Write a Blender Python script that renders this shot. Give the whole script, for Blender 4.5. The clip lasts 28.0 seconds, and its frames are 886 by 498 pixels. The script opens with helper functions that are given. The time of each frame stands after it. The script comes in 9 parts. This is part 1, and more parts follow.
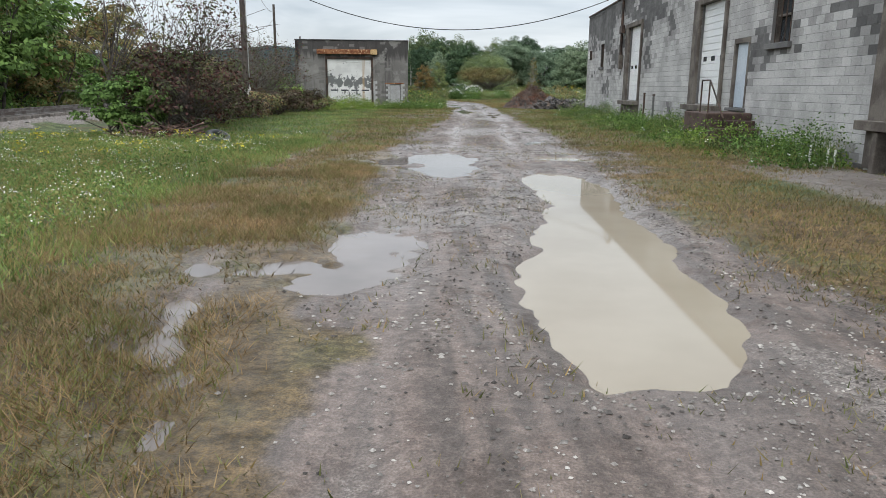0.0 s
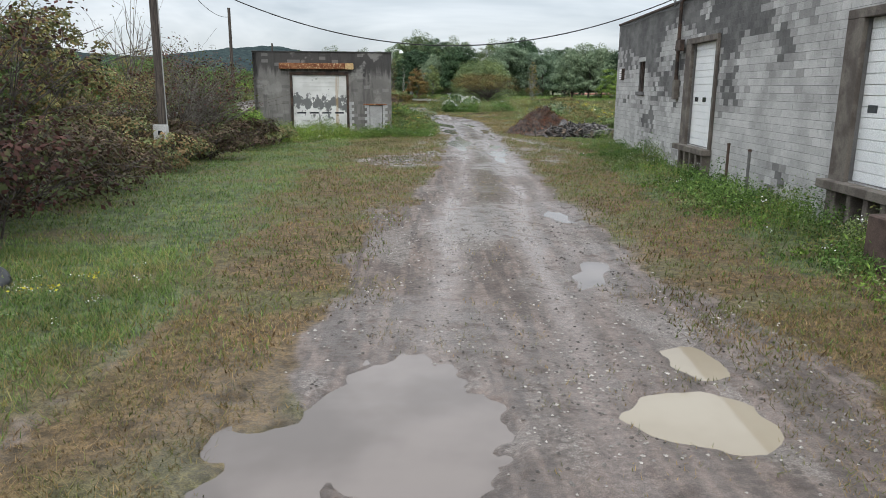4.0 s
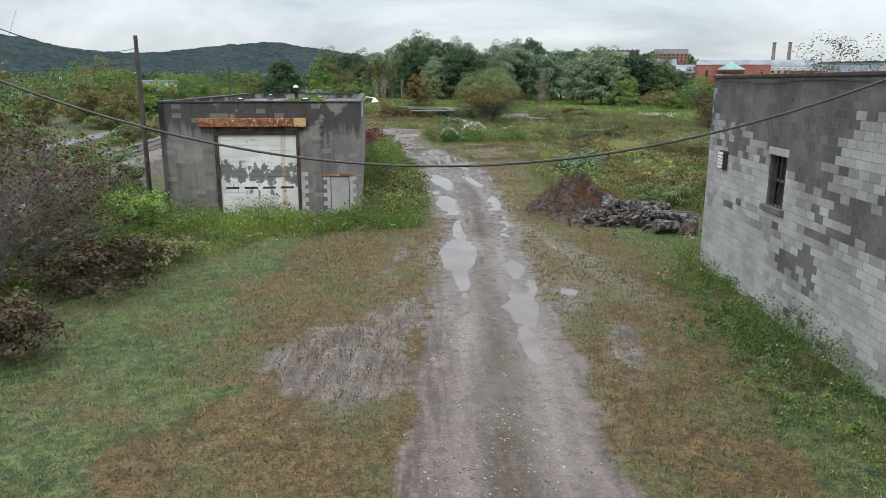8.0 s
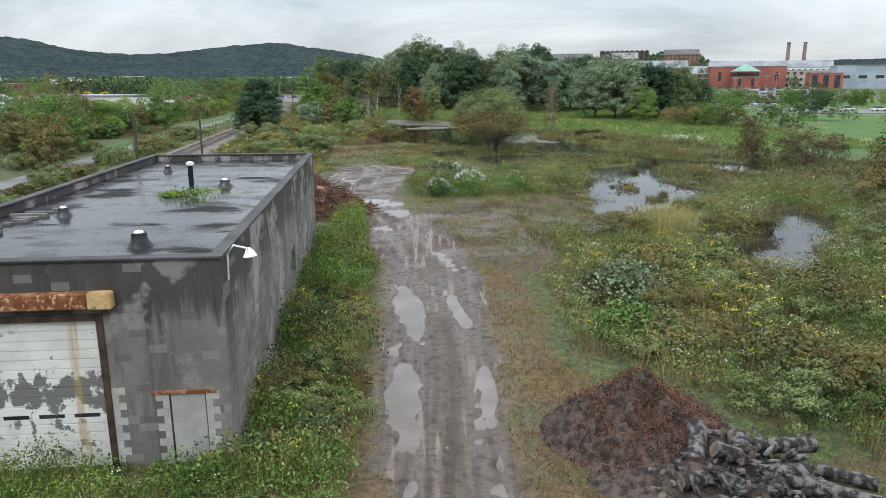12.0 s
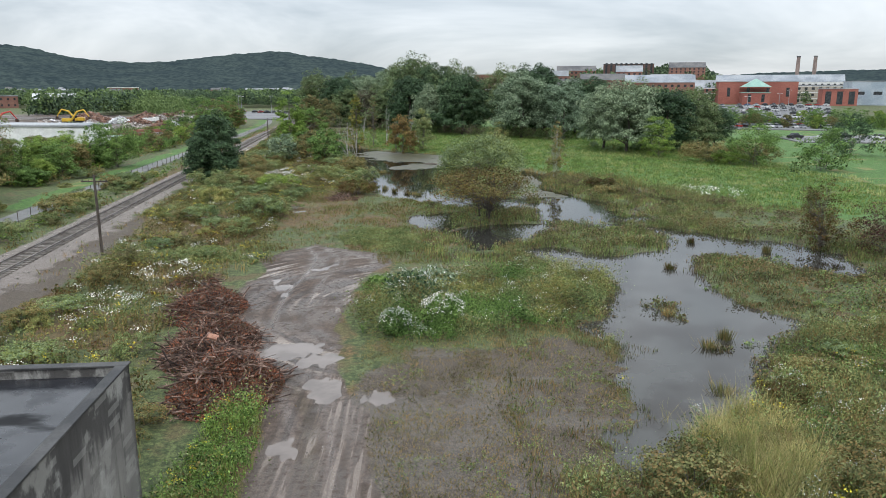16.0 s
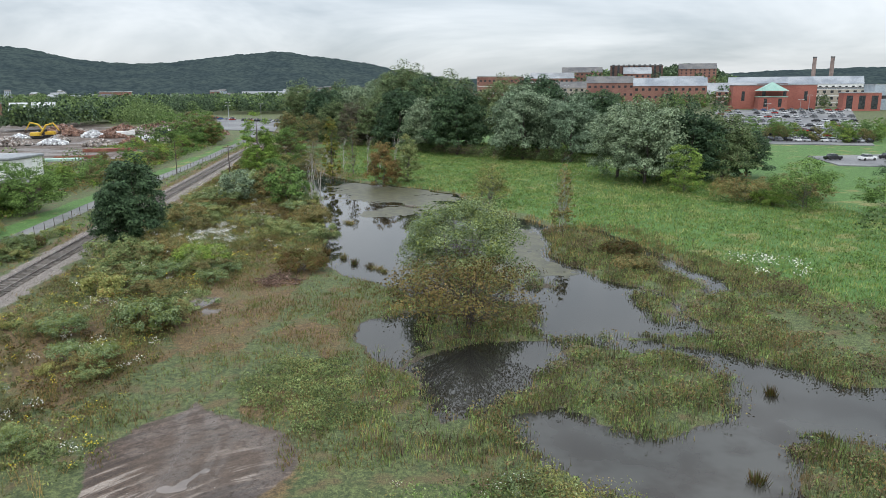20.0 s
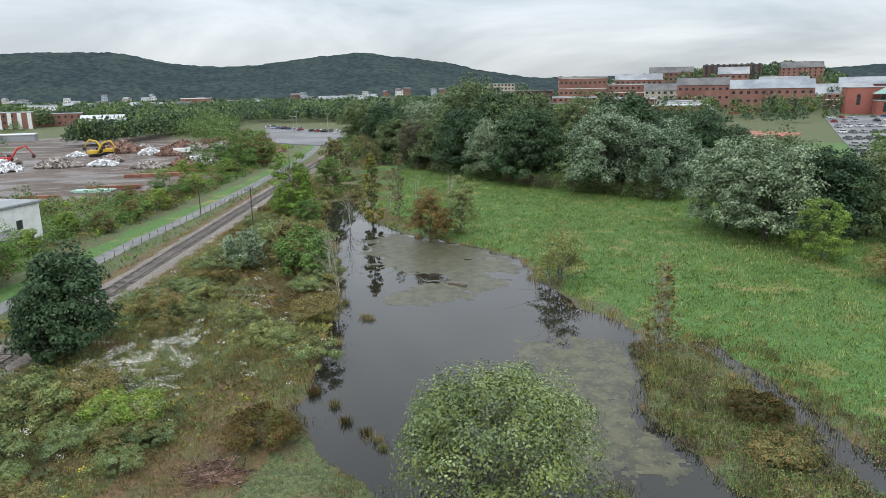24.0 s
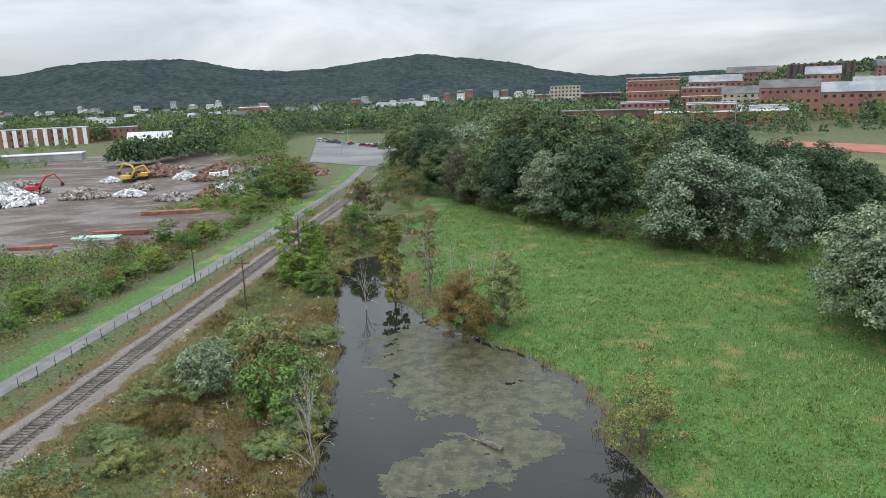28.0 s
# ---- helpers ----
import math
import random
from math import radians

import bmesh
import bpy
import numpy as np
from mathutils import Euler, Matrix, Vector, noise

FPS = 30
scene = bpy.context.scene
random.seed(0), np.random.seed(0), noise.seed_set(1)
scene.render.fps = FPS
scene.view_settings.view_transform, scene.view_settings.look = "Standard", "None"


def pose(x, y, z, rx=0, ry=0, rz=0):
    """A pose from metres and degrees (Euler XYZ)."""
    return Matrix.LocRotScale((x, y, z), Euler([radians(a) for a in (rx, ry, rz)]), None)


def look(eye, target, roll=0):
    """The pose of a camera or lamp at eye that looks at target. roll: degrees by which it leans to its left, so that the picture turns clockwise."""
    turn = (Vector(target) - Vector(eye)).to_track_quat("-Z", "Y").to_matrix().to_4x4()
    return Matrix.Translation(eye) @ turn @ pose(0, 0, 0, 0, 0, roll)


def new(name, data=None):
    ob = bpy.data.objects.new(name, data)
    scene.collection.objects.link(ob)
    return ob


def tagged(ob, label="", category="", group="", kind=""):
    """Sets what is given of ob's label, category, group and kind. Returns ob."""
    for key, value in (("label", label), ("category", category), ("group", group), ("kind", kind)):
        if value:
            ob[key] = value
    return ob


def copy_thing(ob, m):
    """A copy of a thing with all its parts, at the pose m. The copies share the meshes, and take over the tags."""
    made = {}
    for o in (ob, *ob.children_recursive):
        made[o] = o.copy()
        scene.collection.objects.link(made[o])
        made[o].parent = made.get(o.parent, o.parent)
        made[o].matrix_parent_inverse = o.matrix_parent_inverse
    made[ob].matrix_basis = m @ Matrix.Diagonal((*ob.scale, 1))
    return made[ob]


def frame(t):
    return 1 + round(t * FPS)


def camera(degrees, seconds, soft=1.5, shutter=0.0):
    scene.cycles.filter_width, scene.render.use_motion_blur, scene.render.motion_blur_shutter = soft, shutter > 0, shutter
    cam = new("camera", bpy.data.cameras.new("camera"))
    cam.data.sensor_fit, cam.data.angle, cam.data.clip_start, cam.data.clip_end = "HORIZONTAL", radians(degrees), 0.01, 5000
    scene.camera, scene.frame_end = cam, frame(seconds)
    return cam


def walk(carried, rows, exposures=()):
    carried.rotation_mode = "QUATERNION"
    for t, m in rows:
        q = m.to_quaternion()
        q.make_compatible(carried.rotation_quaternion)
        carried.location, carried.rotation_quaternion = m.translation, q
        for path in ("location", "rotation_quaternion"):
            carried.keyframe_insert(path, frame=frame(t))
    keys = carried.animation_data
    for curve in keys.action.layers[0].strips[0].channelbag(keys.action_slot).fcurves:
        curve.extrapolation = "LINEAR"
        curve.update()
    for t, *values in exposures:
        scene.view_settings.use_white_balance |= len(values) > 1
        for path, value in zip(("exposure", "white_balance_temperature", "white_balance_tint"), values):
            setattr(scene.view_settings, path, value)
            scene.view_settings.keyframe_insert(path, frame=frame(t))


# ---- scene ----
cam = camera(64.2, 28.0, soft=0.7)
PATH = [
    (0, (0.324, -0.29, 1.711), (0.376, 1.659, 1.266), 0.4),
    (0.5, (0.4, 0.876, 1.68), (0.455, 2.825, 1.237), 0.5),
    (1, (0.468, 2.133, 1.74), (0.524, 4.082, 1.297), 0.5),
    (1.5, (0.544, 3.449, 1.89), (0.6, 5.399, 1.449), 0.4),
    (2, (0.619, 4.821, 2.092), (0.677, 6.771, 1.652), 0.3),
    (2.5, (0.689, 6.248, 2.288), (0.751, 8.198, 1.847), 0.2),
    (3, (0.707, 7.68, 2.506), (0.772, 9.63, 2.065), 0.3),
    (3.5, (0.759, 9.117, 2.737), (0.825, 11.067, 2.297), 0.4),
    (5.5, (1.1, 15.884, 4.713), (1.164, 17.825, 4.237), -0.2),
    (6, (1.198, 17.743, 4.997), (1.266, 19.685, 4.524), -0.2),
    (6.5, (1.353, 19.735, 5.262), (1.417, 21.68, 4.797), 0.0),
    (7, (1.545, 21.801, 5.559), (1.601, 23.747, 5.099), -0.0),
    (7.5, (1.737, 23.832, 5.896), (1.788, 25.779, 5.437), -0.0),
    (8, (1.82, 25.889, 6.248), (1.875, 27.835, 5.789), 0.1),
    (8.5, (1.947, 27.882, 6.563), (1.999, 29.829, 6.105), 0.1),
    (9, (2.072, 29.873, 6.915), (2.121, 31.82, 6.457), 0.1),
    (9.5, (2.31, 31.946, 7.271), (2.357, 33.892, 6.814), 0.1),
    (10, (2.661, 33.984, 7.666), (2.705, 35.931, 7.208), 0.0),
    (10.5, (3.037, 36.016, 8.089), (3.077, 37.962, 7.63), -0.1),
    (11, (3.378, 38.108, 8.523), (3.415, 40.054, 8.064), -0.2),
    (11.5, (3.648, 40.373, 8.975), (3.684, 42.319, 8.514), -0.2),
    (12, (3.904, 42.769, 9.385), (3.94, 44.715, 8.924), -0.2),
    (12.5, (4.247, 45.111, 9.829), (4.274, 47.057, 9.368), -0.4),
    (14.5, (6.094, 54.583, 12.436), (6.116, 56.529, 11.977), -0.3),
    (15, (6.33, 57.221, 12.863), (6.367, 59.172, 12.424), -0.0),
    (15.5, (6.487, 60.049, 13.27), (6.522, 62.0, 12.83), -0.1),
    (16, (6.683, 62.908, 13.756), (6.715, 64.859, 13.316), -0.0),
    (16.5, (6.911, 65.787, 14.275), (6.94, 67.738, 13.836), -0.1),
    (17, (7.281, 68.739, 14.774), (7.309, 70.69, 14.334), -0.2),
    (17.5, (7.723, 71.742, 15.272), (7.748, 73.693, 14.832), -0.1),
    (18, (8.16, 74.797, 15.831), (8.186, 76.747, 15.39), -0.1),
    (18.5, (8.687, 77.811, 16.434), (8.711, 79.762, 15.993), -0.1),
    (19, (9.243, 80.819, 17.041), (9.264, 82.769, 16.599), -0.2),
    (19.5, (9.821, 83.834, 17.621), (9.841, 85.784, 17.177), -0.2),
    (20, (10.426, 86.759, 18.228), (10.443, 88.709, 17.784), -0.3),
    (20.5, (11.005, 89.829, 18.821), (11.02, 91.779, 18.377), -0.4),
    (22.5, (12.48, 103.616, 21.698), (12.462, 105.565, 21.249), -0.7),
    (23, (12.859, 107.229, 22.198), (12.782, 109.176, 21.749), -0.9),
    (23.5, (13.278, 110.86, 22.754), (13.13, 112.804, 22.306), -1.0),
    (24, (13.727, 114.397, 23.409), (13.52, 116.335, 22.962), -1.0),
    (24.5, (13.956, 117.753, 24.162), (13.7, 119.685, 23.716), -1.1),
    (25, (14.099, 121.094, 24.921), (13.802, 123.021, 24.475), -1.2),
    (25.5, (14.116, 124.62, 25.694), (13.791, 126.542, 25.247), -1.3),
    (26, (13.996, 128.233, 26.457), (13.653, 130.152, 26.011), -1.4),
    (26.5, (13.946, 131.815, 27.21), (13.589, 133.732, 26.763), -1.5),
    (27, (13.935, 135.454, 27.979), (13.567, 137.369, 27.533), -1.6),
    (27.5, (13.907, 139.227, 28.667), (13.531, 141.14, 28.22), -1.7),
    (28, (13.943, 143.412, 29.192), (13.558, 145.323, 28.747), -2.0),
]
walk(cam, [(t, look(eye, target, roll)) for t, eye, target, roll in PATH])

# ---- world and light: an overcast afternoon ----
SUN_EL, SUN_AZ = 48.0, 200.0
world = bpy.data.worlds.new("overcast_sky")
scene.world = world
world.use_nodes = True
wt = world.node_tree
wt.nodes.clear()
w_out = wt.nodes.new("ShaderNodeOutputWorld")
w_bg = wt.nodes.new("ShaderNodeBackground")
w_co = wt.nodes.new("ShaderNodeTexCoord")
w_sep = wt.nodes.new("ShaderNodeSeparateXYZ")
wt.links.new(w_co.outputs["Generated"], w_sep.inputs[0])
w_sky = wt.nodes.new("ShaderNodeTexSky")
w_sky.sky_type, w_sky.sun_disc = "NISHITA", False
w_sky.sun_elevation, w_sky.sun_rotation = radians(SUN_EL), radians(SUN_AZ)
# cloud deck: the direction is flattened onto a plane overhead, so that the clouds crowd at the horizon
w_den = wt.nodes.new("ShaderNodeMath")
w_den.operation, w_den.inputs[1].default_value = "ADD", 0.26
wt.links.new(w_sep.outputs[2], w_den.inputs[0])
w_div = wt.nodes.new("ShaderNodeVectorMath")
w_div.operation = "DIVIDE"
wt.links.new(w_co.outputs["Generated"], w_div.inputs[0])
wt.links.new(w_den.outputs[0], w_div.inputs[1])
w_flat = wt.nodes.new("ShaderNodeVectorMath")
w_flat.operation, w_flat.inputs[1].default_value = "MULTIPLY", (1, 1, 0)
wt.links.new(w_div.outputs[0], w_flat.inputs[0])
w_noise = wt.nodes.new("ShaderNodeTexNoise")
w_noise.inputs["Scale"].default_value, w_noise.inputs["Detail"].default_value = 0.9, 5.0
w_noise.inputs["Roughness"].default_value, w_noise.inputs["Distortion"].default_value = 0.55, 0.6
wt.links.new(w_flat.outputs[0], w_noise.inputs["Vector"])
w_ramp = wt.nodes.new("ShaderNodeValToRGB")
w_ramp.color_ramp.elements[0].position, w_ramp.color_ramp.elements[0].color = 0.36, (0.46, 0.515, 0.57, 1)
w_ramp.color_ramp.elements[1].position, w_ramp.color_ramp.elements[1].color = 0.62, (0.80, 0.84, 0.885, 1)
wt.links.new(w_noise.outputs[0], w_ramp.inputs[0])
# brighter towards the zenith, as an overcast sky is
w_up = wt.nodes.new("ShaderNodeMapRange")
w_up.inputs[1].default_value, w_up.inputs[2].default_value = 0.0, 1.0
w_up.inputs[3].default_value, w_up.inputs[4].default_value = 0.76, 3.55
wt.links.new(w_sep.outputs[2], w_up.inputs[0])
w_mul = wt.nodes.new("ShaderNodeVectorMath")
w_mul.operation = "SCALE"
wt.links.new(w_ramp.outputs[0], w_mul.inputs[0])
wt.links.new(w_up.outputs[0], w_mul.inputs["Scale"])
w_s = wt.nodes.new("ShaderNodeVectorMath")
w_s.operation, w_s.inputs["Scale"].default_value = "SCALE", 0.02
wt.links.new(w_sky.outputs[0], w_s.inputs[0])
w_add = wt.nodes.new("ShaderNodeVectorMath")
wt.links.new(w_mul.outputs[0], w_add.inputs[0])
wt.links.new(w_s.outputs[0], w_add.inputs[1])
wt.links.new(w_add.outputs[0], w_bg.inputs["Color"])
w_bg.inputs["Strength"].default_value = 1.0
wt.links.new(w_bg.outputs[0], w_out.inputs[0])

sun = new("sun", bpy.data.lights.new("sun", "SUN"))
sun.data.energy, sun.data.angle, sun.data.color = 0.7, radians(25), (1.0, 0.97, 0.92)
sun.matrix_world = look((0, 0, 60), (0 + 60 * math.sin(radians(SUN_AZ)) * -0.9, 60 * math.cos(radians(SUN_AZ)) * -0.9, 0))
scene.view_settings.exposure = 0.0

rng = np.random.default_rng(11)


# ---- tools ----
def mesh_np(name, verts, faces, mat=None, smooth=False, attrs=None):
    """A mesh from arrays: verts (n, 3), faces (m, 3 or 4)."""
    me = bpy.data.meshes.new(name)
    verts, faces = np.asarray(verts, np.float32), np.asarray(faces, np.int32)
    k = faces.shape[1]
    me.vertices.add(len(verts))
    me.vertices.foreach_set("co", verts.ravel())
    me.loops.add(faces.size)
    me.loops.foreach_set("vertex_index", faces.ravel())
    me.polygons.add(len(faces))
    me.polygons.foreach_set("loop_start", np.arange(0, faces.size, k, dtype=np.int32))
    me.polygons.foreach_set("use_smooth", np.full(len(faces), bool(smooth)))
    for key, values in (attrs or {}).items():
        at = me.attributes.new(key, "FLOAT_COLOR", "POINT")
        at.data.foreach_set("color", np.asarray(values, np.float32).ravel())
    me.update(calc_edges=True)
    if mat:
        me.materials.append(mat)
    return me


def thing(name, label, category, group="", kind="", m=None):
    ob = new(name)
    ob.empty_display_size = 0.2
    tagged(ob, label, category, group, kind)
    if m is not None:
        ob.matrix_basis = m
    return ob


def part(name, data, mat, parent, label="", m=None):
    """One mesh object under a thing or a part. data: a bmesh, a mesh or (verts, faces)."""
    if isinstance(data, bmesh.types.BMesh):
        me = bpy.data.meshes.new(name)
        data.to_mesh(me)
        data.free()
    elif isinstance(data, tuple):
        me = mesh_np(name, *data)
        if len(data[0]) < 3000:
            me.polygons.foreach_set("use_smooth", np.ones(len(data[1]), bool))
            me.set_sharp_from_angle(angle=0.7)
    else:
        me = data
    if mat and not me.materials:
        me.materials.append(mat)
    ob = new(name, me)
    if parent:
        ob.parent = parent
    if m is not None:
        ob.matrix_basis = m
    if label:
        ob["label"] = label
    return ob


def solo(name, data, mat, label, category, group="", kind="", m=None):
    ob = part(name, data, mat, None, "", m)
    return tagged(ob, label, category, group, kind)


BOXF = np.array([[0, 3, 2, 1], [4, 5, 6, 7], [0, 1, 5, 4], [1, 2, 6, 5], [2, 3, 7, 6], [3, 0, 4, 7]])


def box_arrays(lo, hi):
    (a, b, c), (d, e, g) = lo, hi
    return np.array([[a, b, c], [d, b, c], [d, e, c], [a, e, c], [a, b, g], [d, b, g], [d, e, g], [a, e, g]], float)


def boxes(items):
    """Several boxes (lo, hi) as verts and faces."""
    v, fs = [], []
    for lo, hi in items:
        fs.append(BOXF + 8 * len(v))
        v.append(box_arrays(lo, hi))
    return np.concatenate(v), np.concatenate(fs)


def bevel_box(lo, hi, r=0.01, seg=1):
    bm = bmesh.new()
    vs = [bm.verts.new(p) for p in box_arrays(lo, hi)]
    for q in BOXF:
        bm.faces.new([vs[i] for i in q])
    bmesh.ops.bevel(bm, geom=bm.edges[:], offset=r, segments=seg, affect="EDGES")
    return bm


def tube(points, radii, sides=7, cap=True):
    """A tapered tube along points, as verts and quad faces."""
    pts = np.asarray(points, float)
    tan = np.gradient(pts, axis=0)
    tan /= np.linalg.norm(tan, axis=1)[:, None] + 1e-9
    ref = np.where(np.abs(tan[:, 2:3]) < 0.9, np.array([[0, 0, 1.0]]), np.array([[1.0, 0, 0]]))
    u = np.cross(tan, ref)
    u /= np.linalg.norm(u, axis=1)[:, None] + 1e-9
    w = np.cross(tan, u)
    an = np.linspace(0, 2 * np.pi, sides, endpoint=False)
    ring = pts[:, None] + np.asarray(radii)[:, None, None] * (u[:, None] * np.cos(an)[None, :, None] + w[:, None] * np.sin(an)[None, :, None])
    v = ring.reshape(-1, 3)
    n = len(pts)
    i, j = np.meshgrid(np.arange(n - 1), np.arange(sides), indexing="ij")
    a, b = i * sides + j, i * sides + (j + 1) % sides
    fs = np.stack([a, b, b + sides, a + sides], -1).reshape(-1, 4)
    if cap:
        v = np.concatenate([v, pts[:1], pts[-1:]])
        k = np.arange(sides)
        c0, c1 = np.full(sides, len(v) - 2), np.full(sides, len(v) - 1)
        last = (n - 1) * sides
        fs = np.concatenate([fs, np.stack([(k + 1) % sides, k, c0, c0], -1)[:, [0, 1, 2, 2]], np.stack([last + k, last + (k + 1) % sides, c1, c1], -1)])
    return v, fs


def joined(items):
    v, fs, n = [], [], 0
    for a, b in items:
        v.append(a)
        fs.append(np.asarray(b) + n)
        n += len(a)
    return np.concatenate(v), np.concatenate(fs)


def tidy(vf):
    """Quads whose last two corners coincide become clean triangles: split all into triangles."""
    v, q = vf
    t = np.concatenate([q[:, [0, 1, 2]], q[:, [0, 2, 3]]])
    ok = (t[:, 0] != t[:, 1]) & (t[:, 1] != t[:, 2]) & (t[:, 0] != t[:, 2])
    return v, t[ok]


def hash2(i, j, seed):
    n = (i.astype(np.int64) * 374761393 + j.astype(np.int64) * 668265263 + seed * 974711) & 0x7FFFFFFF
    n = ((n ^ (n >> 13)) * 1274126177) & 0x7FFFFFFF
    return ((n ^ (n >> 16)) & 0xFFFF) / 65535.0


def vnoise(x, y, scale=1.0, seed=0, octaves=3):
    """Smooth value noise, 0 to 1, of features about scale metres wide."""
    x, y = np.asarray(x, float) / scale, np.asarray(y, float) / scale
    out, amp, tot = 0, 1.0, 0
    for o in range(octaves):
        i, j = np.floor(x), np.floor(y)
        u, v = x - i, y - j
        u, v = u * u * (3 - 2 * u), v * v * (3 - 2 * v)
        a = hash2(i, j, seed + o) * (1 - u) + hash2(i + 1, j, seed + o) * u
        b = hash2(i, j + 1, seed + o) * (1 - u) + hash2(i + 1, j + 1, seed + o) * u
        out = out + amp * (a * (1 - v) + b * v)
        tot += amp
        amp *= 0.5
        x, y = x * 2.03 + 17.1, y * 2.03 + 5.7
    return out / tot


def step(a, b, x):
    t = np.clip((x - a) / (b - a), 0, 1)
    return t * t * (3 - 2 * t)


# ---- materials ----
def nodes(name):
    m = bpy.data.materials.new(name)
    m.use_nodes = True
    nt = m.node_tree
    return m, nt, nt.nodes["Principled BSDF"]


def nd(nt, kind, **vals):
    n = nt.nodes.new("ShaderNode" + kind)
    for k, v in vals.items():
        n.inputs[k.replace("_", " ")].default_value = v
    return n


def mixc(nt, fac, a, b, mode="MIX"):
    n = nt.nodes.new("ShaderNodeMix")
    n.data_type, n.blend_type = "RGBA", mode
    for s, v in ((0, fac), (6, a), (7, b)):
        if isinstance(v, (int, float)):
            n.inputs[s].default_value = v
        elif isinstance(v, tuple):
            n.inputs[s].default_value = (*v, 1) if len(v) == 3 else v
        else:
            nt.links.new(v, n.inputs[s])
    return n.outputs[2]


def ramp(nt, fac, a, b):
    n = nt.nodes.new("ShaderNodeMapRange")
    n.interpolation_type = "SMOOTHSTEP"
    n.inputs[1].default_value, n.inputs[2].default_value = a, b
    nt.links.new(fac, n.inputs[0])
    return n.outputs[0]


def mathn(nt, op, a, b):
    n = nt.nodes.new("ShaderNodeMath")
    n.operation = op
    for s, v in ((0, a), (1, b)):
        if isinstance(v, (int, float)):
            n.inputs[s].default_value = v
        else:
            nt.links.new(v, n.inputs[s])
    return n.outputs[0]


def noise_at(nt, scale, detail=4.0, rough=0.55, world_space=True, squash=None):
    n = nd(nt, "TexNoise", Scale=scale, Detail=detail, Roughness=rough)
    src = nt.nodes.new("ShaderNodeNewGeometry").outputs["Position"] if world_space else nt.nodes.new("ShaderNodeTexCoord").outputs["Object"]
    if squash:
        vm = nt.nodes.new("ShaderNodeVectorMath")
        vm.operation, vm.inputs[1].default_value = "MULTIPLY", squash
        nt.links.new(src, vm.inputs[0])
        src = vm.outputs[0]
    nt.links.new(src, n.inputs["Vector"])
    return n.outputs[0]


def stuffmat(name, c1, c2, scale=2.0, rough=0.8, bump=0.2, fine=30.0, island=0.0, obrand=0.0, metal=0.0, c3=None, squash=None, spec=0.3, spread=(0.38, 0.62)):
    """A mottled surface: two colours at a large scale, grain at a fine one, and variation by piece."""
    m, nt, bs = nodes(name)
    col = mixc(nt, ramp(nt, noise_at(nt, scale, squash=squash), *spread), c1, c2)
    g = noise_at(nt, fine, 3.0)
    if c3:
        col = mixc(nt, ramp(nt, noise_at(nt, scale * 3.1, 5.0), 0.55, 0.68), col, c3)
    col = mixc(nt, ramp(nt, g, 0.25, 0.75), mixc(nt, 1.0, col, (0.72, 0.72, 0.72), "MULTIPLY"), mixc(nt, 1.0, col, (1.22, 1.22, 1.22), "MULTIPLY"))
    for amount, src in ((island, "island"), (obrand, "ob")):
        if amount:
            r = nt.nodes.new("ShaderNodeNewGeometry").outputs["Random Per Island"] if src == "island" else nt.nodes.new("ShaderNodeObjectInfo").outputs["Random"]
            k = nt.nodes.new("ShaderNodeMapRange")
            k.inputs[3].default_value, k.inputs[4].default_value = 1 - amount, 1 + amount
            nt.links.new(r, k.inputs[0])
            vm = nt.nodes.new("ShaderNodeVectorMath")
            vm.operation = "SCALE"
            nt.links.new(col, vm.inputs[0])
            nt.links.new(k.outputs[0], vm.inputs["Scale"])
            col = vm.outputs[0]
    nt.links.new(col, bs.inputs["Base Color"])
    bs.inputs["Roughness"].default_value, bs.inputs["Metallic"].default_value = rough, metal
    bs.inputs["Specular IOR Level"].default_value = spec
    if bump:
        b = nd(nt, "Bump", Strength=bump, Distance=0.02)
        nt.links.new(g, b.inputs["Height"])
        nt.links.new(b.outputs[0], bs.inputs["Normal"])
    return m


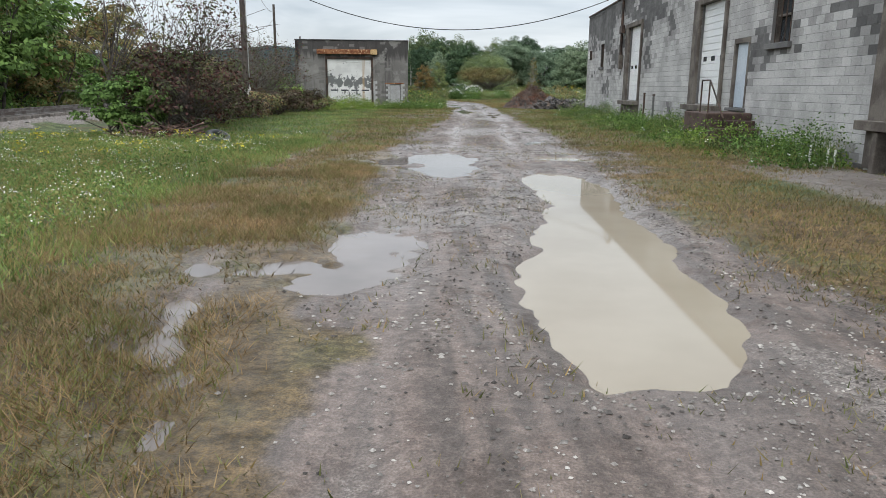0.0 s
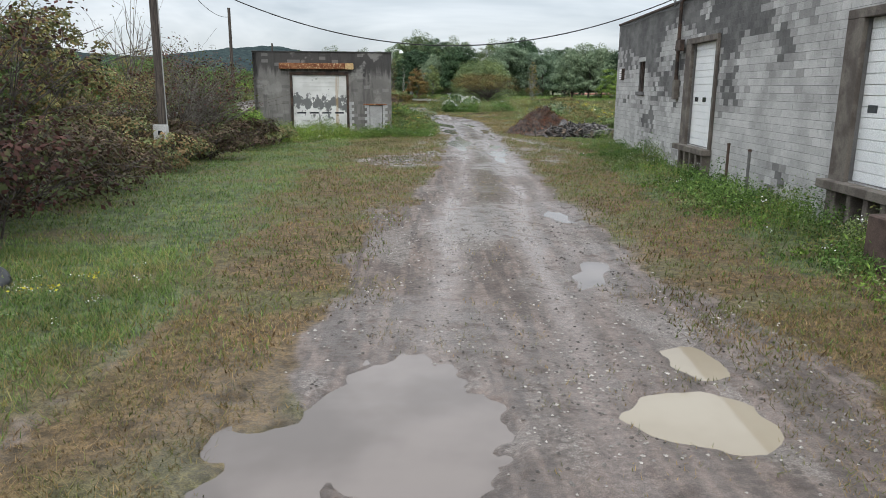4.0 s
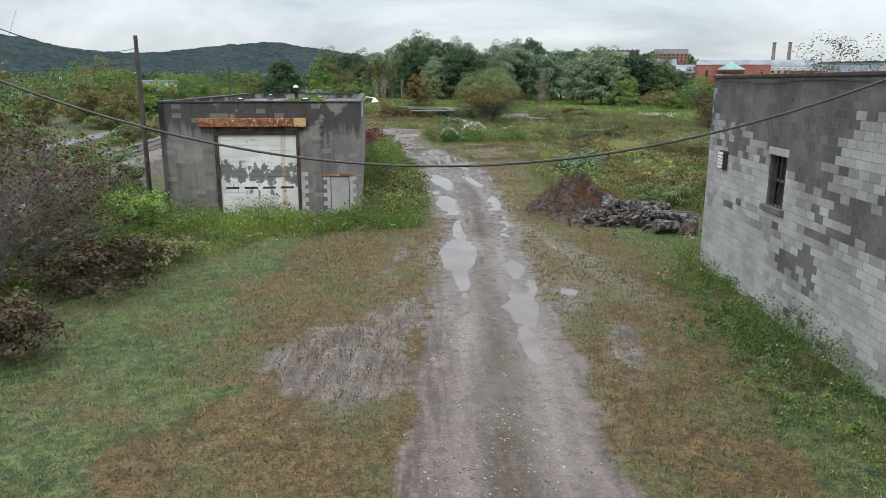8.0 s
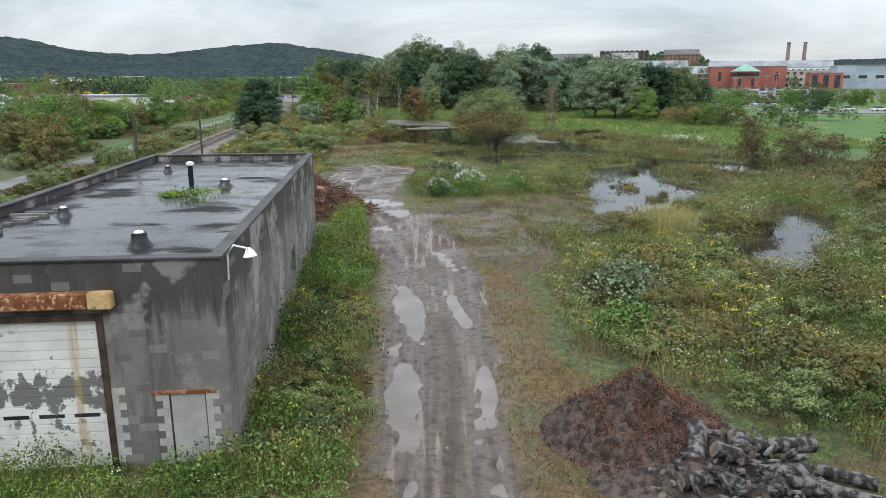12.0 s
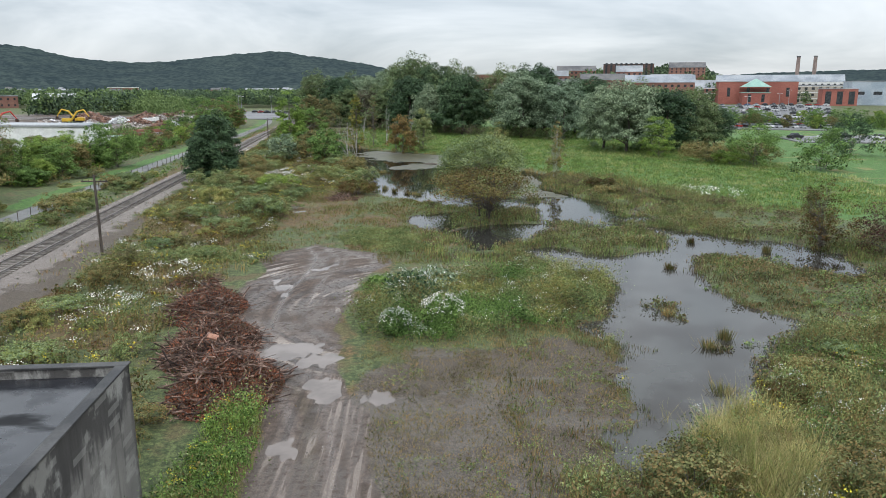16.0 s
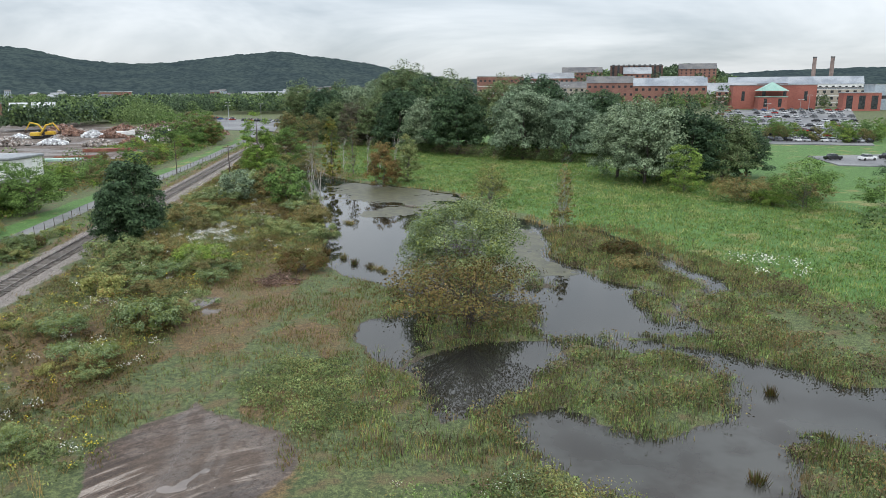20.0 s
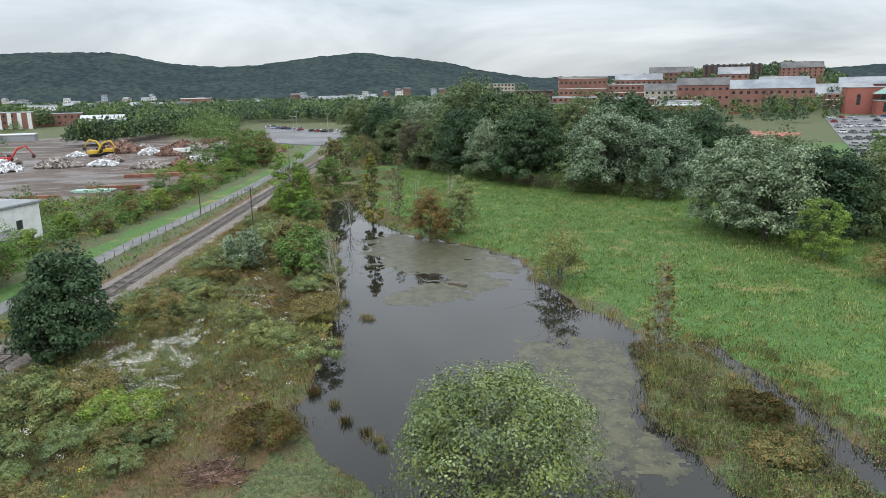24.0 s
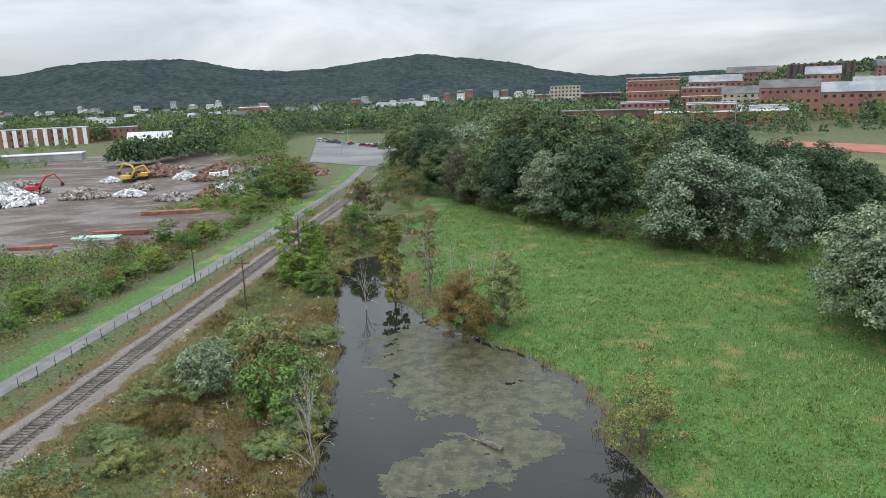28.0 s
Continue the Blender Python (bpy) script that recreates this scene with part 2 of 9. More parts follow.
def leafmat(name, dark, light, third=None, share=0.3, rough=0.6):
    """Leaves or blades: each leaf its own tone, light passing through a little, tone drifting over the plant."""
    m, nt, bs = nodes(name)
    isl = nt.nodes.new("ShaderNodeNewGeometry").outputs["Random Per Island"]
    cool = (1.0, 1.0, 1.14)
    col = mixc(nt, isl, tuple(0.6 * k * w for k, w in zip(dark, cool)), tuple(1.4 * k * w for k, w in zip(light, cool)))
    if third:
        pick = ramp(nt, mathn(nt, "ADD", mathn(nt, "MULTIPLY", isl, 0.6), mathn(nt, "MULTIPLY", noise_at(nt, 0.9, 2.0), 0.8)), 1.08 - share, 1.14 - share)
        col = mixc(nt, pick, col, third)
    drift = noise_at(nt, 0.35, 3.0)
    col = mixc(nt, ramp(nt, drift, 0.3, 0.7), mixc(nt, 1.0, col, (0.7, 0.74, 0.7), "MULTIPLY"), mixc(nt, 1.0, col, (1.3, 1.25, 1.2), "MULTIPLY"))
    r = nt.nodes.new("ShaderNodeObjectInfo").outputs["Random"]
    col = mixc(nt, r, mixc(nt, 1.0, col, (0.85, 0.88, 0.85), "MULTIPLY"), mixc(nt, 1.0, col, (1.15, 1.1, 1.0), "MULTIPLY"))
    nt.links.new(col, bs.inputs["Base Color"])
    bs.inputs["Roughness"].default_value = rough
    bs.inputs["Specular IOR Level"].default_value = 0.1
    tr = nt.nodes.new("ShaderNodeBsdfTranslucent")
    nt.links.new(col, tr.inputs["Color"])
    mx = nt.nodes.new("ShaderNodeMixShader")
    mx.inputs[0].default_value = 0.2
    nt.links.new(bs.outputs[0], mx.inputs[1])
    nt.links.new(tr.outputs[0], mx.inputs[2])
    nt.links.new(mx.outputs[0], nt.nodes["Material Output"].inputs[0])
    return m


def watermat(name, colour, rough, ripple, mottled=None):
    m, nt, bs = nodes(name)
    bs.inputs["Base Color"].default_value = (*colour, 1)
    if mottled:
        nt.links.new(mixc(nt, ramp(nt, noise_at(nt, 0.5), 0.35, 0.65), colour, mottled), bs.inputs["Base Color"])
    bs.inputs["Roughness"].default_value, bs.inputs["IOR"].default_value = rough, 1.33
    b = nd(nt, "Bump", Strength=ripple, Distance=0.01)
    nt.links.new(noise_at(nt, 7.0, 2.0), b.inputs["Height"])
    nt.links.new(b.outputs[0], bs.inputs["Normal"])
    return m


M = {}
M["bark"] = stuffmat("bark", (0.10, 0.085, 0.07), (0.17, 0.15, 0.13), 4, 0.9, 0.6, 40)
M["bark_dark"] = stuffmat("bark_dark", (0.05, 0.042, 0.036), (0.10, 0.085, 0.075), 4, 0.9, 0.6, 40)
M["bark_pale"] = stuffmat("bark_pale", (0.26, 0.25, 0.23), (0.42, 0.40, 0.37), 4, 0.9, 0.5, 40)
M["pole_wood"] = stuffmat("pole_wood", (0.055, 0.045, 0.04), (0.11, 0.09, 0.075), 3, 0.85, 0.4, 50, squash=(6, 6, 0.5))
M["leaf_sage"] = leafmat("leaf_sage", (0.081, 0.121, 0.044), (0.230, 0.287, 0.115), (0.230, 0.213, 0.092), 0.2)
M["leaf_yolive"] = leafmat("leaf_yolive", (0.115, 0.145, 0.04), (0.28, 0.295, 0.10), (0.25, 0.19, 0.08), 0.2)
M["marsh_olive"] = leafmat("marsh_olive", (0.079, 0.099, 0.039), (0.234, 0.264, 0.113), (0.211, 0.144, 0.079), 0.35)
M["marsh_green"] = leafmat("marsh_green", (0.087, 0.136, 0.041), (0.257, 0.347, 0.120), (0.257, 0.219, 0.091), 0.25)
M["marsh_brown"] = leafmat("marsh_brown", (0.087, 0.066, 0.041), (0.234, 0.173, 0.106), (0.136, 0.151, 0.060), 0.3)
M["leaf_green"] = leafmat("leaf_green", (0.05, 0.105, 0.025), (0.14, 0.225, 0.06))
M["leaf_dark"] = leafmat("leaf_dark", (0.022, 0.05, 0.024), (0.07, 0.115, 0.055))
M["leaf_bright"] = leafmat("leaf_bright", (0.08, 0.155, 0.025), (0.20, 0.29, 0.06), (0.24, 0.25, 0.07), 0.15)
M["leaf_grey"] = leafmat("leaf_grey", (0.055, 0.095, 0.045), (0.22, 0.285, 0.18))
M["leaf_wood"] = leafmat("leaf_wood", (0.046, 0.084, 0.032), (0.15, 0.20, 0.088), (0.13, 0.12, 0.07), 0.15)
M["leaf_willow"] = leafmat("leaf_willow", (0.09, 0.14, 0.05), (0.26, 0.33, 0.17), (0.16, 0.20, 0.06), 0.3)
M["leaf_rust"] = leafmat("leaf_rust", (0.085, 0.05, 0.02), (0.155, 0.10, 0.035), (0.08, 0.095, 0.03), 0.35)
M["leaf_red"] = leafmat("leaf_red", (0.055, 0.026, 0.022), (0.14, 0.065, 0.05), (0.08, 0.09, 0.04), 0.35)
M["leaf_yellow"] = leafmat("leaf_yellow", (0.16, 0.15, 0.03), (0.34, 0.29, 0.07), (0.12, 0.17, 0.05), 0.3)
M["leaf_olive"] = leafmat("leaf_olive", (0.098, 0.109, 0.040), (0.218, 0.218, 0.086), (0.218, 0.155, 0.069), 0.3)
M["grass_green"] = leafmat("grass_green", (0.078, 0.14, 0.032), (0.195, 0.275, 0.07), (0.27, 0.26, 0.10), 0.22)
M["grass_tan"] = leafmat("grass_tan", (0.15, 0.098, 0.045), (0.37, 0.255, 0.12), (0.15, 0.18, 0.055), 0.4)
M["grass_mixed"] = leafmat("grass_mixed", (0.11, 0.13, 0.04), (0.26, 0.24, 0.10), (0.32, 0.23, 0.11), 0.35)
M["flower_white"] = leafmat("flower_white", (0.45, 0.45, 0.40), (0.75, 0.75, 0.70))
M["flower_yellow"] = leafmat("flower_yellow", (0.42, 0.34, 0.03), (0.62, 0.52, 0.06))
M["brush_rust"] = leafmat("brush_rust", (0.075, 0.03, 0.02), (0.31, 0.13, 0.075), (0.13, 0.095, 0.07), 0.3)
M["water"] = watermat("water", (0.014, 0.014, 0.011), 0.02, 0.04)


def silted(m):
    """The pond is clear and dark to the north, silty where the marsh floods shallow ground."""
    nt, bs = m.node_tree, m.node_tree.nodes["Principled BSDF"]
    sp = nt.nodes.new("ShaderNodeSeparateXYZ")
    nt.links.new(nt.nodes.new("ShaderNodeNewGeometry").outputs["Position"], sp.inputs[0])
    where = ramp(nt, mathn(nt, "ADD", sp.outputs[1], mathn(nt, "MULTIPLY", noise_at(nt, 0.12, 4.0), 26.0)), 152.0, 124.0)
    peat = ramp(nt, noise_at(nt, 0.3, 3.0), 0.35, 0.6)
    nt.links.new(mixc(nt, where, (0.014, 0.014, 0.011), mixc(nt, peat, (0.022, 0.018, 0.014), (0.05, 0.049, 0.044))), bs.inputs["Base Color"])


silted(M["water"])
M["puddle_grey"] = watermat("puddle_grey", (0.125, 0.104, 0.092), 0.07, 0.04, (0.185, 0.155, 0.138))
M["puddle"] = watermat("puddle", (0.27, 0.225, 0.165), 0.04, 0.02, (0.31, 0.265, 0.20))
M["block"] = stuffmat("block", (0.35, 0.342, 0.33), (0.46, 0.45, 0.435), 0.8, 0.92, 0.35, 60, island=0.10, obrand=0.10)
M["block_mid"] = stuffmat("block_mid", (0.23, 0.224, 0.217), (0.31, 0.30, 0.29), 0.8, 0.92, 0.35, 60, island=0.12, obrand=0.12)
M["block_soot"] = stuffmat("block_soot", (0.105, 0.102, 0.10), (0.165, 0.16, 0.156), 0.8, 0.92, 0.35, 60, island=0.14, obrand=0.14)
M["mortar"] = stuffmat("mortar", (0.12, 0.117, 0.115), (0.17, 0.165, 0.16), 1.0, 0.95, 0.3, 60)


def rendermat():
    """Dark grey render over block: faint courses, vertical stains from the top, paler worn patches."""
    m, nt, bs = nodes("block_dark")
    col = mixc(nt, ramp(nt, noise_at(nt, 0.5, 5.0), 0.35, 0.65), (0.15, 0.14, 0.13), (0.215, 0.202, 0.186))
    st = noise_at(nt, 1.0, 5.0, 0.65, squash=(2.6, 2.6, 0.22))
    col = mixc(nt, mathn(nt, "MULTIPLY", ramp(nt, st, 0.5, 0.64), 0.5), col, (0.055, 0.05, 0.046))
    pz = nt.nodes.new("ShaderNodeSeparateXYZ")
    nt.links.new(nt.nodes.new("ShaderNodeNewGeometry").outputs["Position"], pz.inputs[0])
    soot = ramp(nt, mathn(nt, "ADD", pz.outputs[2], mathn(nt, "MULTIPLY", st, 3.4)), 5.3, 6.1)
    col = mixc(nt, mathn(nt, "MULTIPLY", soot, 0.8), col, (0.032, 0.029, 0.028))
    col = mixc(nt, mathn(nt, "MULTIPLY", ramp(nt, noise_at(nt, 0.75, 6.0, 0.6), 0.55, 0.63), 0.8), col, (0.25, 0.24, 0.22))
    worn = ramp(nt, noise_at(nt, 1.0, 6.0, 0.62, squash=(0.7, 0.42, 0.3)), 0.54, 0.62)
    col = mixc(nt, mathn(nt, "MULTIPLY", worn, mathn(nt, "MULTIPLY", ramp(nt, pz.outputs[1], 59.6, 60.0), 0.75)), col, (0.36, 0.35, 0.325))
    # single blocks show through where the render is thin
    snap = nt.nodes.new("ShaderNodeVectorMath")
    snap.operation, snap.inputs[1].default_value = "SNAP", (0.41, 0.82, 0.2032)
    nt.links.new(pz.inputs[0].links[0].from_socket, snap.inputs[0])
    cell = nt.nodes.new("ShaderNodeTexWhiteNoise")
    nt.links.new(snap.outputs[0], cell.inputs["Vector"])
    col = mixc(nt, mathn(nt, "MULTIPLY", ramp(nt, cell.outputs[0], 0.90, 0.91), 0.38), col, (0.30, 0.29, 0.27))
    col = mixc(nt, mathn(nt, "MULTIPLY", ramp(nt, cell.outputs[0], 0.10, 0.09), 0.35), col, (0.07, 0.066, 0.062))
    g = noise_at(nt, 40, 4.0)
    col = mixc(nt, ramp(nt, g, 0.2, 0.8), mixc(nt, 1.0, col, (0.8, 0.8, 0.8), "MULTIPLY"), mixc(nt, 1.0, col, (1.15, 1.15, 1.15), "MULTIPLY"))
    nt.links.new(col, bs.inputs["Base Color"])
    bs.inputs["Roughness"].default_value = 0.9
    b = nd(nt, "Bump", Strength=0.3, Distance=0.02)
    nt.links.new(g, b.inputs["Height"])
    nt.links.new(b.outputs[0], bs.inputs["Normal"])
    return m


M["block_dark"] = rendermat()
M["door_white"] = stuffmat("door_white", (0.70, 0.71, 0.71), (0.78, 0.78, 0.77), 0.8, 0.5, 0.05, 40)
M["door_blue"] = stuffmat("door_blue", (0.42, 0.48, 0.54), (0.50, 0.55, 0.60), 1.0, 0.5, 0.05, 40)
M["glass_dark"] = stuffmat("glass_dark", (0.02, 0.025, 0.03), (0.05, 0.055, 0.06), 1.0, 0.08, 0.0, 10, spec=0.5)
M["steel_dark"] = stuffmat("steel_dark", (0.045, 0.035, 0.03), (0.10, 0.065, 0.05), 3, 0.7, 0.2, 40, metal=0.3)
M["rust"] = stuffmat("rust", (0.16, 0.055, 0.025), (0.30, 0.13, 0.06), 3, 0.85, 0.3, 40, c3=(0.55, 0.40, 0.22))
M["wood_old"] = stuffmat("wood_old", (0.09, 0.075, 0.065), (0.16, 0.14, 0.12), 2, 0.9, 0.4, 40)
M["wood_brown"] = stuffmat("wood_brown", (0.055, 0.036, 0.03), (0.10, 0.068, 0.056), 2, 0.85, 0.3, 40)
M["roof_edge"] = stuffmat("roof_edge", (0.03, 0.03, 0.031), (0.065, 0.063, 0.062), 0.8, 0.6, 0.1, 20)


def roofmat():
    """Black roofing, wet, with pooled water in the low places and dry seams."""
    m, nt, bs = nodes("roof_wet")
    n = noise_at(nt, 0.3, 4.0, 0.5, squash=(1.0, 2.2, 1.0))
    dry = ramp(nt, n, 0.52, 0.64)
    nt.links.new(mixc(nt, dry, mixc(nt, ramp(nt, noise_at(nt, 1.3, 4.0), 0.35, 0.65), (0.010, 0.0105, 0.013), (0.026, 0.027, 0.031)), (0.008, 0.008, 0.009)), bs.inputs["Base Color"])
    k = nt.nodes.new("ShaderNodeMapRange")
    k.inputs[3].default_value, k.inputs[4].default_value = 0.16, 0.75
    nt.links.new(mathn(nt, "MAXIMUM", dry, mathn(nt, "MULTIPLY", ramp(nt, noise_at(nt, 0.9, 5.0), 0.45, 0.7), 0.45)), k.inputs[0])
    nt.links.new(k.outputs[0], bs.inputs["Roughness"])
    nt.links.new(mathn(nt, "SUBTRACT", 0.5, mathn(nt, "MULTIPLY", dry, 0.3)), bs.inputs["Specular IOR Level"])
    return m


M["roof_wet"] = roofmat()
M["white_paint"] = stuffmat("white_paint", (0.68, 0.68, 0.66), (0.78, 0.78, 0.76), 0.7, 0.6, 0.05, 20)
M["brick"] = stuffmat("brick", (0.19, 0.095, 0.075), (0.27, 0.14, 0.11), 0.05, 0.9, 0.1, 3)
M["roof_grey"] = stuffmat("roof_grey", (0.20, 0.21, 0.22), (0.30, 0.31, 0.32), 0.1, 0.8, 0.1, 3, island=0.3)
M["rail"] = stuffmat("rail", (0.16, 0.13, 0.115), (0.28, 0.26, 0.245), 2, 0.45, 0.1, 30, metal=0.5)
M["sleeper"] = stuffmat("sleeper", (0.10, 0.088, 0.078), (0.18, 0.16, 0.142), 2, 0.9, 0.4, 20, obrand=0.25, island=0.2)
M["soil"] = stuffmat("soil", (0.028, 0.021, 0.018), (0.10, 0.076, 0.064), 4, 0.9, 0.8, 14)
M["cable"] = stuffmat("cable", (0.02, 0.02, 0.02), (0.03, 0.03, 0.03), 2, 0.35, 0.0, 10)
M["asphalt"] = stuffmat("asphalt", (0.13, 0.13, 0.128), (0.18, 0.178, 0.175), 0.3, 0.85, 0.1, 20)


# ---- the plan: lanes, ponds, puddles ----
ROAD = ((-30, -0.6, 2.3), (0, 0.6, 2.2), (8, 1.1, 2.3), (18, 1.8, 2.6), (27, 2.5, 2.2), (36, 3.15, 1.85), (42, 3.6, 1.75), (49, 3.9, 1.6), (58, 4.3, 1.6), (66, 4.2, 1.9), (72, 4.2, 2.1), (78, 4.1, 2.3), (85, 2.4, 2.4), (91, 1.5, 2.2), (97, -0.8, 2.6), (103, -1.9, 3.0), (110, -2.5, 3.5), (118, -1.8, 4.4), (122, -2.3, 4.2), (125, -3.8, 0.3), (129, -5.0, -1.2), (165, -7.0, -1.5))
RY, RX, RW = (np.array(c, float) for c in zip(*ROAD))


def road_c(y):
    return np.interp(y, RY, RX)


def road_w(y):
    return np.interp(y, RY, RW)


def road_d(x, y):
    """Signed distance to the lane's edge: below 0 on the lane."""
    wob = (vnoise(x, y, 1.6, 5) - 0.5) * 1.1
    d = np.abs(x - road_c(y)) - road_w(y) + wob
    return np.where(y > 166, 9.0, d)


def blob(x, y, items, wobble=1.0, seed=3, scale=4.0):
    """Least signed distance to a set of ellipses (cx, cy, rx, ry, degrees), with an uneven rim."""
    dx = (vnoise(x, y, scale, seed) - 0.5) * 2 * wobble
    dy = (vnoise(x, y, scale, seed + 40) - 0.5) * 2 * wobble
    best = np.full(np.shape(x), 1e3)
    for cx, cy, rx, ry, a in items:
        c, s = math.cos(radians(a)), math.sin(radians(a))
        px, py = x + dx - cx, y + dy - cy
        u, v = px * c + py * s, -px * s + py * c
        best = np.minimum(best, (np.sqrt((u / rx) ** 2 + (v / ry) ** 2) - 1) * min(rx, ry))
    return best


# each water body as (y, west shore, east shore) from south to north
POND_MAIN = ((136.5, 18.5, 31.4), (140, 17.6, 30.6), (145, 18.2, 30.4), (148, 8.5, 30.8), (151, 5.6, 28.6), (154, 3.3, 26.2), (157, -0.4, 25), (162, -2.9, 23.1), (171, -2.7, 23.8), (180, -4.4, 25.2), (189, -6.1, 20.4), (199, -8.7, 16.6), (209, -11, 14.5), (217, -13.5, 8.2), (224, -17, -1.5), (230, -18.6, -7), (236, -20.5, -11), (242, -22.5, -14.6), (248, -23.6, -17.4), (262, -25, -20.6))
POOL_WEST = ((131.5, 7.5, 8.6), (135, 6, 9.4), (138, 4.7, 9.6), (141, 5.8, 10.4), (143.5, 8, 9.6))
POOL_DARK = ((124, 11.4, 12.4), (126.5, 9.7, 14.8), (129, 9, 16), (131.5, 8.8, 18.4), (134, 10, 18.6), (136.5, 14.5, 20))
POOL_BIG = ((99, 18, 25.5), (101, 15.8, 27), (103.5, 16.2, 29), (107, 19.0, 38), (110, 20.6, 39), (114, 19.5, 40), (118, 16.4, 41), (121, 14.2, 41.5), (124, 15.2, 40), (127, 28.6, 38), (130, 29.6, 34.4), (133, 24.6, 31.6), (135.5, 22.6, 27))
POOL_SHALLOW = ((87, 13.4, 14.6), (89.5, 13.2, 18), (92, 15.2, 22), (94.5, 15, 23.4), (99.5, 17, 25.5))
POOL_SOUTH = ((76.5, 20, 21.6), (78, 19.0, 23.6), (80.5, 20, 26), (83, 22, 28), (87, 24.6, 30.6), (91, 27, 32), (95, 29.4, 31))
CHANNEL = ((148.5, 35.4, 37.4), (151, 34.4, 38), (154, 33.6, 38.2), (158, 33.4, 35.6), (163, 33.2, 34.8), (170, 32.4, 33.8), (178, 30.2, 31.6))
WATERS = (POND_MAIN, POOL_WEST, POOL_DARK, POOL_BIG, POOL_SHALLOW, POOL_SOUTH, CHANNEL)
ISLE_EAST = ((98, 31.5, 70), (101, 29.9, 70), (105, 28, 70), (109, 26.5, 70), (112, 26.5, 39), (115, 27, 36.4), (118, 28.2, 34.6), (121, 30.6, 32.6))
ISLES = ((23.2, 127.6, 5.4, 6.6, -12), (29.5, 144, 1.6, 3.4, 0), (20.4, 151, 1.4, 1.0, 0), (21.5, 105.5, 0.9, 1.1, 0))


def pond_d(x, y):
    shape = np.shape(x)
    fx, fy = np.ravel(np.asarray(x, float)), np.ravel(np.asarray(y, float))
    out = np.full(fx.shape, 50.0)
    k = np.where((fx > -36) & (fx < 56) & (fy > 70) & (fy < 276))[0]
    if len(k):
        out[k] = pond_near(fx[k], fy[k])
    return out.reshape(shape)


def band_d(x, y, rows):
    """Signed distance, roughly, to a water body given by its two shores."""
    ys, west, east = (np.array(c, float) for c in zip(*rows))
    return np.maximum(np.maximum(np.interp(y, ys, west) - x, x - np.interp(y, ys, east)) * 0.9, np.maximum(ys[0] - y, y - ys[-1]))


def pond_near(x, y):
    wx = x + (vnoise(x, y, 4.0, 3) - 0.5) * 2.6
    wy = y + (vnoise(x, y, 4.0, 43) - 0.5) * 2.6
    d = np.min([band_d(wx, wy, rows) for rows in WATERS], 0)
    i = np.minimum(blob(x, y, ISLES, 1.2, 9, 3.0), band_d(wx, wy, ISLE_EAST))
    d = np.maximum(d, -i)
    # a marshy rim: hummocks stand out of the shallows
    return d + (vnoise(x, y, 1.3, 21) - 0.5) * 1.6 * step(-3.0, 0.5, d) * step(165, 150, y) + 0.9 * step(0.47, 0.62, vnoise(x, y, 1.5, 24)) * step(101, 96, y)


# puddles: name, water level, ellipses
PUDDLES = (
    ((1.84, 4.95, 0.66, 1.3, -8), (2.1, 6.3, 0.84, 1.7, -5), (2.48, 8.5, 0.68, 2.0, -6), (2.8, 10.8, 0.55, 1.8, 0), (2.8, 12.8, 0.62, 1.3, 0)),
    ((-0.38, 6.1, 0.48, 0.75, -8), (-0.25, 7.35, 0.46, 0.95, -4), (-1.0, 6.35, 0.34, 0.3, 10)),
    ((0.75, 14.6, 0.72, 1.5, 0), (0.7, 16.9, 0.95, 1.7, 0), (-0.45, 16.0, 0.5, 1.1, 12)),
    ((3.6, 16.9, 0.72, 0.7, 0), (4.1, 18.4, 0.36, 0.6, 0)),
    ((-1.42, 4.6, 0.13, 0.75, 14), (-1.78, 6.1, 0.19, 0.85, 20)),
    ((3.9, 22.6, 0.34, 0.9, -20),),
    ((4.3, 28.0, 0.3, 0.8, 0),),
    ((3.1, 51.4, 0.82, 2.4, -4), (3.0, 48.2, 0.2, 1.6, 0), (3.3, 55.6, 0.22, 2.2, -3)),
    ((5.0, 49.4, 0.3, 1.2, -4), (4.62, 44.9, 0.48, 1.4, -6), (4.45, 42.2, 0.22, 1.4, 4), (5.15, 46.9, 0.14, 1.2, -8)),
    ((7.0, 52.1, 0.14, 1.7, 11), (6.2, 46.5, 0.3, 0.6, 0)),
    ((3.05, 62.7, 0.56, 3.2, 1), (3.0, 71.2, 0.62, 3.9, 8), (2.6, 66.6, 0.3, 1.2, 0)),
    ((5.55, 62.8, 0.34, 2.9, -4), (5.05, 71.0, 0.28, 2.8, 9), (5.6, 57.6, 0.16, 2.4, -6)),
    ((-0.6, 98.9, 1.9, 1.1, 12), (1.0, 97.6, 1.3, 1.0, 0), (-1.9, 98.2, 0.9, 0.6, 0)),
    ((1.6, 94.0, 0.8, 1.5, 5),),
    ((4.2, 92.6, 0.9, 0.9, 0),),
    ((-10.2, 146.8, 1.3, 3.4, -10), (-8.6, 143.6, 1.0, 0.9, 0)),
    ((4.9, 79.5, 0.3, 1.4, 10),),
    ((-4.4, 112.5, 0.3, 2.4, 22), (-2.0, 116.5, 0.25, 1.6, -40)),
    ((0.9, 88.0, 0.35, 0.9, 20),),
)
# the long beige puddle by its two shores
LONG_PUDDLE = ((3.45, 1.35, 2.15), (4.2, 1.16, 2.5), (5.2, 1.06, 2.78), (6.2, 1.2, 2.84), (7.2, 1.52, 3.06), (8.6, 1.85, 3.16), (9.8, 2.2, 3.2), (10.6, 2.36, 3.36), (11.8, 2.2, 3.5), (13.2, 2.2, 3.42), (14.1, 2.6, 3.0))


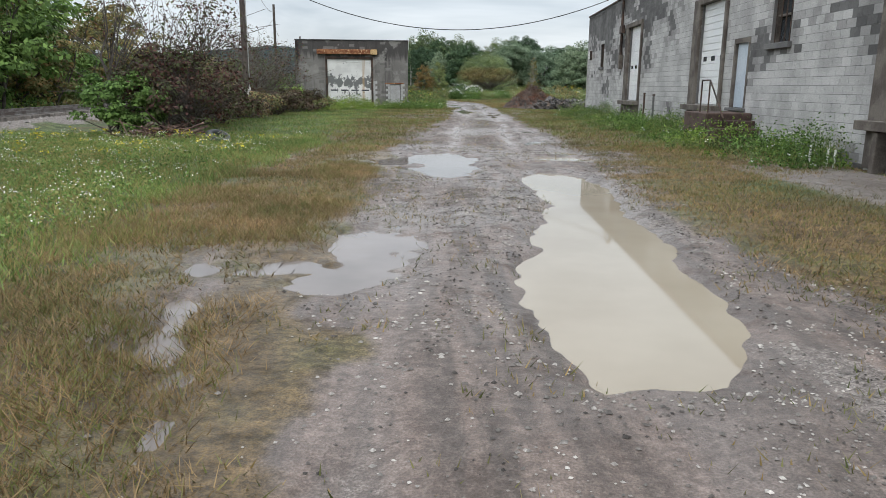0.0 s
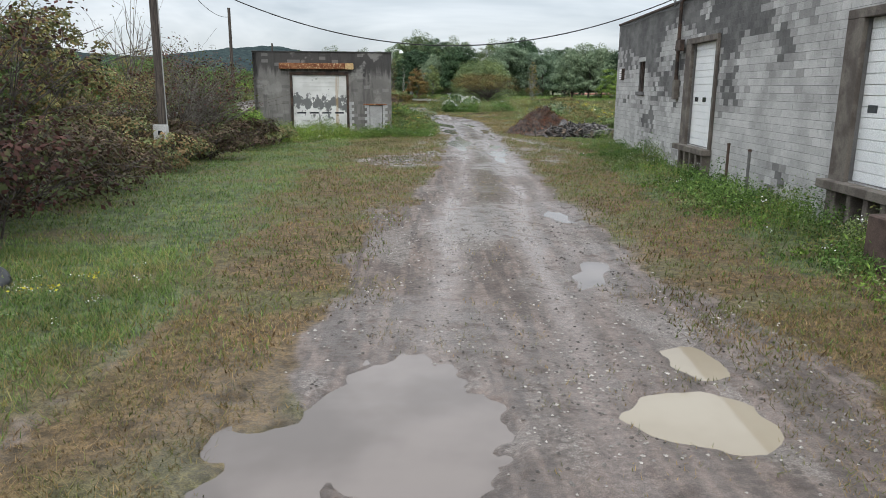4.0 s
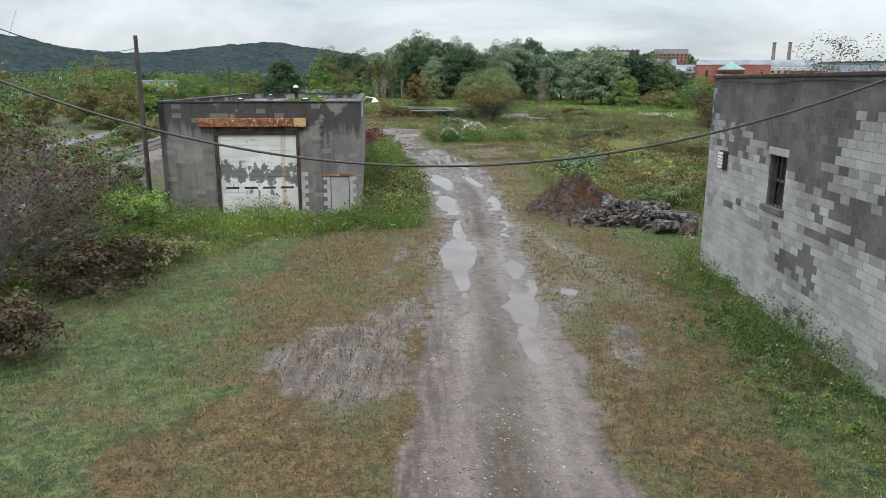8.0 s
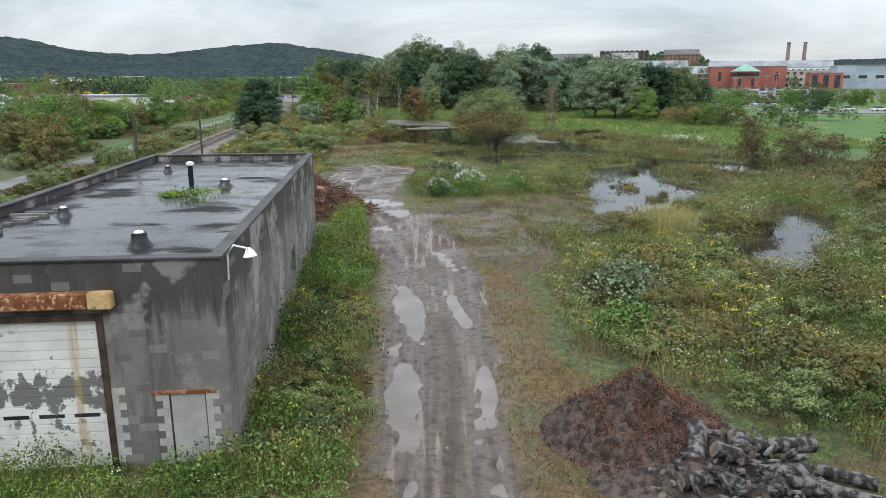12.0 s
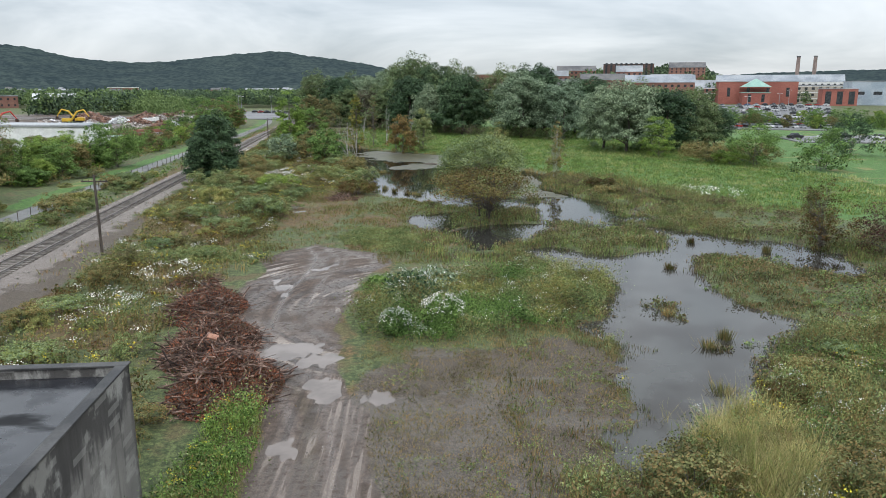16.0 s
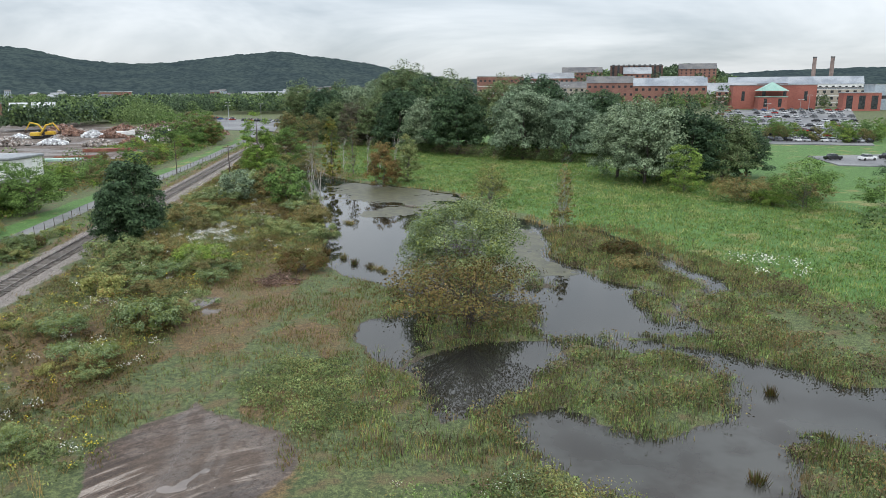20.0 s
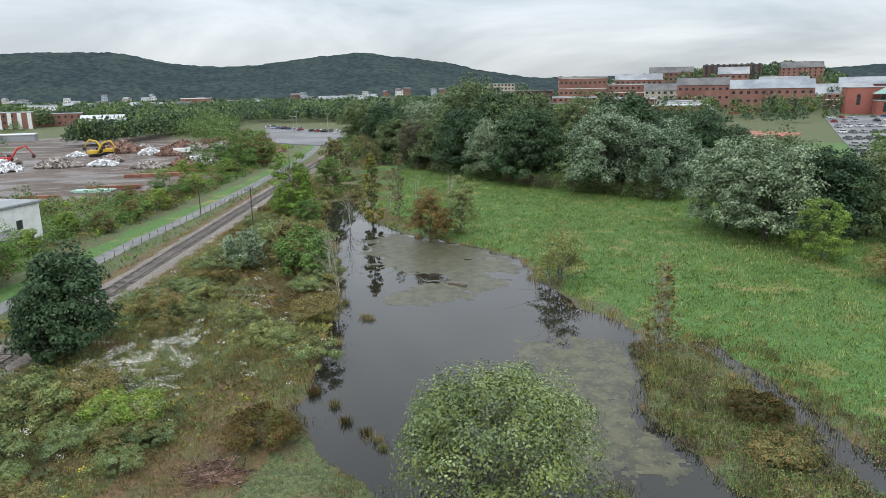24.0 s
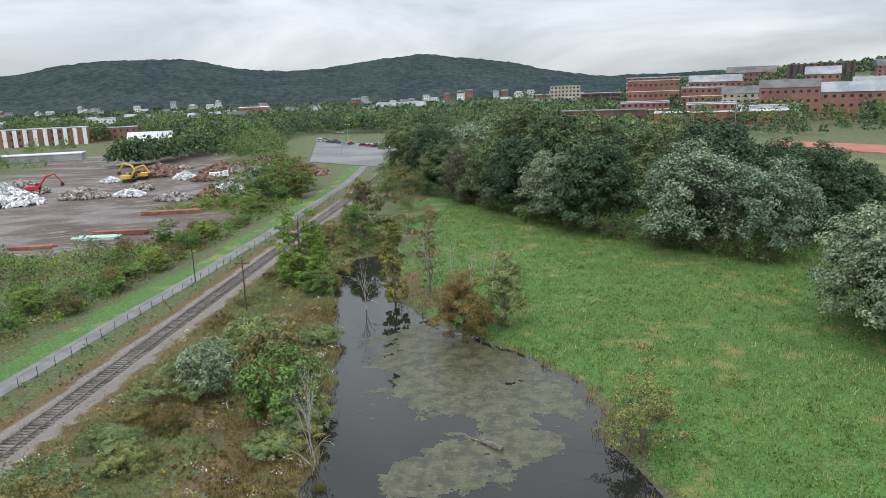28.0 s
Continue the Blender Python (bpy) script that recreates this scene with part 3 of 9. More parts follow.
def pool_d(x, y, e, wobble):
    """Signed distance to a puddle's rim."""
    if e is PUDDLES[0]:
        return band_d(x + (vnoise(x, y, 0.5, 13) - 0.5) * 0.22, y + (vnoise(x, y, 0.5, 53) - 0.5) * 0.22, LONG_PUDDLE)
    return blob(x, y, e, wobble, 13, 0.9)


WOBBLE = [0.1 if k == 0 else 0.16 if k == 3 else 0.26 if k < 7 else 0.2 if k < 12 else 0.7 for k in range(len(PUDDLES))]
RAIL_A, RAIL_S = -13.4, -0.109  # the line's middle: x = RAIL_A + RAIL_S * y


def rail_d(x, y):
    return (x - (RAIL_A + RAIL_S * y)) / math.hypot(1, RAIL_S)


PATHY = np.array([60, 120, 150, 175, 200, 220, 246, 285, 345, 372, 400, 430.0])
PATHX = np.array([-31, -36.5, -39.6, -42.4, -45.0, -46.7, -48.3, -51.8, -59.5, -63.6, -69, -75.0])


def path_d(x, y):
    return np.abs(x - np.interp(y, PATHY, PATHX)) - 1.35


def wall_x(y):
    """The face of the block warehouse."""
    return 10.18 + 0.056 * (y - 25.73)


def yard_d(x, y):
    return blob(x, y, ((-135, 330, 40, 62, -20), (-95, 285, 26, 30, -25), (-170, 400, 50, 50, 0), (-205, 462, 48, 40, 0)), 4, 31, 12)


def puddle_dip(x, y):
    """Depth of the hollows under the puddles, worked out only near each of them."""
    shape = np.shape(x)
    fx, fy = np.ravel(x), np.ravel(y)
    out = np.zeros(fx.shape)
    cand = np.where((fx > -13) & (fx < 9) & (fy < 148))[0]
    if not len(cand):
        return out.reshape(shape)
    for e, wob in zip(PUDDLES, WOBBLE):
        x0, x1 = min(c[0] - c[2] - c[3] for c in e) - 1, max(c[0] + c[2] + c[3] for c in e) + 1
        y0, y1 = min(c[1] - c[2] - c[3] for c in e) - 1, max(c[1] + c[2] + c[3] for c in e) + 1
        k = cand[(fx[cand] > x0) & (fx[cand] < x1) & (fy[cand] > y0) & (fy[cand] < y1)]
        if len(k):
            rag = (vnoise(fx[k], fy[k], 0.55, 77) - 0.5) * (0.9 if wob > 0.5 else 0.4 if wob > 0.22 else 0.2 if wob > 0.17 else 0.06)
            fine = (vnoise(fx[k], fy[k], 0.2, 79, 2) - 0.5) * (0.34 if wob > 0.17 else 0.10)
            out[k] += 0.13 * step(0.25, -0.35, pool_d(fx[k], fy[k], e, wob) + rag + fine)
    return np.minimum(out, 0.16).reshape(shape)


def far_dip(x, y):
    """The valley floor falls away gently beyond the wood."""
    return 0.0098 * np.maximum(0, np.hypot(x - 14, y - 130) - 170) * step(2600, 1700, np.hypot(x - 14, y - 130))


def ground_h(x, y):
    z = 0.10 + (vnoise(x, y, 3.0, 1) - 0.5) * 0.05 + (vnoise(x, y, 25, 2) - 0.5) * 0.12 * step(12, 20, np.abs(x - road_c(y)))
    d = pond_d(x, y)
    z = z - 0.75 * step(0.9, -3.0, d) - 0.10 * step(3.0, 0.0, d)
    onroad = step(0.4, -0.3, road_d(x, y))
    z = z - 0.02 * onroad
    for side in (-0.85, 0.85):
        rut = np.exp(-(((x - road_c(y) - side * np.minimum(road_w(y), 1.9) / 1.9) / 0.28) ** 2))
        z = z - 0.025 * rut * onroad
    z = z + 0.02 * (vnoise(x, y, 0.5, 6) - 0.5) * onroad + 0.04 * (vnoise(x, y, 0.32, 7, 2) - 0.5) * step(26, 20, y) * step(9, 6, np.abs(x))
    z = z - puddle_dip(x, y)
    r = np.abs(rail_d(x, y))
    z = z + 0.32 * step(3.2, 1.9, r)
    z = z + 0.10 * step(2.6, 1.4, path_d(x, y) + 1.35)
    # the town stands higher to the north-east, and the land lifts to the far hills
    far = step(330, 900, np.hypot(x, y))
    east = step(60, -30, x - 0.40 * (y - 87))
    z = z + far * 6 + step(420, 1000, y) * step(60, 420, x) * (3 + 11 * east) + step(650, 770, y) * step(60, 170, x) * 17 * east + step(340, 520, y) * step(90, 230, x) * 4
    return z - far_dip(x, y)


def axis(*spans):
    """Grid lines from spans (start, end, spacing)."""
    out = []
    for a, b, s in spans:
        out.append(np.arange(a, b - 1e-6, s))
    out.append(np.array([spans[-1][1]]))
    return np.concatenate(out)


GX = axis((-3600, -600, 150), (-600, -160, 20), (-160, -52, 3), (-52, -16, 1.0), (-16, -4, 0.42), (-4, 6.5, 0.105), (6.5, 20, 0.42), (20, 50, 0.6), (50, 110, 2), (110, 600, 20), (600, 3600, 150))
GY = axis((-300, -20, 20), (-20, 0, 1), (0, 20, 0.11), (20, 62, 0.38), (62, 130, 0.52), (130, 260, 0.8), (260, 460, 3), (460, 1000, 20), (1000, 4200, 160))
gx, gy = np.meshgrid(GX, GY)
gz = ground_h(gx, gy)
nx, ny = len(GX), len(GY)
ii, jj = np.meshgrid(np.arange(nx - 1), np.arange(ny - 1))
ga = (jj * nx + ii).ravel()
gfaces = np.stack([ga, ga + 1, ga + nx + 1, ga + nx], -1)


def zones(x, y):
    """What covers the ground: bare lane, green growth, brown mown grass; and gravel, wetness, dark mud."""
    rd = road_d(x, y)
    lane = step(0.5, -0.5, rd) * np.where(y < 24, step(-1.1, 0.0, x + (vnoise(x, y, 1.3, 18) - 0.5) * 1.8) * step(0.9, -0.5, x - np.interp(y, (0, 4, 6, 12, 18, 26), (5.5, 4.2, 3.2, 4.2, 5.4, 4.8))), 1.0)
    near = step(34, 24, y) * step(-3, 0, y + 4)
    lane = np.maximum(lane, near * step(0.7, -0.7, x - np.interp(y, (0, 4, 6, 12, 18, 26), (5.5, 4.2, 3.2, 4.2, 5.4, 4.8)) + (vnoise(x, y, 1.6, 8) - 0.5) * 2.2) * step(-0.9, 0.1, x + (vnoise(x, y, 1.3, 18) - 0.5) * 1.8))
    strip = step(16.5, 14, y) * step(6.2, 7.6, x) * step(wall_x(y), wall_x(y) - 0.4, x)
    lane = np.maximum(lane, strip)
    tan = step(6.4, 2.2, rd + (vnoise(x, y, 3, 12) - 0.5) * 5 + 1.5 * step(2, 5, x)) * step(75, 60, y)
    tan = np.maximum(tan, step(40, 47, y) * step(60, 57, y) * step(-7.5, -5, x) * step(11, 8.5, x) * step(0.25, 0.5, vnoise(x, y, 4, 19)))
    mown = step(-9.5, -7.5, x) * step(11.5, 9.0, x) * step(58, 54, y)
    tan = np.maximum(tan, mown * step(0.46, 0.64, vnoise(x, y, 5, 14)))
    tan = np.where(y > 60, np.maximum(tan, step(3.0, 1.2, rd) * step(98, 90, y)), tan)
    west = np.interp(y, (0, 12, 24, 34, 46, 56), (-3.1, -3.1, -2.8, -3.6, -4.0, -2.2))
    tan = tan * np.where(y < 56, step(-1.0, 0.9, x - west + (vnoise(x, y, 1.6, 17) - 0.5) * 2.4), 1.0)
    # the churned flat between the lane and the marsh
    flat = step(0.6, -0.8, blob(x, y, ((9.5, 92, 6.5, 7.5, 0), (8, 84, 4, 7, 10), (13, 96, 4, 5, 0)), 1.5, 61, 3))
    rusty = step(1, -1.5, blob(x, y, ((-7, 150, 5, 20, 5), (-10, 195, 5, 12, 15), (-5, 178, 3.5, 12, 8), (-14, 132, 4, 6, 0)), 2.5, 66, 6))
    tan = np.maximum(tan, np.maximum(rusty * 0.9, flat * 0.35))
    rough = step(2.2, 3.5, rail_d(x, y)) * step(6.0, 1.0, x + np.maximum(0, y - 200) * 0.22) * step(90, 104, y) * step(420, 330, y)
    tan = np.maximum(tan, rough * step(0.45, 0.6, vnoise(x, y, 6, 67)))
    tan = np.maximum(tan, step(5.2, 4.2, np.abs(rail_d(x, y))) * step(150, 180, y) * 0.9)
    pd = pond_d(x, y)
    mud = np.maximum(step(1.0, -0.2, pd), flat * 0.75)
    r = np.abs(rail_d(x, y))
    gravel = np.maximum(step(3.0, 2.2, r + (vnoise(x, y, 1.2, 51) - 0.5) * 1.4), strip)
    gravel = np.maximum(gravel, near * step(0.48, 0.66, vnoise(x * 2.2, y * 0.8, 2.2, 52)) * 0.62 * lane)
    apron = step(1.5, 2.5, rail_d(x, y)) * step(6.4, 4.6, rail_d(x, y) + (vnoise(x, y, 2.0, 54) - 0.5) * 2.5) * step(20, 40, y) * step(152, 130, y)
    gravel = np.maximum(gravel, apron * 0.42 * step(0.35, 0.55, vnoise(x, y, 1.5, 55)))
    mud = np.maximum(mud, apron * 0.8)
    yard = step(2, -2, yard_d(x, y))
    lane = np.maximum(lane * (1 - gravel * 0.0), yard)
    wet = lane * step(0.35, 0.6, vnoise(x, y, 2.2, 53)) * step(130, 60, np.abs(y - 60)) * step(-60, -50, x)
    mx = np.interp(y, (130, 145, 158, 170, 180, 195, 210, 217, 224, 230, 240, 262, 300, 370), (54, 46, 40, 33, 27, 19.5, 14.8, 8.8, -0.6, -6.2, -12, -18, -27, -48))
    meadow = step(-0.5, 1.5, x - mx + (vnoise(x, y, 4, 91) - 0.5) * 4) * step(126, 140, y) * step(420, 390, y)
    lawn = step(1.0, 0.0, np.abs(x - np.interp(y, PATHY, PATHX) + 3.0) - 1.5 + (vnoise(x, y, 3, 68) - 0.5) * 1.6) * step(140, 150, y) * step(440, 420, y)
    meadow = np.maximum(meadow, lawn)
    patches = step(0.5, -0.5, blob(x, y, ((0.0, 41.0, 1.7, 2.6, 10), (6.0, 45.5, 0.4, 1.6, -8), (7.4, 52.5, 0.35, 1.6, 10), (-2.98, 15.8, 0.16, 2.9, -3), (-1.7, 5.6, 0.26, 2.6, 14), (-0.2, 9.6, 0.5, 1.6, -8), (1.2, 44.2, 0.7, 2.0, -10), (0.6, 42.0, 0.9, 1.2, 0), (0.9, 50.5, 0.3, 2.4, -6), (6.75, 41.8, 0.5, 1.8, -5), (8.0, 60.0, 1.4, 0.9, 0)), 0.5, 141, 0.9))
    lane = np.maximum(lane, patches * 0.75)
    off = x - road_c(y) + (vnoise(x, y, 7, 142) - 0.5) * 0.5
    half = np.minimum(road_w(y), 2.0) * 0.45
    wheel = np.maximum(np.exp(-(((np.abs(off) - half) / 0.36) ** 2)), 0.6 * np.exp(-(((off - half * 1.75) / 0.3) ** 2)))
    wheel = wheel * (0.45 + 0.55 * step(14, 24, y)) * (0.45 + 0.55 * step(0.3, 0.6, vnoise(x * 2.5, y * 0.35, 1.0, 143))) * step(0.3, -0.4, rd)
    lot = step(0.5, -0.8, blob(x, y, ((-2.4, 110, 4.0, 11.5, 4), (-1.9, 118.6, 5.4, 4.8, 0), (-1.0, 99, 3.2, 5, 10)), 1.0, 144, 2.5))
    streak = lot * step(0.4, 0.62, vnoise(x, y, 2.5, 147)) * 0.8
    damp = np.zeros(np.shape(x))
    close = np.where((np.abs(x) < 9) & (y > 0) & (y < 84))
    if len(close[0]):
        cx, cy = x[close], y[close]
        damp[close] = np.max([step(1.3, 0.0, pool_d(cx, cy, e, 0.4)) for e in PUDDLES[:12]], 0)
    wet = np.maximum(wet, damp)
    wet = np.maximum(wet, flat * 0.9 * step(0.52, 0.6, vnoise(x * 0.7, y, 2.2, 154)))
    wet = np.maximum(wet, yard * step(0.5, 0.6, vnoise(x * 0.6, y, 8, 153)))
    wet = np.maximum(np.maximum(wet * 0.85, wheel), np.maximum(patches * step(0.35, 0.55, vnoise(x, y, 0.8, 145)), streak))
    lane = np.maximum(lane, lot)
    return lane, meadow, tan, gravel, wet, mud, wheel, np.maximum(np.maximum(lot, step(42, 62, y) * step(130, 126, y) * 0.8), step(2, -2, yard_d(x, y)) * (0.55 + 0.45 * step(0.4, 0.6, vnoise(x, y, 9, 149)))), step(0.30, 0.0, np.abs(off) / np.maximum(half * 2.4, 0.1)) * step(0.2, -0.3, rd) * step(24, 32, y) * step(100, 90, y)


zl, zm, zt, zg, zw, zd, zk, zo, zc = (a.ravel() for a in zones(gx, gy))
one = np.ones(len(zl))
ground_me = mesh_np("ground", np.stack([gx.ravel(), gy.ravel(), gz.ravel()], -1), gfaces, None, True, {"cover": np.stack([zl, zm, zt, one], -1), "state": np.stack([zg, zw, zd, one], -1), "wear": np.stack([zk, zo, zc, one], -1)})


def groundmat():
    m, nt, bs = nodes("ground_cover")
    a = nt.nodes.new("ShaderNodeAttribute")
    a.attribute_name = "cover"
    b = nt.nodes.new("ShaderNodeAttribute")
    b.attribute_name = "state"
    sa, sb = nt.nodes.new("ShaderNodeSeparateColor"), nt.nodes.new("ShaderNodeSeparateColor")
    nt.links.new(a.outputs["Color"], sa.inputs[0])
    nt.links.new(b.outputs["Color"], sb.inputs[0])
    c_ = nt.nodes.new("ShaderNodeAttribute")
    c_.attribute_name = "wear"
    sc = nt.nodes.new("ShaderNodeSeparateColor")
    nt.links.new(c_.outputs["Color"], sc.inputs[0])
    n5 = noise_at(nt, 1.0, 4.0, squash=(5.0, 0.5, 1.0))
    n1, n2, n3, n4 = noise_at(nt, 0.45, 5), noise_at(nt, 3.2, 5), noise_at(nt, 17, 4), noise_at(nt, 70, 3)

    def rough_mask(src, scale_noise, amount=0.7):
        return ramp(nt, mathn(nt, "ADD", src, mathn(nt, "MULTIPLY", mathn(nt, "SUBTRACT", scale_noise, 0.5), amount)), 0.36, 0.64)

    green = mixc(nt, ramp(nt, n2, 0.35, 0.65), (0.042, 0.058, 0.021), (0.10, 0.12, 0.045))
    green = mixc(nt, ramp(nt, n1, 0.5, 0.66), green, (0.098, 0.076, 0.036))
    meadow = mixc(nt, ramp(nt, n2, 0.35, 0.65), (0.038, 0.092, 0.018), (0.08, 0.158, 0.034))
    meadow = mixc(nt, ramp(nt, noise_at(nt, 0.16, 4), 0.55, 0.66), meadow, (0.16, 0.155, 0.052))
    tan = mixc(nt, ramp(nt, n2, 0.3, 0.7), (0.068, 0.045, 0.02), (0.14, 0.092, 0.042))
    tan = mixc(nt, mathn(nt, "MULTIPLY", ramp(nt, n1, 0.46, 0.62), 0.6), tan, (0.085, 0.09, 0.036))
    dirt = mixc(nt, ramp(nt, n2, 0.3, 0.7), (0.158, 0.119, 0.099), (0.225, 0.177, 0.15))
    dirt = mixc(nt, ramp(nt, n4, 0.58, 0.8), dirt, (0.215, 0.20, 0.185))
    dirt = mixc(nt, ramp(nt, n3, 0.62, 0.85), dirt, (0.10, 0.088, 0.078))
    stone = mixc(nt, ramp(nt, n4, 0.35, 0.7), (0.125, 0.104, 0.091), (0.235, 0.205, 0.183))
    col = mixc(nt, rough_mask(sa.outputs[1], n2), green, meadow)
    col = mixc(nt, rough_mask(sa.outputs[2], n2), col, tan)
    mud = mixc(nt, ramp(nt, n3, 0.3, 0.7), (0.055, 0.043, 0.033), (0.10, 0.08, 0.06))
    col = mixc(nt, rough_mask(sb.outputs[2], n2), col, mud)
    dirt = mixc(nt, mathn(nt, "MULTIPLY", ramp(nt, n5, 0.38, 0.58), 0.75), dirt, (0.088, 0.072, 0.062))
    # wheel tracks: packed mud made paler, the wet sky sheen put into its colour
    dirt = mixc(nt, mathn(nt, "MULTIPLY", sc.outputs[0], 0.75), dirt, mixc(nt, ramp(nt, n5, 0.3, 0.7), (0.25, 0.208, 0.188), (0.345, 0.295, 0.268)))
    dirt = mixc(nt, mathn(nt, "MULTIPLY", sc.outputs[1], 0.85), dirt, mixc(nt, ramp(nt, n2, 0.3, 0.7), (0.048, 0.032, 0.024), (0.125, 0.087, 0.065)))
    dirt = mixc(nt, mathn(nt, "MULTIPLY", sc.outputs[2], ramp(nt, n2, 0.3, 0.55)), dirt, (0.105, 0.085, 0.058))
    dirt = mixc(nt, 1.0, dirt, (0.86, 0.85, 0.85), "MULTIPLY")
    lane = rough_mask(sa.outputs[0], n2)
    col = mixc(nt, lane, col, dirt)
    col = mixc(nt, rough_mask(sb.outputs[0], n3), col, stone)
    # tyre arcs churned into the mud lot
    geo = nt.nodes.new("ShaderNodeNewGeometry")
    vd = nt.nodes.new("ShaderNodeVectorMath")
    vd.operation = "DISTANCE"
    vd.inputs[1].default_value = (6.5, 107.0, 0.0)
    nt.links.new(geo.outputs["Position"], vd.inputs[0])
    px = nt.nodes.new("ShaderNodeSeparateXYZ")
    nt.links.new(geo.outputs["Position"], px.inputs[0])
    ang = mathn(nt, "ARCTAN2", mathn(nt, "SUBTRACT", px.outputs[1], 107.0), mathn(nt, "SUBTRACT", px.outputs[0], 6.5))
    polar = nt.nodes.new("ShaderNodeCombineXYZ")
    nt.links.new(mathn(nt, "MULTIPLY", vd.outputs["Value"], 2.1), polar.inputs[0])
    nt.links.new(mathn(nt, "MULTIPLY", ang, 2.6), polar.inputs[1])
    smear = nt.nodes.new("ShaderNodeTexNoise")
    smear.inputs["Scale"].default_value, smear.inputs["Detail"].default_value = 1.0, 4.0
    nt.links.new(polar.outputs[0], smear.inputs["Vector"])
    churn = mathn(nt, "MULTIPLY", sc.outputs[1], lane)
    turn = ramp(nt, px.outputs[1], 90.0, 99.0)
    track = mathn(nt, "ADD", mathn(nt, "MULTIPLY", smear.outputs[0], turn), mathn(nt, "MULTIPLY", noise_at(nt, 1.0, 4.0, squash=(3.4, 0.16, 1.0)), mathn(nt, "SUBTRACT", 1.0, turn)))
    col = mixc(nt, mathn(nt, "MULTIPLY", ramp(nt, track, 0.49, 0.57), mathn(nt, "MULTIPLY", churn, 0.85)), col, (0.04, 0.029, 0.023))
    # pale streaks: sky reflected in wet ruts, painted into the mud's colour
    pale = mathn(nt, "MULTIPLY", ramp(nt, track, 0.455, 0.40), mathn(nt, "MULTIPLY", churn, ramp(nt, noise_at(nt, 0.16, 3), 0.42, 0.56)))
    col = mixc(nt, mathn(nt, "MULTIPLY", pale, 0.8), col, (0.30, 0.25, 0.21))
    big = noise_at(nt, 0.09, 4)
    col = mixc(nt, mathn(nt, "MULTIPLY", ramp(nt, big, 0.42, 0.58), mathn(nt, "MULTIPLY", churn, 0.5)), col, (0.095, 0.07, 0.054))
    # fine grain: blades, grit and clods
    g1 = nt.nodes.new("ShaderNodeMapRange")
    g1.inputs[3].default_value, g1.inputs[4].default_value = 0.58, 1.42
    nt.links.new(ramp(nt, mathn(nt, "ADD", mathn(nt, "MULTIPLY", n3, 0.6), mathn(nt, "MULTIPLY", noise_at(nt, 7.5, 5), 0.4)), 0.38, 0.62), g1.inputs[0])
    g2 = nt.nodes.new("ShaderNodeMapRange")
    g2.inputs[3].default_value, g2.inputs[4].default_value = 0.66, 1.34
    nt.links.new(ramp(nt, n4, 0.36, 0.64), g2.inputs[0])
    vs = nt.nodes.new("ShaderNodeVectorMath")
    vs.operation = "SCALE"
    nt.links.new(col, vs.inputs[0])
    grain = mathn(nt, "SUBTRACT", mathn(nt, "MULTIPLY", g1.outputs[0], g2.outputs[0]), 1.0)
    nt.links.new(mathn(nt, "ADD", mathn(nt, "MULTIPLY", grain, mathn(nt, "SUBTRACT", 1.0, mathn(nt, "MULTIPLY", lane, 0.45))), 1.0), vs.inputs["Scale"])
    col = vs.outputs[0]
    wet = mathn(nt, "MAXIMUM", mathn(nt, "MULTIPLY", sb.outputs[1], ramp(nt, n2, 0.25, 0.5)), pale)
    col = mixc(nt, mathn(nt, "MULTIPLY", wet, 0.55), col, mixc(nt, 1.0, col, (0.76, 0.73, 0.70), "MULTIPLY"))
    nt.links.new(col, bs.inputs["Base Color"])
    k = nt.nodes.new("ShaderNodeMapRange")
    k.inputs[3].default_value, k.inputs[4].default_value = 0.92, 0.23
    nt.links.new(wet, k.inputs[0])
    nt.links.new(k.outputs[0], bs.inputs["Roughness"])
    bs.inputs["Specular IOR Level"].default_value = 0.4
    bump = nd(nt, "Bump", Strength=0.9, Distance=0.05)
    nt.links.new(mathn(nt, "SUBTRACT", 0.9, mathn(nt, "MULTIPLY", wet, 0.45)), bump.inputs["Strength"])
    nt.links.new(mathn(nt, "ADD", mathn(nt, "MULTIPLY", n3, 0.6), mathn(nt, "MULTIPLY", n4, 0.4)), bump.inputs["Height"])
    nt.links.new(bump.outputs[0], bs.inputs["Normal"])
    return m


M["ground"] = groundmat()
ground_me.materials.append(M["ground"])
ground = tagged(new("ground", ground_me), "uneven ground of mown brown grass, gravel lane, mud and meadow", "ground", kind="structure")


def sheet(name, x0, y0, x1, y1, z, mat, label):
    v = np.array([[x0, y0, z], [x1, y0, z], [x1, y1, z], [x0, y1, z]], float)
    return solo(name, (v, np.array([[0, 1, 2, 3]])), mat, label, "water", kind="structure")


sheet("water", -34, 72, 52, 272, -0.06, M["water"], "still dark pond and murky flooded marsh under a grey sky")
def puddle_sheet(e, z, wob, cell=0.16):
    """The water over one hollow: only where the hollow and its margin lie."""
    r = max(max(c[2], c[3]) for c in e) + 1
    u = np.arange(min(c[0] for c in e) - r, max(c[0] for c in e) + r, cell)
    w = np.arange(min(c[1] for c in e) - r, max(c[1] for c in e) + r, cell)
    a, b = np.meshgrid(u, w)
    keep = pool_d(a, b, e, wob) < (0.42 if wob > 0.17 else 0.3)
    i, j = np.where(keep[:-1, :-1])
    n = a.shape[1]
    q = i * n + j
    used, inv = np.unique(np.stack([q, q + 1, q + n + 1, q + n], -1), return_inverse=True)
    return np.stack([a.ravel()[used], b.ravel()[used], np.full(len(used), z)], -1), inv.reshape(-1, 4)


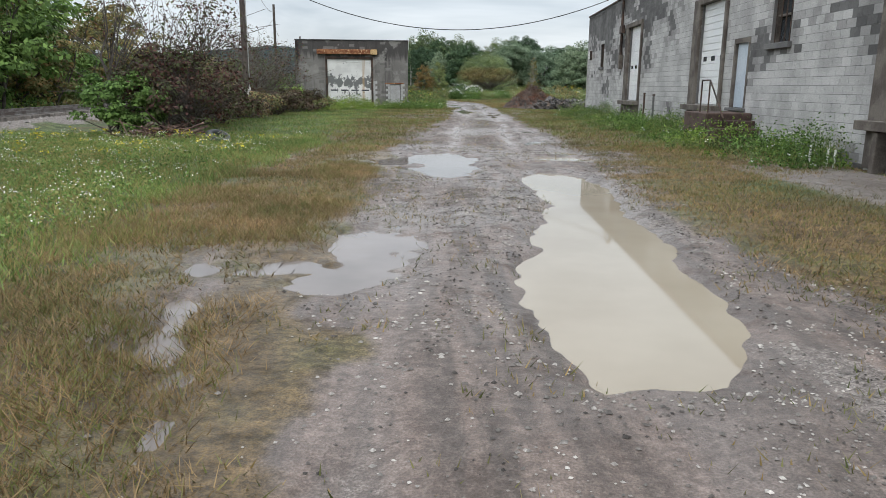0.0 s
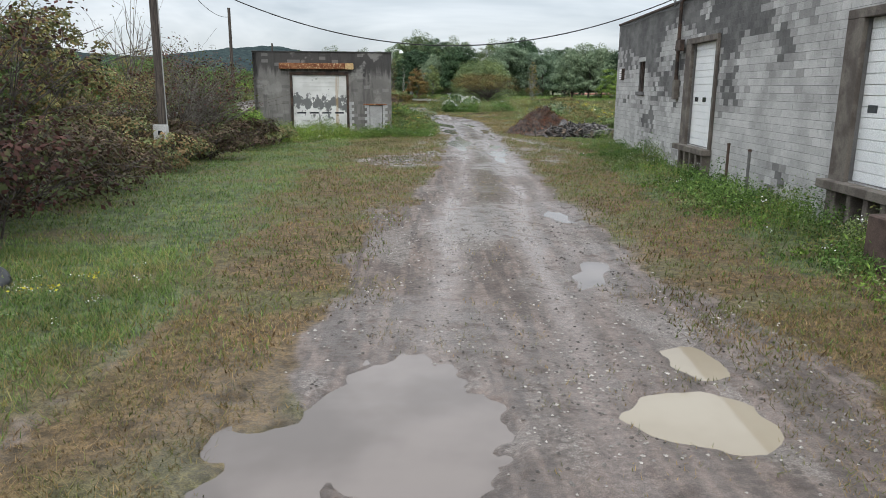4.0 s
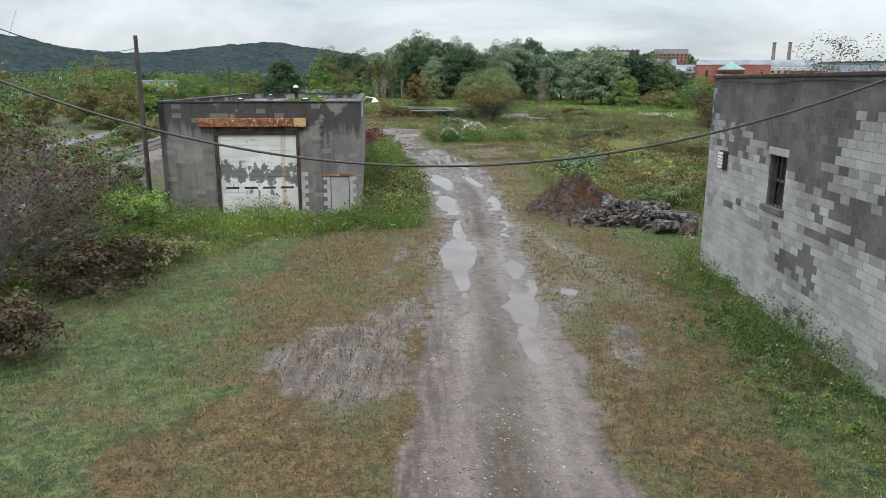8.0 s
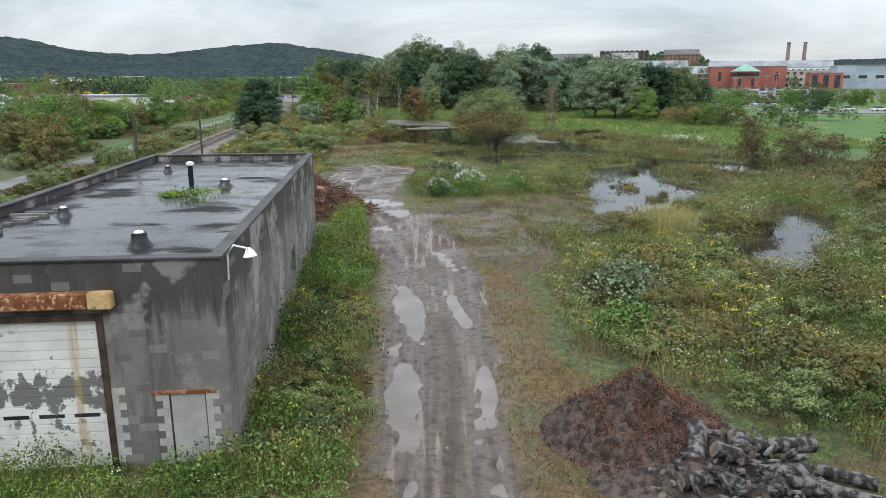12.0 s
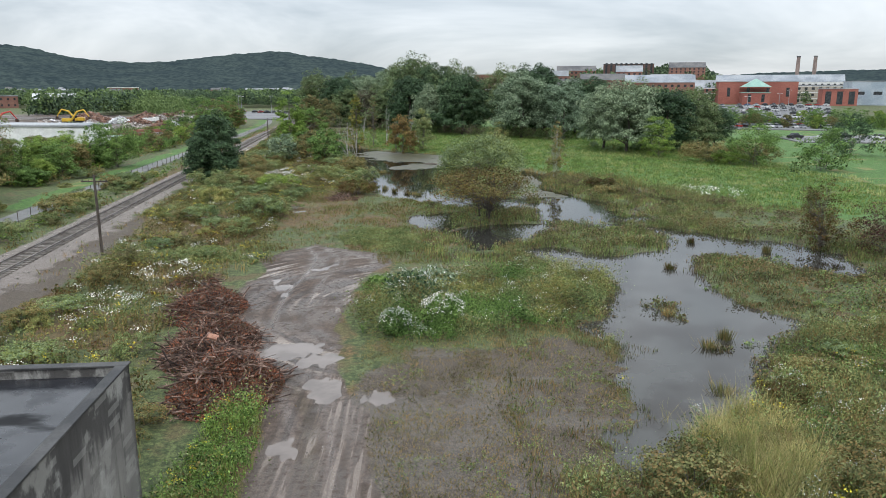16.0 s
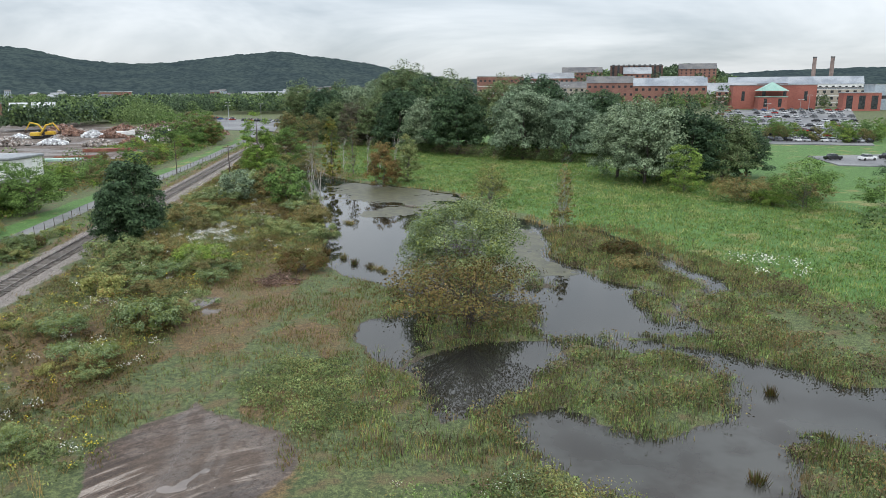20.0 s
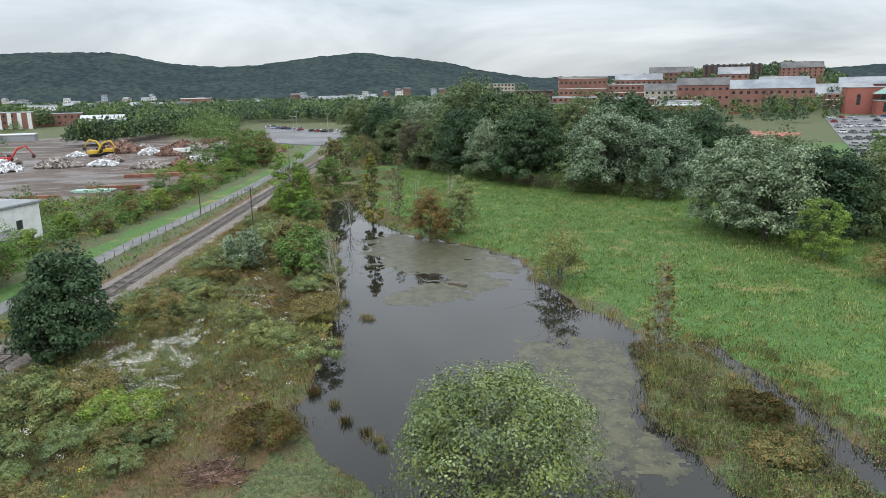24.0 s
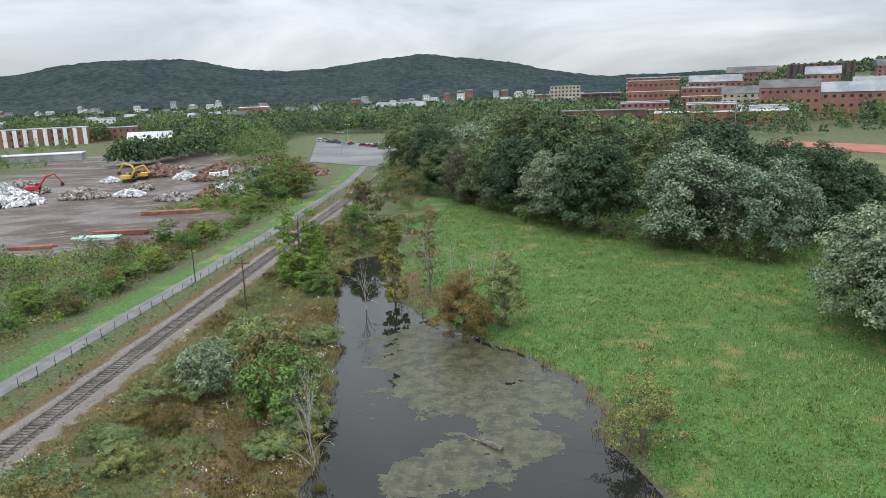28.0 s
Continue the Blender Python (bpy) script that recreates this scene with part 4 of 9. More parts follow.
for k, e in enumerate(PUDDLES):
    solo("puddle_water", puddle_sheet(e, 0.016 + 0.003 * (k % 5), WOBBLE[k]), M["puddle" if k in (0, 3) else "puddle_grey"], "shallow muddy beige puddle on the gravel lane" if k in (0, 3) else "shallow grey-brown puddle on the muddy lane", "water", kind="structure")


def gz_at(x, y):
    return float(ground_h(np.array([x], float), np.array([y], float))[0])


# ---- block buildings ----
def clip_cells(cells, openings):
    """Rectangles (a0, a1, z0, z1) less the openings."""
    for o0, o1, p0, p1 in openings:
        out = []
        for a0, a1, z0, z1 in cells:
            if a1 <= o0 or a0 >= o1 or z1 <= p0 or z0 >= p1:
                out.append((a0, a1, z0, z1))
                continue
            if a0 < o0 - 0.02:
                out.append((a0, o0, z0, z1))
            if a1 > o1 + 0.02:
                out.append((o1, a1, z0, z1))
            lo, hi = max(a0, o0), min(a1, o1)
            if z0 < p0 - 0.02:
                out.append((lo, hi, z0, p0))
            if z1 > p1 + 0.02:
                out.append((lo, hi, p1, z1))
        cells = out
    return cells


def courses(length, height, bw=0.406, bh=0.2032):
    cells = []
    for r in range(int(math.ceil(height / bh))):
        z0, z1 = r * bh, min((r + 1) * bh, height)
        s = -bw / 2 if r % 2 else 0.0
        while s < length - 1e-6:
            a0, a1 = max(s, 0), min(s + bw, length)
            if a1 - a0 > 0.03 and z1 - z0 > 0.03:
                cells.append((a0, a1, z0, z1))
            s += bw
    return cells


def block_face(parent, m, length, height, openings, mat, thick=0.2, named=None, proud=0.005, joint=0.005, mortar=None, pieces=True):
    """A block wall in its own frame (x along, y outward, z up): a mortar body with openings, and blocks on its face.
    named: a stretch (a0, a1, z0, z1) whose blocks are parts of their own."""
    xs = sorted({0.0, length, *[o for q in openings for o in q[:2]]})
    zs = sorted({-0.3, height, *[max(o, -0.3) for q in openings for o in q[2:]]})
    solid = {(i, j) for i in range(len(xs) - 1) for j in range(len(zs) - 1) if not any(q[0] <= xs[i] + 1e-6 and q[1] >= xs[i + 1] - 1e-6 and q[2] <= zs[j] + 1e-6 and q[3] >= zs[j + 1] - 1e-6 for q in openings)}
    nzs = len(zs)
    grid = [(a, 0.0, c) for a in xs for c in zs] + [(a, -thick, c) for a in xs for c in zs]
    off, fcs = len(xs) * nzs, []
    for i, j in solid:
        p = (i * nzs + j, (i + 1) * nzs + j, (i + 1) * nzs + j + 1, i * nzs + j + 1)
        fcs.append((p[3], p[2], p[1], p[0]))
        fcs.append(tuple(k + off for k in p))
        for di, dj, e0, e1 in ((0, -1, 0, 1), (1, 0, 1, 2), (0, 1, 2, 3), (-1, 0, 3, 0)):
            if (i + di, j + dj) not in solid:
                fcs.append((p[e0], p[e1], p[e1] + off, p[e0] + off))
    wall = part("wall", (np.array(grid), np.array(fcs)), mortar or M["mortar"], parent, "", m)
    if not pieces:
        return wall
    rest, shared, count = {"block": [], "block_mid": [], "block_soot": []}, {}, 0
    for a0, a1, z0, z1 in clip_cells(courses(length, height), openings):
        am, zm = (a0 + a1) / 2, (z0 + z1) / 2
        n = float(vnoise(np.array([am * 0.8]), np.array([zm * 1.6]), 2.6, 77, 3)[0]) + 0.16 * float(rng.random() - 0.5) + 0.035 * (zm - 3.2) * (1 if am > 40 else 0.2) + (0.06 if am > 38 else -0.02 if am > 35 else -0.09)
        tone = "block" if n < 0.5 else "block_mid" if n < 0.57 else "block_soot"
        dep = proud + 0.003 * float(rng.random())
        lo, hi = (a0 + joint, 0.0005, z0 + joint), (a1 - joint, dep, z1 - joint)
        if named and count < 300 and named[0] <= a0 and a1 <= named[1] and named[2] <= z0 and z1 <= named[3]:
            key = (round(a1 - a0, 3), round(z1 - z0, 3), tone)
            if key not in shared:
                shared[key] = mesh_np("block", *boxes([((joint, 0.0005, joint), (a1 - a0 - joint, proud + 0.002, z1 - z0 - joint))]), M[tone])
            part("block", shared[key], None, wall, "", Matrix.Translation((a0, 0, z0)))
            count += 1
        else:
            rest[tone].append((lo, hi))
    for tone, items in rest.items():
        if items:
            ob = part("blockwork", boxes(items), M[tone], wall, {"block": "courses of pale grey block", "block_mid": "courses of mid-grey block", "block_soot": "dark stained blocks"}[tone])
            ob["kind"] = "stuff"
    return wall


def face_frame(p, q):
    """The frame of a wall face that runs from p to q, seen from outside with p on the viewer's right-hand end's far side: x along, y outward to the left of the way."""
    d = Vector((q[0] - p[0], q[1] - p[1], 0)).normalized()
    n = Vector((-d.y, d.x, 0))
    return Matrix(((d.x, n.x, 0, p[0]), (d.y, n.y, 0, p[1]), (0, 0, 1, 0), (0, 0, 0, 1)))


# warehouse of grey block: its face runs from y = -12 to y = 49.7
WH_H = 6.4
WY0, WY1 = -12.0, 49.72
warehouse = thing("block_warehouse", "long weathered grey concrete block warehouse with dock doors", "warehouse")
wm = face_frame((wall_x(WY0), WY0), (wall_x(WY1), WY1))
KS = math.hypot(1, 0.056)


def ws(y):
    return (y - WY0) * KS


DOCKS = ((23.25, 25.75, 1.22, 4.62), (34.45, 36.95, 1.17, 4.74), (11.0, 13.6, 1.15, 4.6))
PDOOR = (21.1, 22.35, 1.17, 3.24)
WINS = ((43.85, 44.85, 3.02, 4.38), (18.5, 19.7, 2.95, 4.4))
w_open = [(ws(a), ws(b), c, d) for a, b, c, d in (*DOCKS, PDOOR, *WINS)]
block_face(warehouse, wm, ws(WY1), WH_H, w_open, M["block"], 0.3, named=(ws(15.5), ws(34), 1.0, 3.6))
END = (wall_x(WY1) + 24 * math.cos(radians(-3.2)), WY1 + 24 * math.sin(radians(-3.2)))
block_face(warehouse, face_frame((wall_x(WY1), WY1), END), 24.0, WH_H, [], M["block"], 0.3)
part("roof", boxes([((0.3, -23.7, WH_H - 0.5), (ws(WY1) - 0.3, -0.3, WH_H - 0.35))]), M["roof_wet"], warehouse, "", wm)
part("wall", boxes([((0, -24, -0.3), (ws(WY1), -23.7, WH_H)), ((0, -23.7, -0.3), (0.3, -0.3, WH_H))]), M["mortar"], warehouse, "", wm)
part("coping", bevel_box((-0.02, -0.34, WH_H), (ws(WY1) + 0.05, 0.06, WH_H + 0.09), 0.01), M["steel_dark"], warehouse, "dark metal coping", wm)

# garage of painted block with a flat wet roof
FB_H = 5.35
FL, FR = (-10.0, 58.35), (-1.05, 59.0)
fd = Vector((FR[0] - FL[0], FR[1] - FL[1], 0)).normalized()
fn = Vector((-fd.y, fd.x, 0))
FB_W, FB_L = math.hypot(FR[0] - FL[0], FR[1] - FL[1]), 25.0
garage = thing("block_garage", "dark grey painted block garage with a flat wet roof", "garage")


def fpt(a, b):
    return (FL[0] + fd.x * a + fn.x * b, FL[1] + fd.y * a + fn.y * b)


G_DOOR, G_SMALL = (2.5, 6.0, 0.0, 3.92), (7.5, 8.38, 0.0, 1.98)
fm = face_frame(FR, FL)
g_open = [(FB_W - b, FB_W - a, c, d) for a, b, c, d in (G_DOOR, G_SMALL)]
block_face(garage, fm, FB_W, FB_H, g_open, M["block_dark"], 0.25, mortar=M["block_dark"], pieces=False)
block_face(garage, face_frame(fpt(FB_W, FB_L), FR), FB_L, FB_H, [(10.5, 11.9, 1.2, 2.4)], M["block_dark"], 0.25, mortar=M["block_dark"], pieces=False)
block_face(garage, face_frame(FL, fpt(0, FB_L)), FB_L, FB_H, [], M["block_dark"], 0.25, mortar=M["block_dark"], pieces=False)
block_face(garage, face_frame(fpt(0, FB_L), fpt(FB_W, FB_L)), FB_W, FB_H, [], M["block_dark"], 0.25, mortar=M["block_dark"], pieces=False)
gm = Matrix(((fd.x, fn.x, 0, FL[0]), (fd.y, fn.y, 0, FL[1]), (0, 0, 1, 0), (0, 0, 0, 1)))
part("roof", boxes([((0.25, 0.25, FB_H - 0.45), (FB_W - 0.25, FB_L - 0.25, FB_H - 0.3))]), M["roof_wet"], garage, "wet black roofing with standing water", gm)
for lo, hi in (((-0.05, -0.05, FB_H), (FB_W + 0.05, 0.3, FB_H + 0.07)), ((-0.05, FB_L - 0.3, FB_H), (FB_W + 0.05, FB_L + 0.05, FB_H + 0.07)), ((-0.05, 0.3, FB_H), (0.3, FB_L - 0.3, FB_H + 0.07)), ((FB_W - 0.3, 0.3, FB_H), (FB_W + 0.05, FB_L - 0.3, FB_H + 0.07))):
    part("coping", bevel_box(lo, hi, 0.012), M["roof_edge"], garage, "", gm)


def panel_door(parent, m, a0, a1, z0, z1, rows, mat, back=0.12, lights=(), name="door"):
    """A sectional door: one ribbed leaf a row, set back in its opening."""
    door = part(name, boxes([((a0, -back - 0.03, z0), (a1, -back - 0.01, z1))]), mat, parent, "white sectional overhead door", m)
    h = (z1 - z0) / rows
    for r in range(rows):
        bm = bevel_box((a0 + 0.004, -back - 0.01, z0 + r * h + 0.006), (a1 - 0.004, -back + 0.018, z0 + (r + 1) * h - 0.006), 0.008)
        part("panel", bm, mat, door)
    for u0, u1, v0, v1 in lights:
        part("pane", bevel_box((u0, -back + 0.012, v0), (u1, -back + 0.024, v1), 0.003), M["glass_dark"], door, "dark glass pane")
    return door


for y0, y1, z0, z1 in DOCKS:
    s0, s1 = ws(y0), ws(y1)
    panel_door(warehouse, wm, s0, s1, z0, z1, 15, M["door_white"], 0.10, [(s0 + k, s0 + k + 0.36, z0 + (z1 - z0) * 0.43, z0 + (z1 - z0) * 0.43 + 0.16) for k in (0.22, 1.08, 1.9)])
    for lo, hi in (((s0 - 0.14, 0.01, z0 - 0.9), (s0 + 0.03, 0.10, z1)), ((s1 - 0.03, 0.01, z0 - 1.0), (s1 + 0.62, 0.12, z1)), ((s0 - 0.14, 0.01, z1), (s1 + 0.62, 0.12, z1 + 0.2)), ((s0 - 0.2, 0.01, z0 - 0.22), (s1 + 0.7, 0.35, z0 - 0.03))):
        part("door_frame", bevel_box(lo, hi, 0.01), M["wood_old"], warehouse, "dark weathered timber dock frame", wm)
    for k in range(5):
        a = s0 + k * (s1 - s0) / 4
        part("bumper", bevel_box((a - 0.09, 0.01, z0 - 1.1), (a + 0.09, 0.28, z0 - 0.23), 0.015), M["wood_old"], warehouse, "", wm)

# ---- railway ----
railway = thing("railway_track", "single railway track on grey ballast with worn timber sleepers", "railway", kind="structure")
ru = Vector((RAIL_S, 1, 0)).normalized()
rm = Matrix(((ru.y, ru.x, 0, RAIL_A), (-ru.x, ru.y, 0, 0), (0, 0, 1, 0), (0, 0, 0, 1)))
RZ = 0.44
for side in (-0.7525, 0.7525):
    prof = ((-0.07, 0), (0.07, 0), (0.07, 0.012), (0.012, 0.03), (0.012, 0.12), (0.036, 0.13), (0.036, 0.165), (-0.036, 0.165), (-0.036, 0.13), (-0.012, 0.12), (-0.012, 0.03), (-0.07, 0.012))
    v = np.array([[side + px, yy, RZ + 0.10 + pz] for yy in (-60, 620) for px, pz in prof])
    n = len(prof)
    q = np.array([[k, (k + 1) % n, n + (k + 1) % n, n + k] for k in range(n)])
    part("rail", (v, q), M["rail"], railway, "rust-brown steel rail", rm)
sl = [k * 0.56 for k in range(-100, 1100)]
shared = mesh_np("sleeper", *boxes([((-1.28, -0.115, RZ - 0.07), (1.28, 0.115, RZ + 0.1))]), M["sleeper"])
mine = [s for s in sl if 118 < s < 118 + 300 * 0.56]
for s in mine:
    part("sleeper", shared, None, railway, "", rm @ Matrix.Translation((0, s, 0.03 * float(rng.random()) - 0.02)))
ob = part("sleepers", boxes([((-1.28, s - 0.115, RZ - 0.07), (1.28, s + 0.115, RZ + 0.09)) for s in sl if s not in mine]), M["sleeper"], railway, "", rm)
ob["kind"] = "stuff"


# ---- plants: trunks, limbs and leaves ----
def leaf_quads(c, size, rg, flat=0.0, aspect=1.7, face=None):
    """A rhombic leaf at each place c, of the given sizes, turned at random, or facing roughly along face."""
    n = len(c)
    if face is None:
        d = rg.normal(size=(n, 3))
        d[:, 2] *= 1 - flat
    else:
        f = face + rg.normal(0, 0.45, (n, 3))
        d = np.cross(f, rg.normal(size=(n, 3)))
    d /= np.linalg.norm(d, axis=1)[:, None] + 1e-9
    e = rg.normal(size=(n, 3)) if face is None else np.cross(f, d)
    e -= (e * d).sum(1)[:, None] * d
    e /= np.linalg.norm(e, axis=1)[:, None] + 1e-9
    s = np.asarray(size).reshape(-1, 1) * np.ones((n, 1))
    v = np.stack([c - d * s * 0.5, c + e * s * 0.5 / aspect, c + d * s * 0.5, c - e * s * 0.5 / aspect], 1).reshape(-1, 3)
    return v, np.arange(4 * n).reshape(-1, 4)


def crown_clumps(height, radius, base, n, rg, lean=0.25, top=1.0):
    """Clump centres: an uneven crown of lobes that fills the space between base and height."""
    lobes = rg.normal(size=(max(6, n // 7), 3))
    lobes /= np.linalg.norm(lobes, axis=1)[:, None]
    lobes *= rg.uniform(0.6, 1.0, (len(lobes), 1))
    out = []
    while len(out) < n:
        if len(out) % 5 < 3:
            l = lobes[rg.integers(len(lobes))] + rg.normal(0, 0.2, 3)
        else:
            l = rg.uniform(-1, 1, 3)
        r = np.linalg.norm(l)
        if r > 1.1 or r < 0.35:
            continue
        out.append(l)
    out = np.array(out)
    z = (out[:, 2] - out[:, 2].min()) / (out[:, 2].max() - out[:, 2].min())
    w = 1.0 - (1 - top) * z
    low = np.where(z < 0.3, 1.25, 1.0)
    lift = 0.10 * radius
    return np.stack([out[:, 0] * radius * w * low, out[:, 1] * radius * w * low, base + lift + (height - base - 2.2 * lift) * z], -1)


def tree_mesh(height, radius, base, n, leaf, per, seed, trunk=0.18, spread=0.24, top=1.0, bare=0.0, limbs=12, squash=0.8, stems=1, lean=0.0):
    """A tree as (trunk verts, faces), (leaf verts, faces): tapered stems, limbs to the clumps, leaves round each clump."""
    rg = np.random.default_rng(seed)
    cl = crown_clumps(height, radius, base, n, rg, top=top)
    wood, limb = [], []
    for s in range(stems):
        off = rg.normal(0, 0.12 * (stems > 1), 2) * radius
        tip = np.array([off[0] * 3 + lean * height, off[1] * 3, height * rg.uniform(0.72, 0.9)])
        t = np.linspace(0, 1, 7)[:, None]
        pts = np.array([off[0], off[1], -0.25]) * (1 - t) + tip * t + np.concatenate([rg.normal(0, 0.02 * height, (7, 2)) * np.sin(t * 3.14), np.zeros((7, 1))], 1)
        wood.append(tube(pts, trunk * (1 - 0.85 * t[:, 0]) / (stems ** 0.5), 7))
        for k in rg.choice(len(cl), min(limbs, len(cl)), replace=False):
            goal = cl[k]
            f0 = np.clip(goal[2] / height * rg.uniform(0.35, 0.7), 0.1, 0.8)
            start = pts[0] * (1 - f0) + tip * f0
            mid = (start + goal) / 2 + np.array([0, 0, 0.08 * height]) * rg.uniform(-0.2, 1)
            tt = np.linspace(0, 1, 5)[:, None]
            curve = start * (1 - tt) ** 2 + 2 * mid * tt * (1 - tt) + goal * tt**2
            r0 = trunk * (1 - f0) * 0.5 / (stems ** 0.5)
            limb.append(tube(curve, r0 * (1 - 0.85 * tt[:, 0]) + 0.006, 5))
            for _ in range(2 if bare else 0):
                e2 = goal + rg.normal(0, 0.14, 3) * height * np.array([1, 1, 0.6])
                limb.append(tube(np.array([curve[2], (curve[3] + e2) / 2, e2]), np.array([r0 * 0.4, r0 * 0.25, 0.004]) + 0.004, 4))
    size = spread * radius * rg.uniform(0.75, 1.35, len(cl))
    c = np.repeat(cl, per, 0)
    s = np.repeat(size, per)
    d = rg.normal(size=c.shape)
    d /= np.linalg.norm(d, axis=1)[:, None]
    d[:, 2] = np.where(d[:, 2] < -0.35, -d[:, 2], d[:, 2])
    c = c + d * (s * (0.45 + 0.6 * rg.random(len(s)) ** 0.5))[:, None] * np.array([1, 1, squash])
    keep = rg.random(len(c)) > bare
    c, d = c[keep], d[keep]
    c[:, 2] = np.maximum(c[:, 2], 0.1)
    out = c - np.array([0, 0, height * 0.4])
    out /= np.linalg.norm(out, axis=1)[:, None] + 1e-9
    return (tidy(joined(wood)), tidy(joined(limb))), leaf_quads(c, leaf * rg.uniform(0.6, 1.3, len(c)), rg, face=d + 0.5 * out + np.array([0, 0, 0.35]))


def plant_tree(name, label, category, x, y, wood, leaves, wm_, lm, group="", turn=0.0, scale=1.0):
    t = thing(name, label, category, group, m=Matrix.Translation((x, y, gz_at(x, y) - 0.03)) @ Matrix.Rotation(turn, 4, "Z") @ Matrix.Scale(scale, 4))
    part("trunk", wood[0], wm_, t)
    part("branchwork", wood[1], wm_, t)["kind"] = "stuff"
    part("crown", leaves, lm, t)
    return t


M["leaf_dusk"] = leafmat("leaf_dusk", (0.085, 0.07, 0.05), (0.17, 0.145, 0.105), (0.10, 0.115, 0.055), 0.3)
# big trees of the wood beyond the meadow, four shapes, copied
big = []
for k, (h, r, lm) in enumerate(((19, 8.6, "leaf_grey"), (17, 7.4, "leaf_dark"), (20, 8.2, "leaf_wood"), (14, 6.2, "leaf_dusk"))):
    big.append((tree_mesh(h, r, 0.0, 210, 0.5 if k != 3 else 0.36, 100, 100 + k, 0.4, 0.19, limbs=6 if k != 3 else 40, top=0.85, bare=0.0 if k != 3 else 0.3), lm))
wood_spots = []
rgw = np.random.default_rng(5)
edge = ((-46, 362), (-36, 346), (-18, 322), (-1, 300), (10, 286), (22, 274), (34, 266), (46, 258))
for row in range(3):
    for (x0, y0), (x1, y1) in zip(edge, edge[1:]):
        n = max(1, int(math.hypot(x1 - x0, y1 - y0) / 10))
        for k in range(n):
            u = (k + rgw.random() * 0.7) / n
            wood_spots.append((x0 + (x1 - x0) * u + row * 11 + rgw.normal(0, 1.5) + 4, y0 + (y1 - y0) * u + row * 10 + rgw.normal(0, 1.5) + 3, row))
first = {}
for x, y, row in wood_spots:
    # silvery maples stand in front at one end of the wood, dull brush-like trees before its middle
    s = (x - 14.5) / (y - 141)
    k = int(rgw.choice(4, p=(0.05, 0.45, 0.4, 0.1) if row > 0 else (0.8, 0.06, 0.1, 0.04) if s > 0.1 else (0.3, 0.06, 0.14, 0.5) if s > 0.0 else (0.08, 0.12, 0.2, 0.6) if s > -0.1 else (0.1, 0.35, 0.4, 0.15)))
    (w_, l_), lm = big[k]
    sc = float(rgw.uniform(0.95, 1.34)) * (0.85 if row == 0 else 1.0) * (0.88 if x > 40 else 1.0)
    if k not in first:
        first[k] = plant_tree("tree", ("tall silvery-green maple at the edge of a wood", "dark green tree in a dense wood", "tall full green tree in a dense wood", "dull olive-brown tree in a dense wood")[k], "tree", x, y, w_, l_, M["bark_dark"], M[lm], "trees of the wood", rgw.uniform(0, 6), sc)
    else:
        c = copy_thing(first[k], Matrix.Translation((x, y, gz_at(x, y))) @ Matrix.Rotation(float(rgw.uniform(0, 6)), 4, "Z"))
        c.scale = (sc, sc, sc * float(rgw.uniform(0.9, 1.1)))


# the clump of big maples standing out from the wood, with a lighter young tree before it
for k, (x, y, kind, sc) in enumerate(((50.5, 222, 0, 0.86), (47.5, 231, 0, 0.8), (60, 224, 1, 0.86), (67, 226, 2, 0.74), (57, 233, 2, 0.85), (74, 231, 1, 0.62))):
    cp = copy_thing(first[kind], Matrix.Translation((x, y, gz_at(x, y))) @ Matrix.Rotation(1.3 * k, 4, "Z"))
    cp.scale = (sc, sc, sc * 0.96)
# ---- far hills and woods ----
def hills():
    az = np.radians(np.linspace(-75, 75, 900))
    deg = np.degrees(az)
    ridge = np.interp(deg, (-75, -55, -41.8, -39.8, -38, -35.5, -33.3, -29.8, -28.4, -27, -25, -22.4, -20.3, -18.5, -16, -12.4, -9.75, -7.5, -5.4, -3.15, -1, 1.6, 3.3, 11.3, 18.5, 26, 31, 45, 75), (1.2, 1.5, 1.74, 2.16, 2.52, 2.73, 2.75, 2.63, 2.27, 2.0, 1.75, 1.56, 1.75, 1.98, 2.32, 2.7, 2.32, 2.05, 1.7, 1.12, 0.68, 0.33, 0.47, 0.43, 0.55, 0.9, 1.05, 1.1, 1.1))
    ridge = np.convolve(np.pad(ridge, 4, mode="edge"), np.ones(9) / 9, "valid")
    rows, m_ = [], 46
    for t in np.linspace(0, 1.12, m_):
        d = 1900 + 1100 * t
        k = math.sin(min(t, 1) * 1.571) - max(0, t - 1) * 1.2
        x, y = 14 + d * np.sin(az), 141 + d * np.cos(az)
        crown = (vnoise(x, y, 26, 82, 2) - 0.5) * 13 + (vnoise(x, y, 240, 83, 3) - 0.5) * 30 * math.sin(min(t, 1) * 3.1)
        rows.append(np.stack([x, y, k * (30 + 2860 * np.tan(np.radians(ridge))) + crown], -1))
    v = np.concatenate(rows)
    n = len(az)
    i, j = np.meshgrid(np.arange(n - 1), np.arange(m_ - 1))
    a = (j * n + i).ravel()
    return v, np.stack([a, a + 1, a + n + 1, a + n], -1)


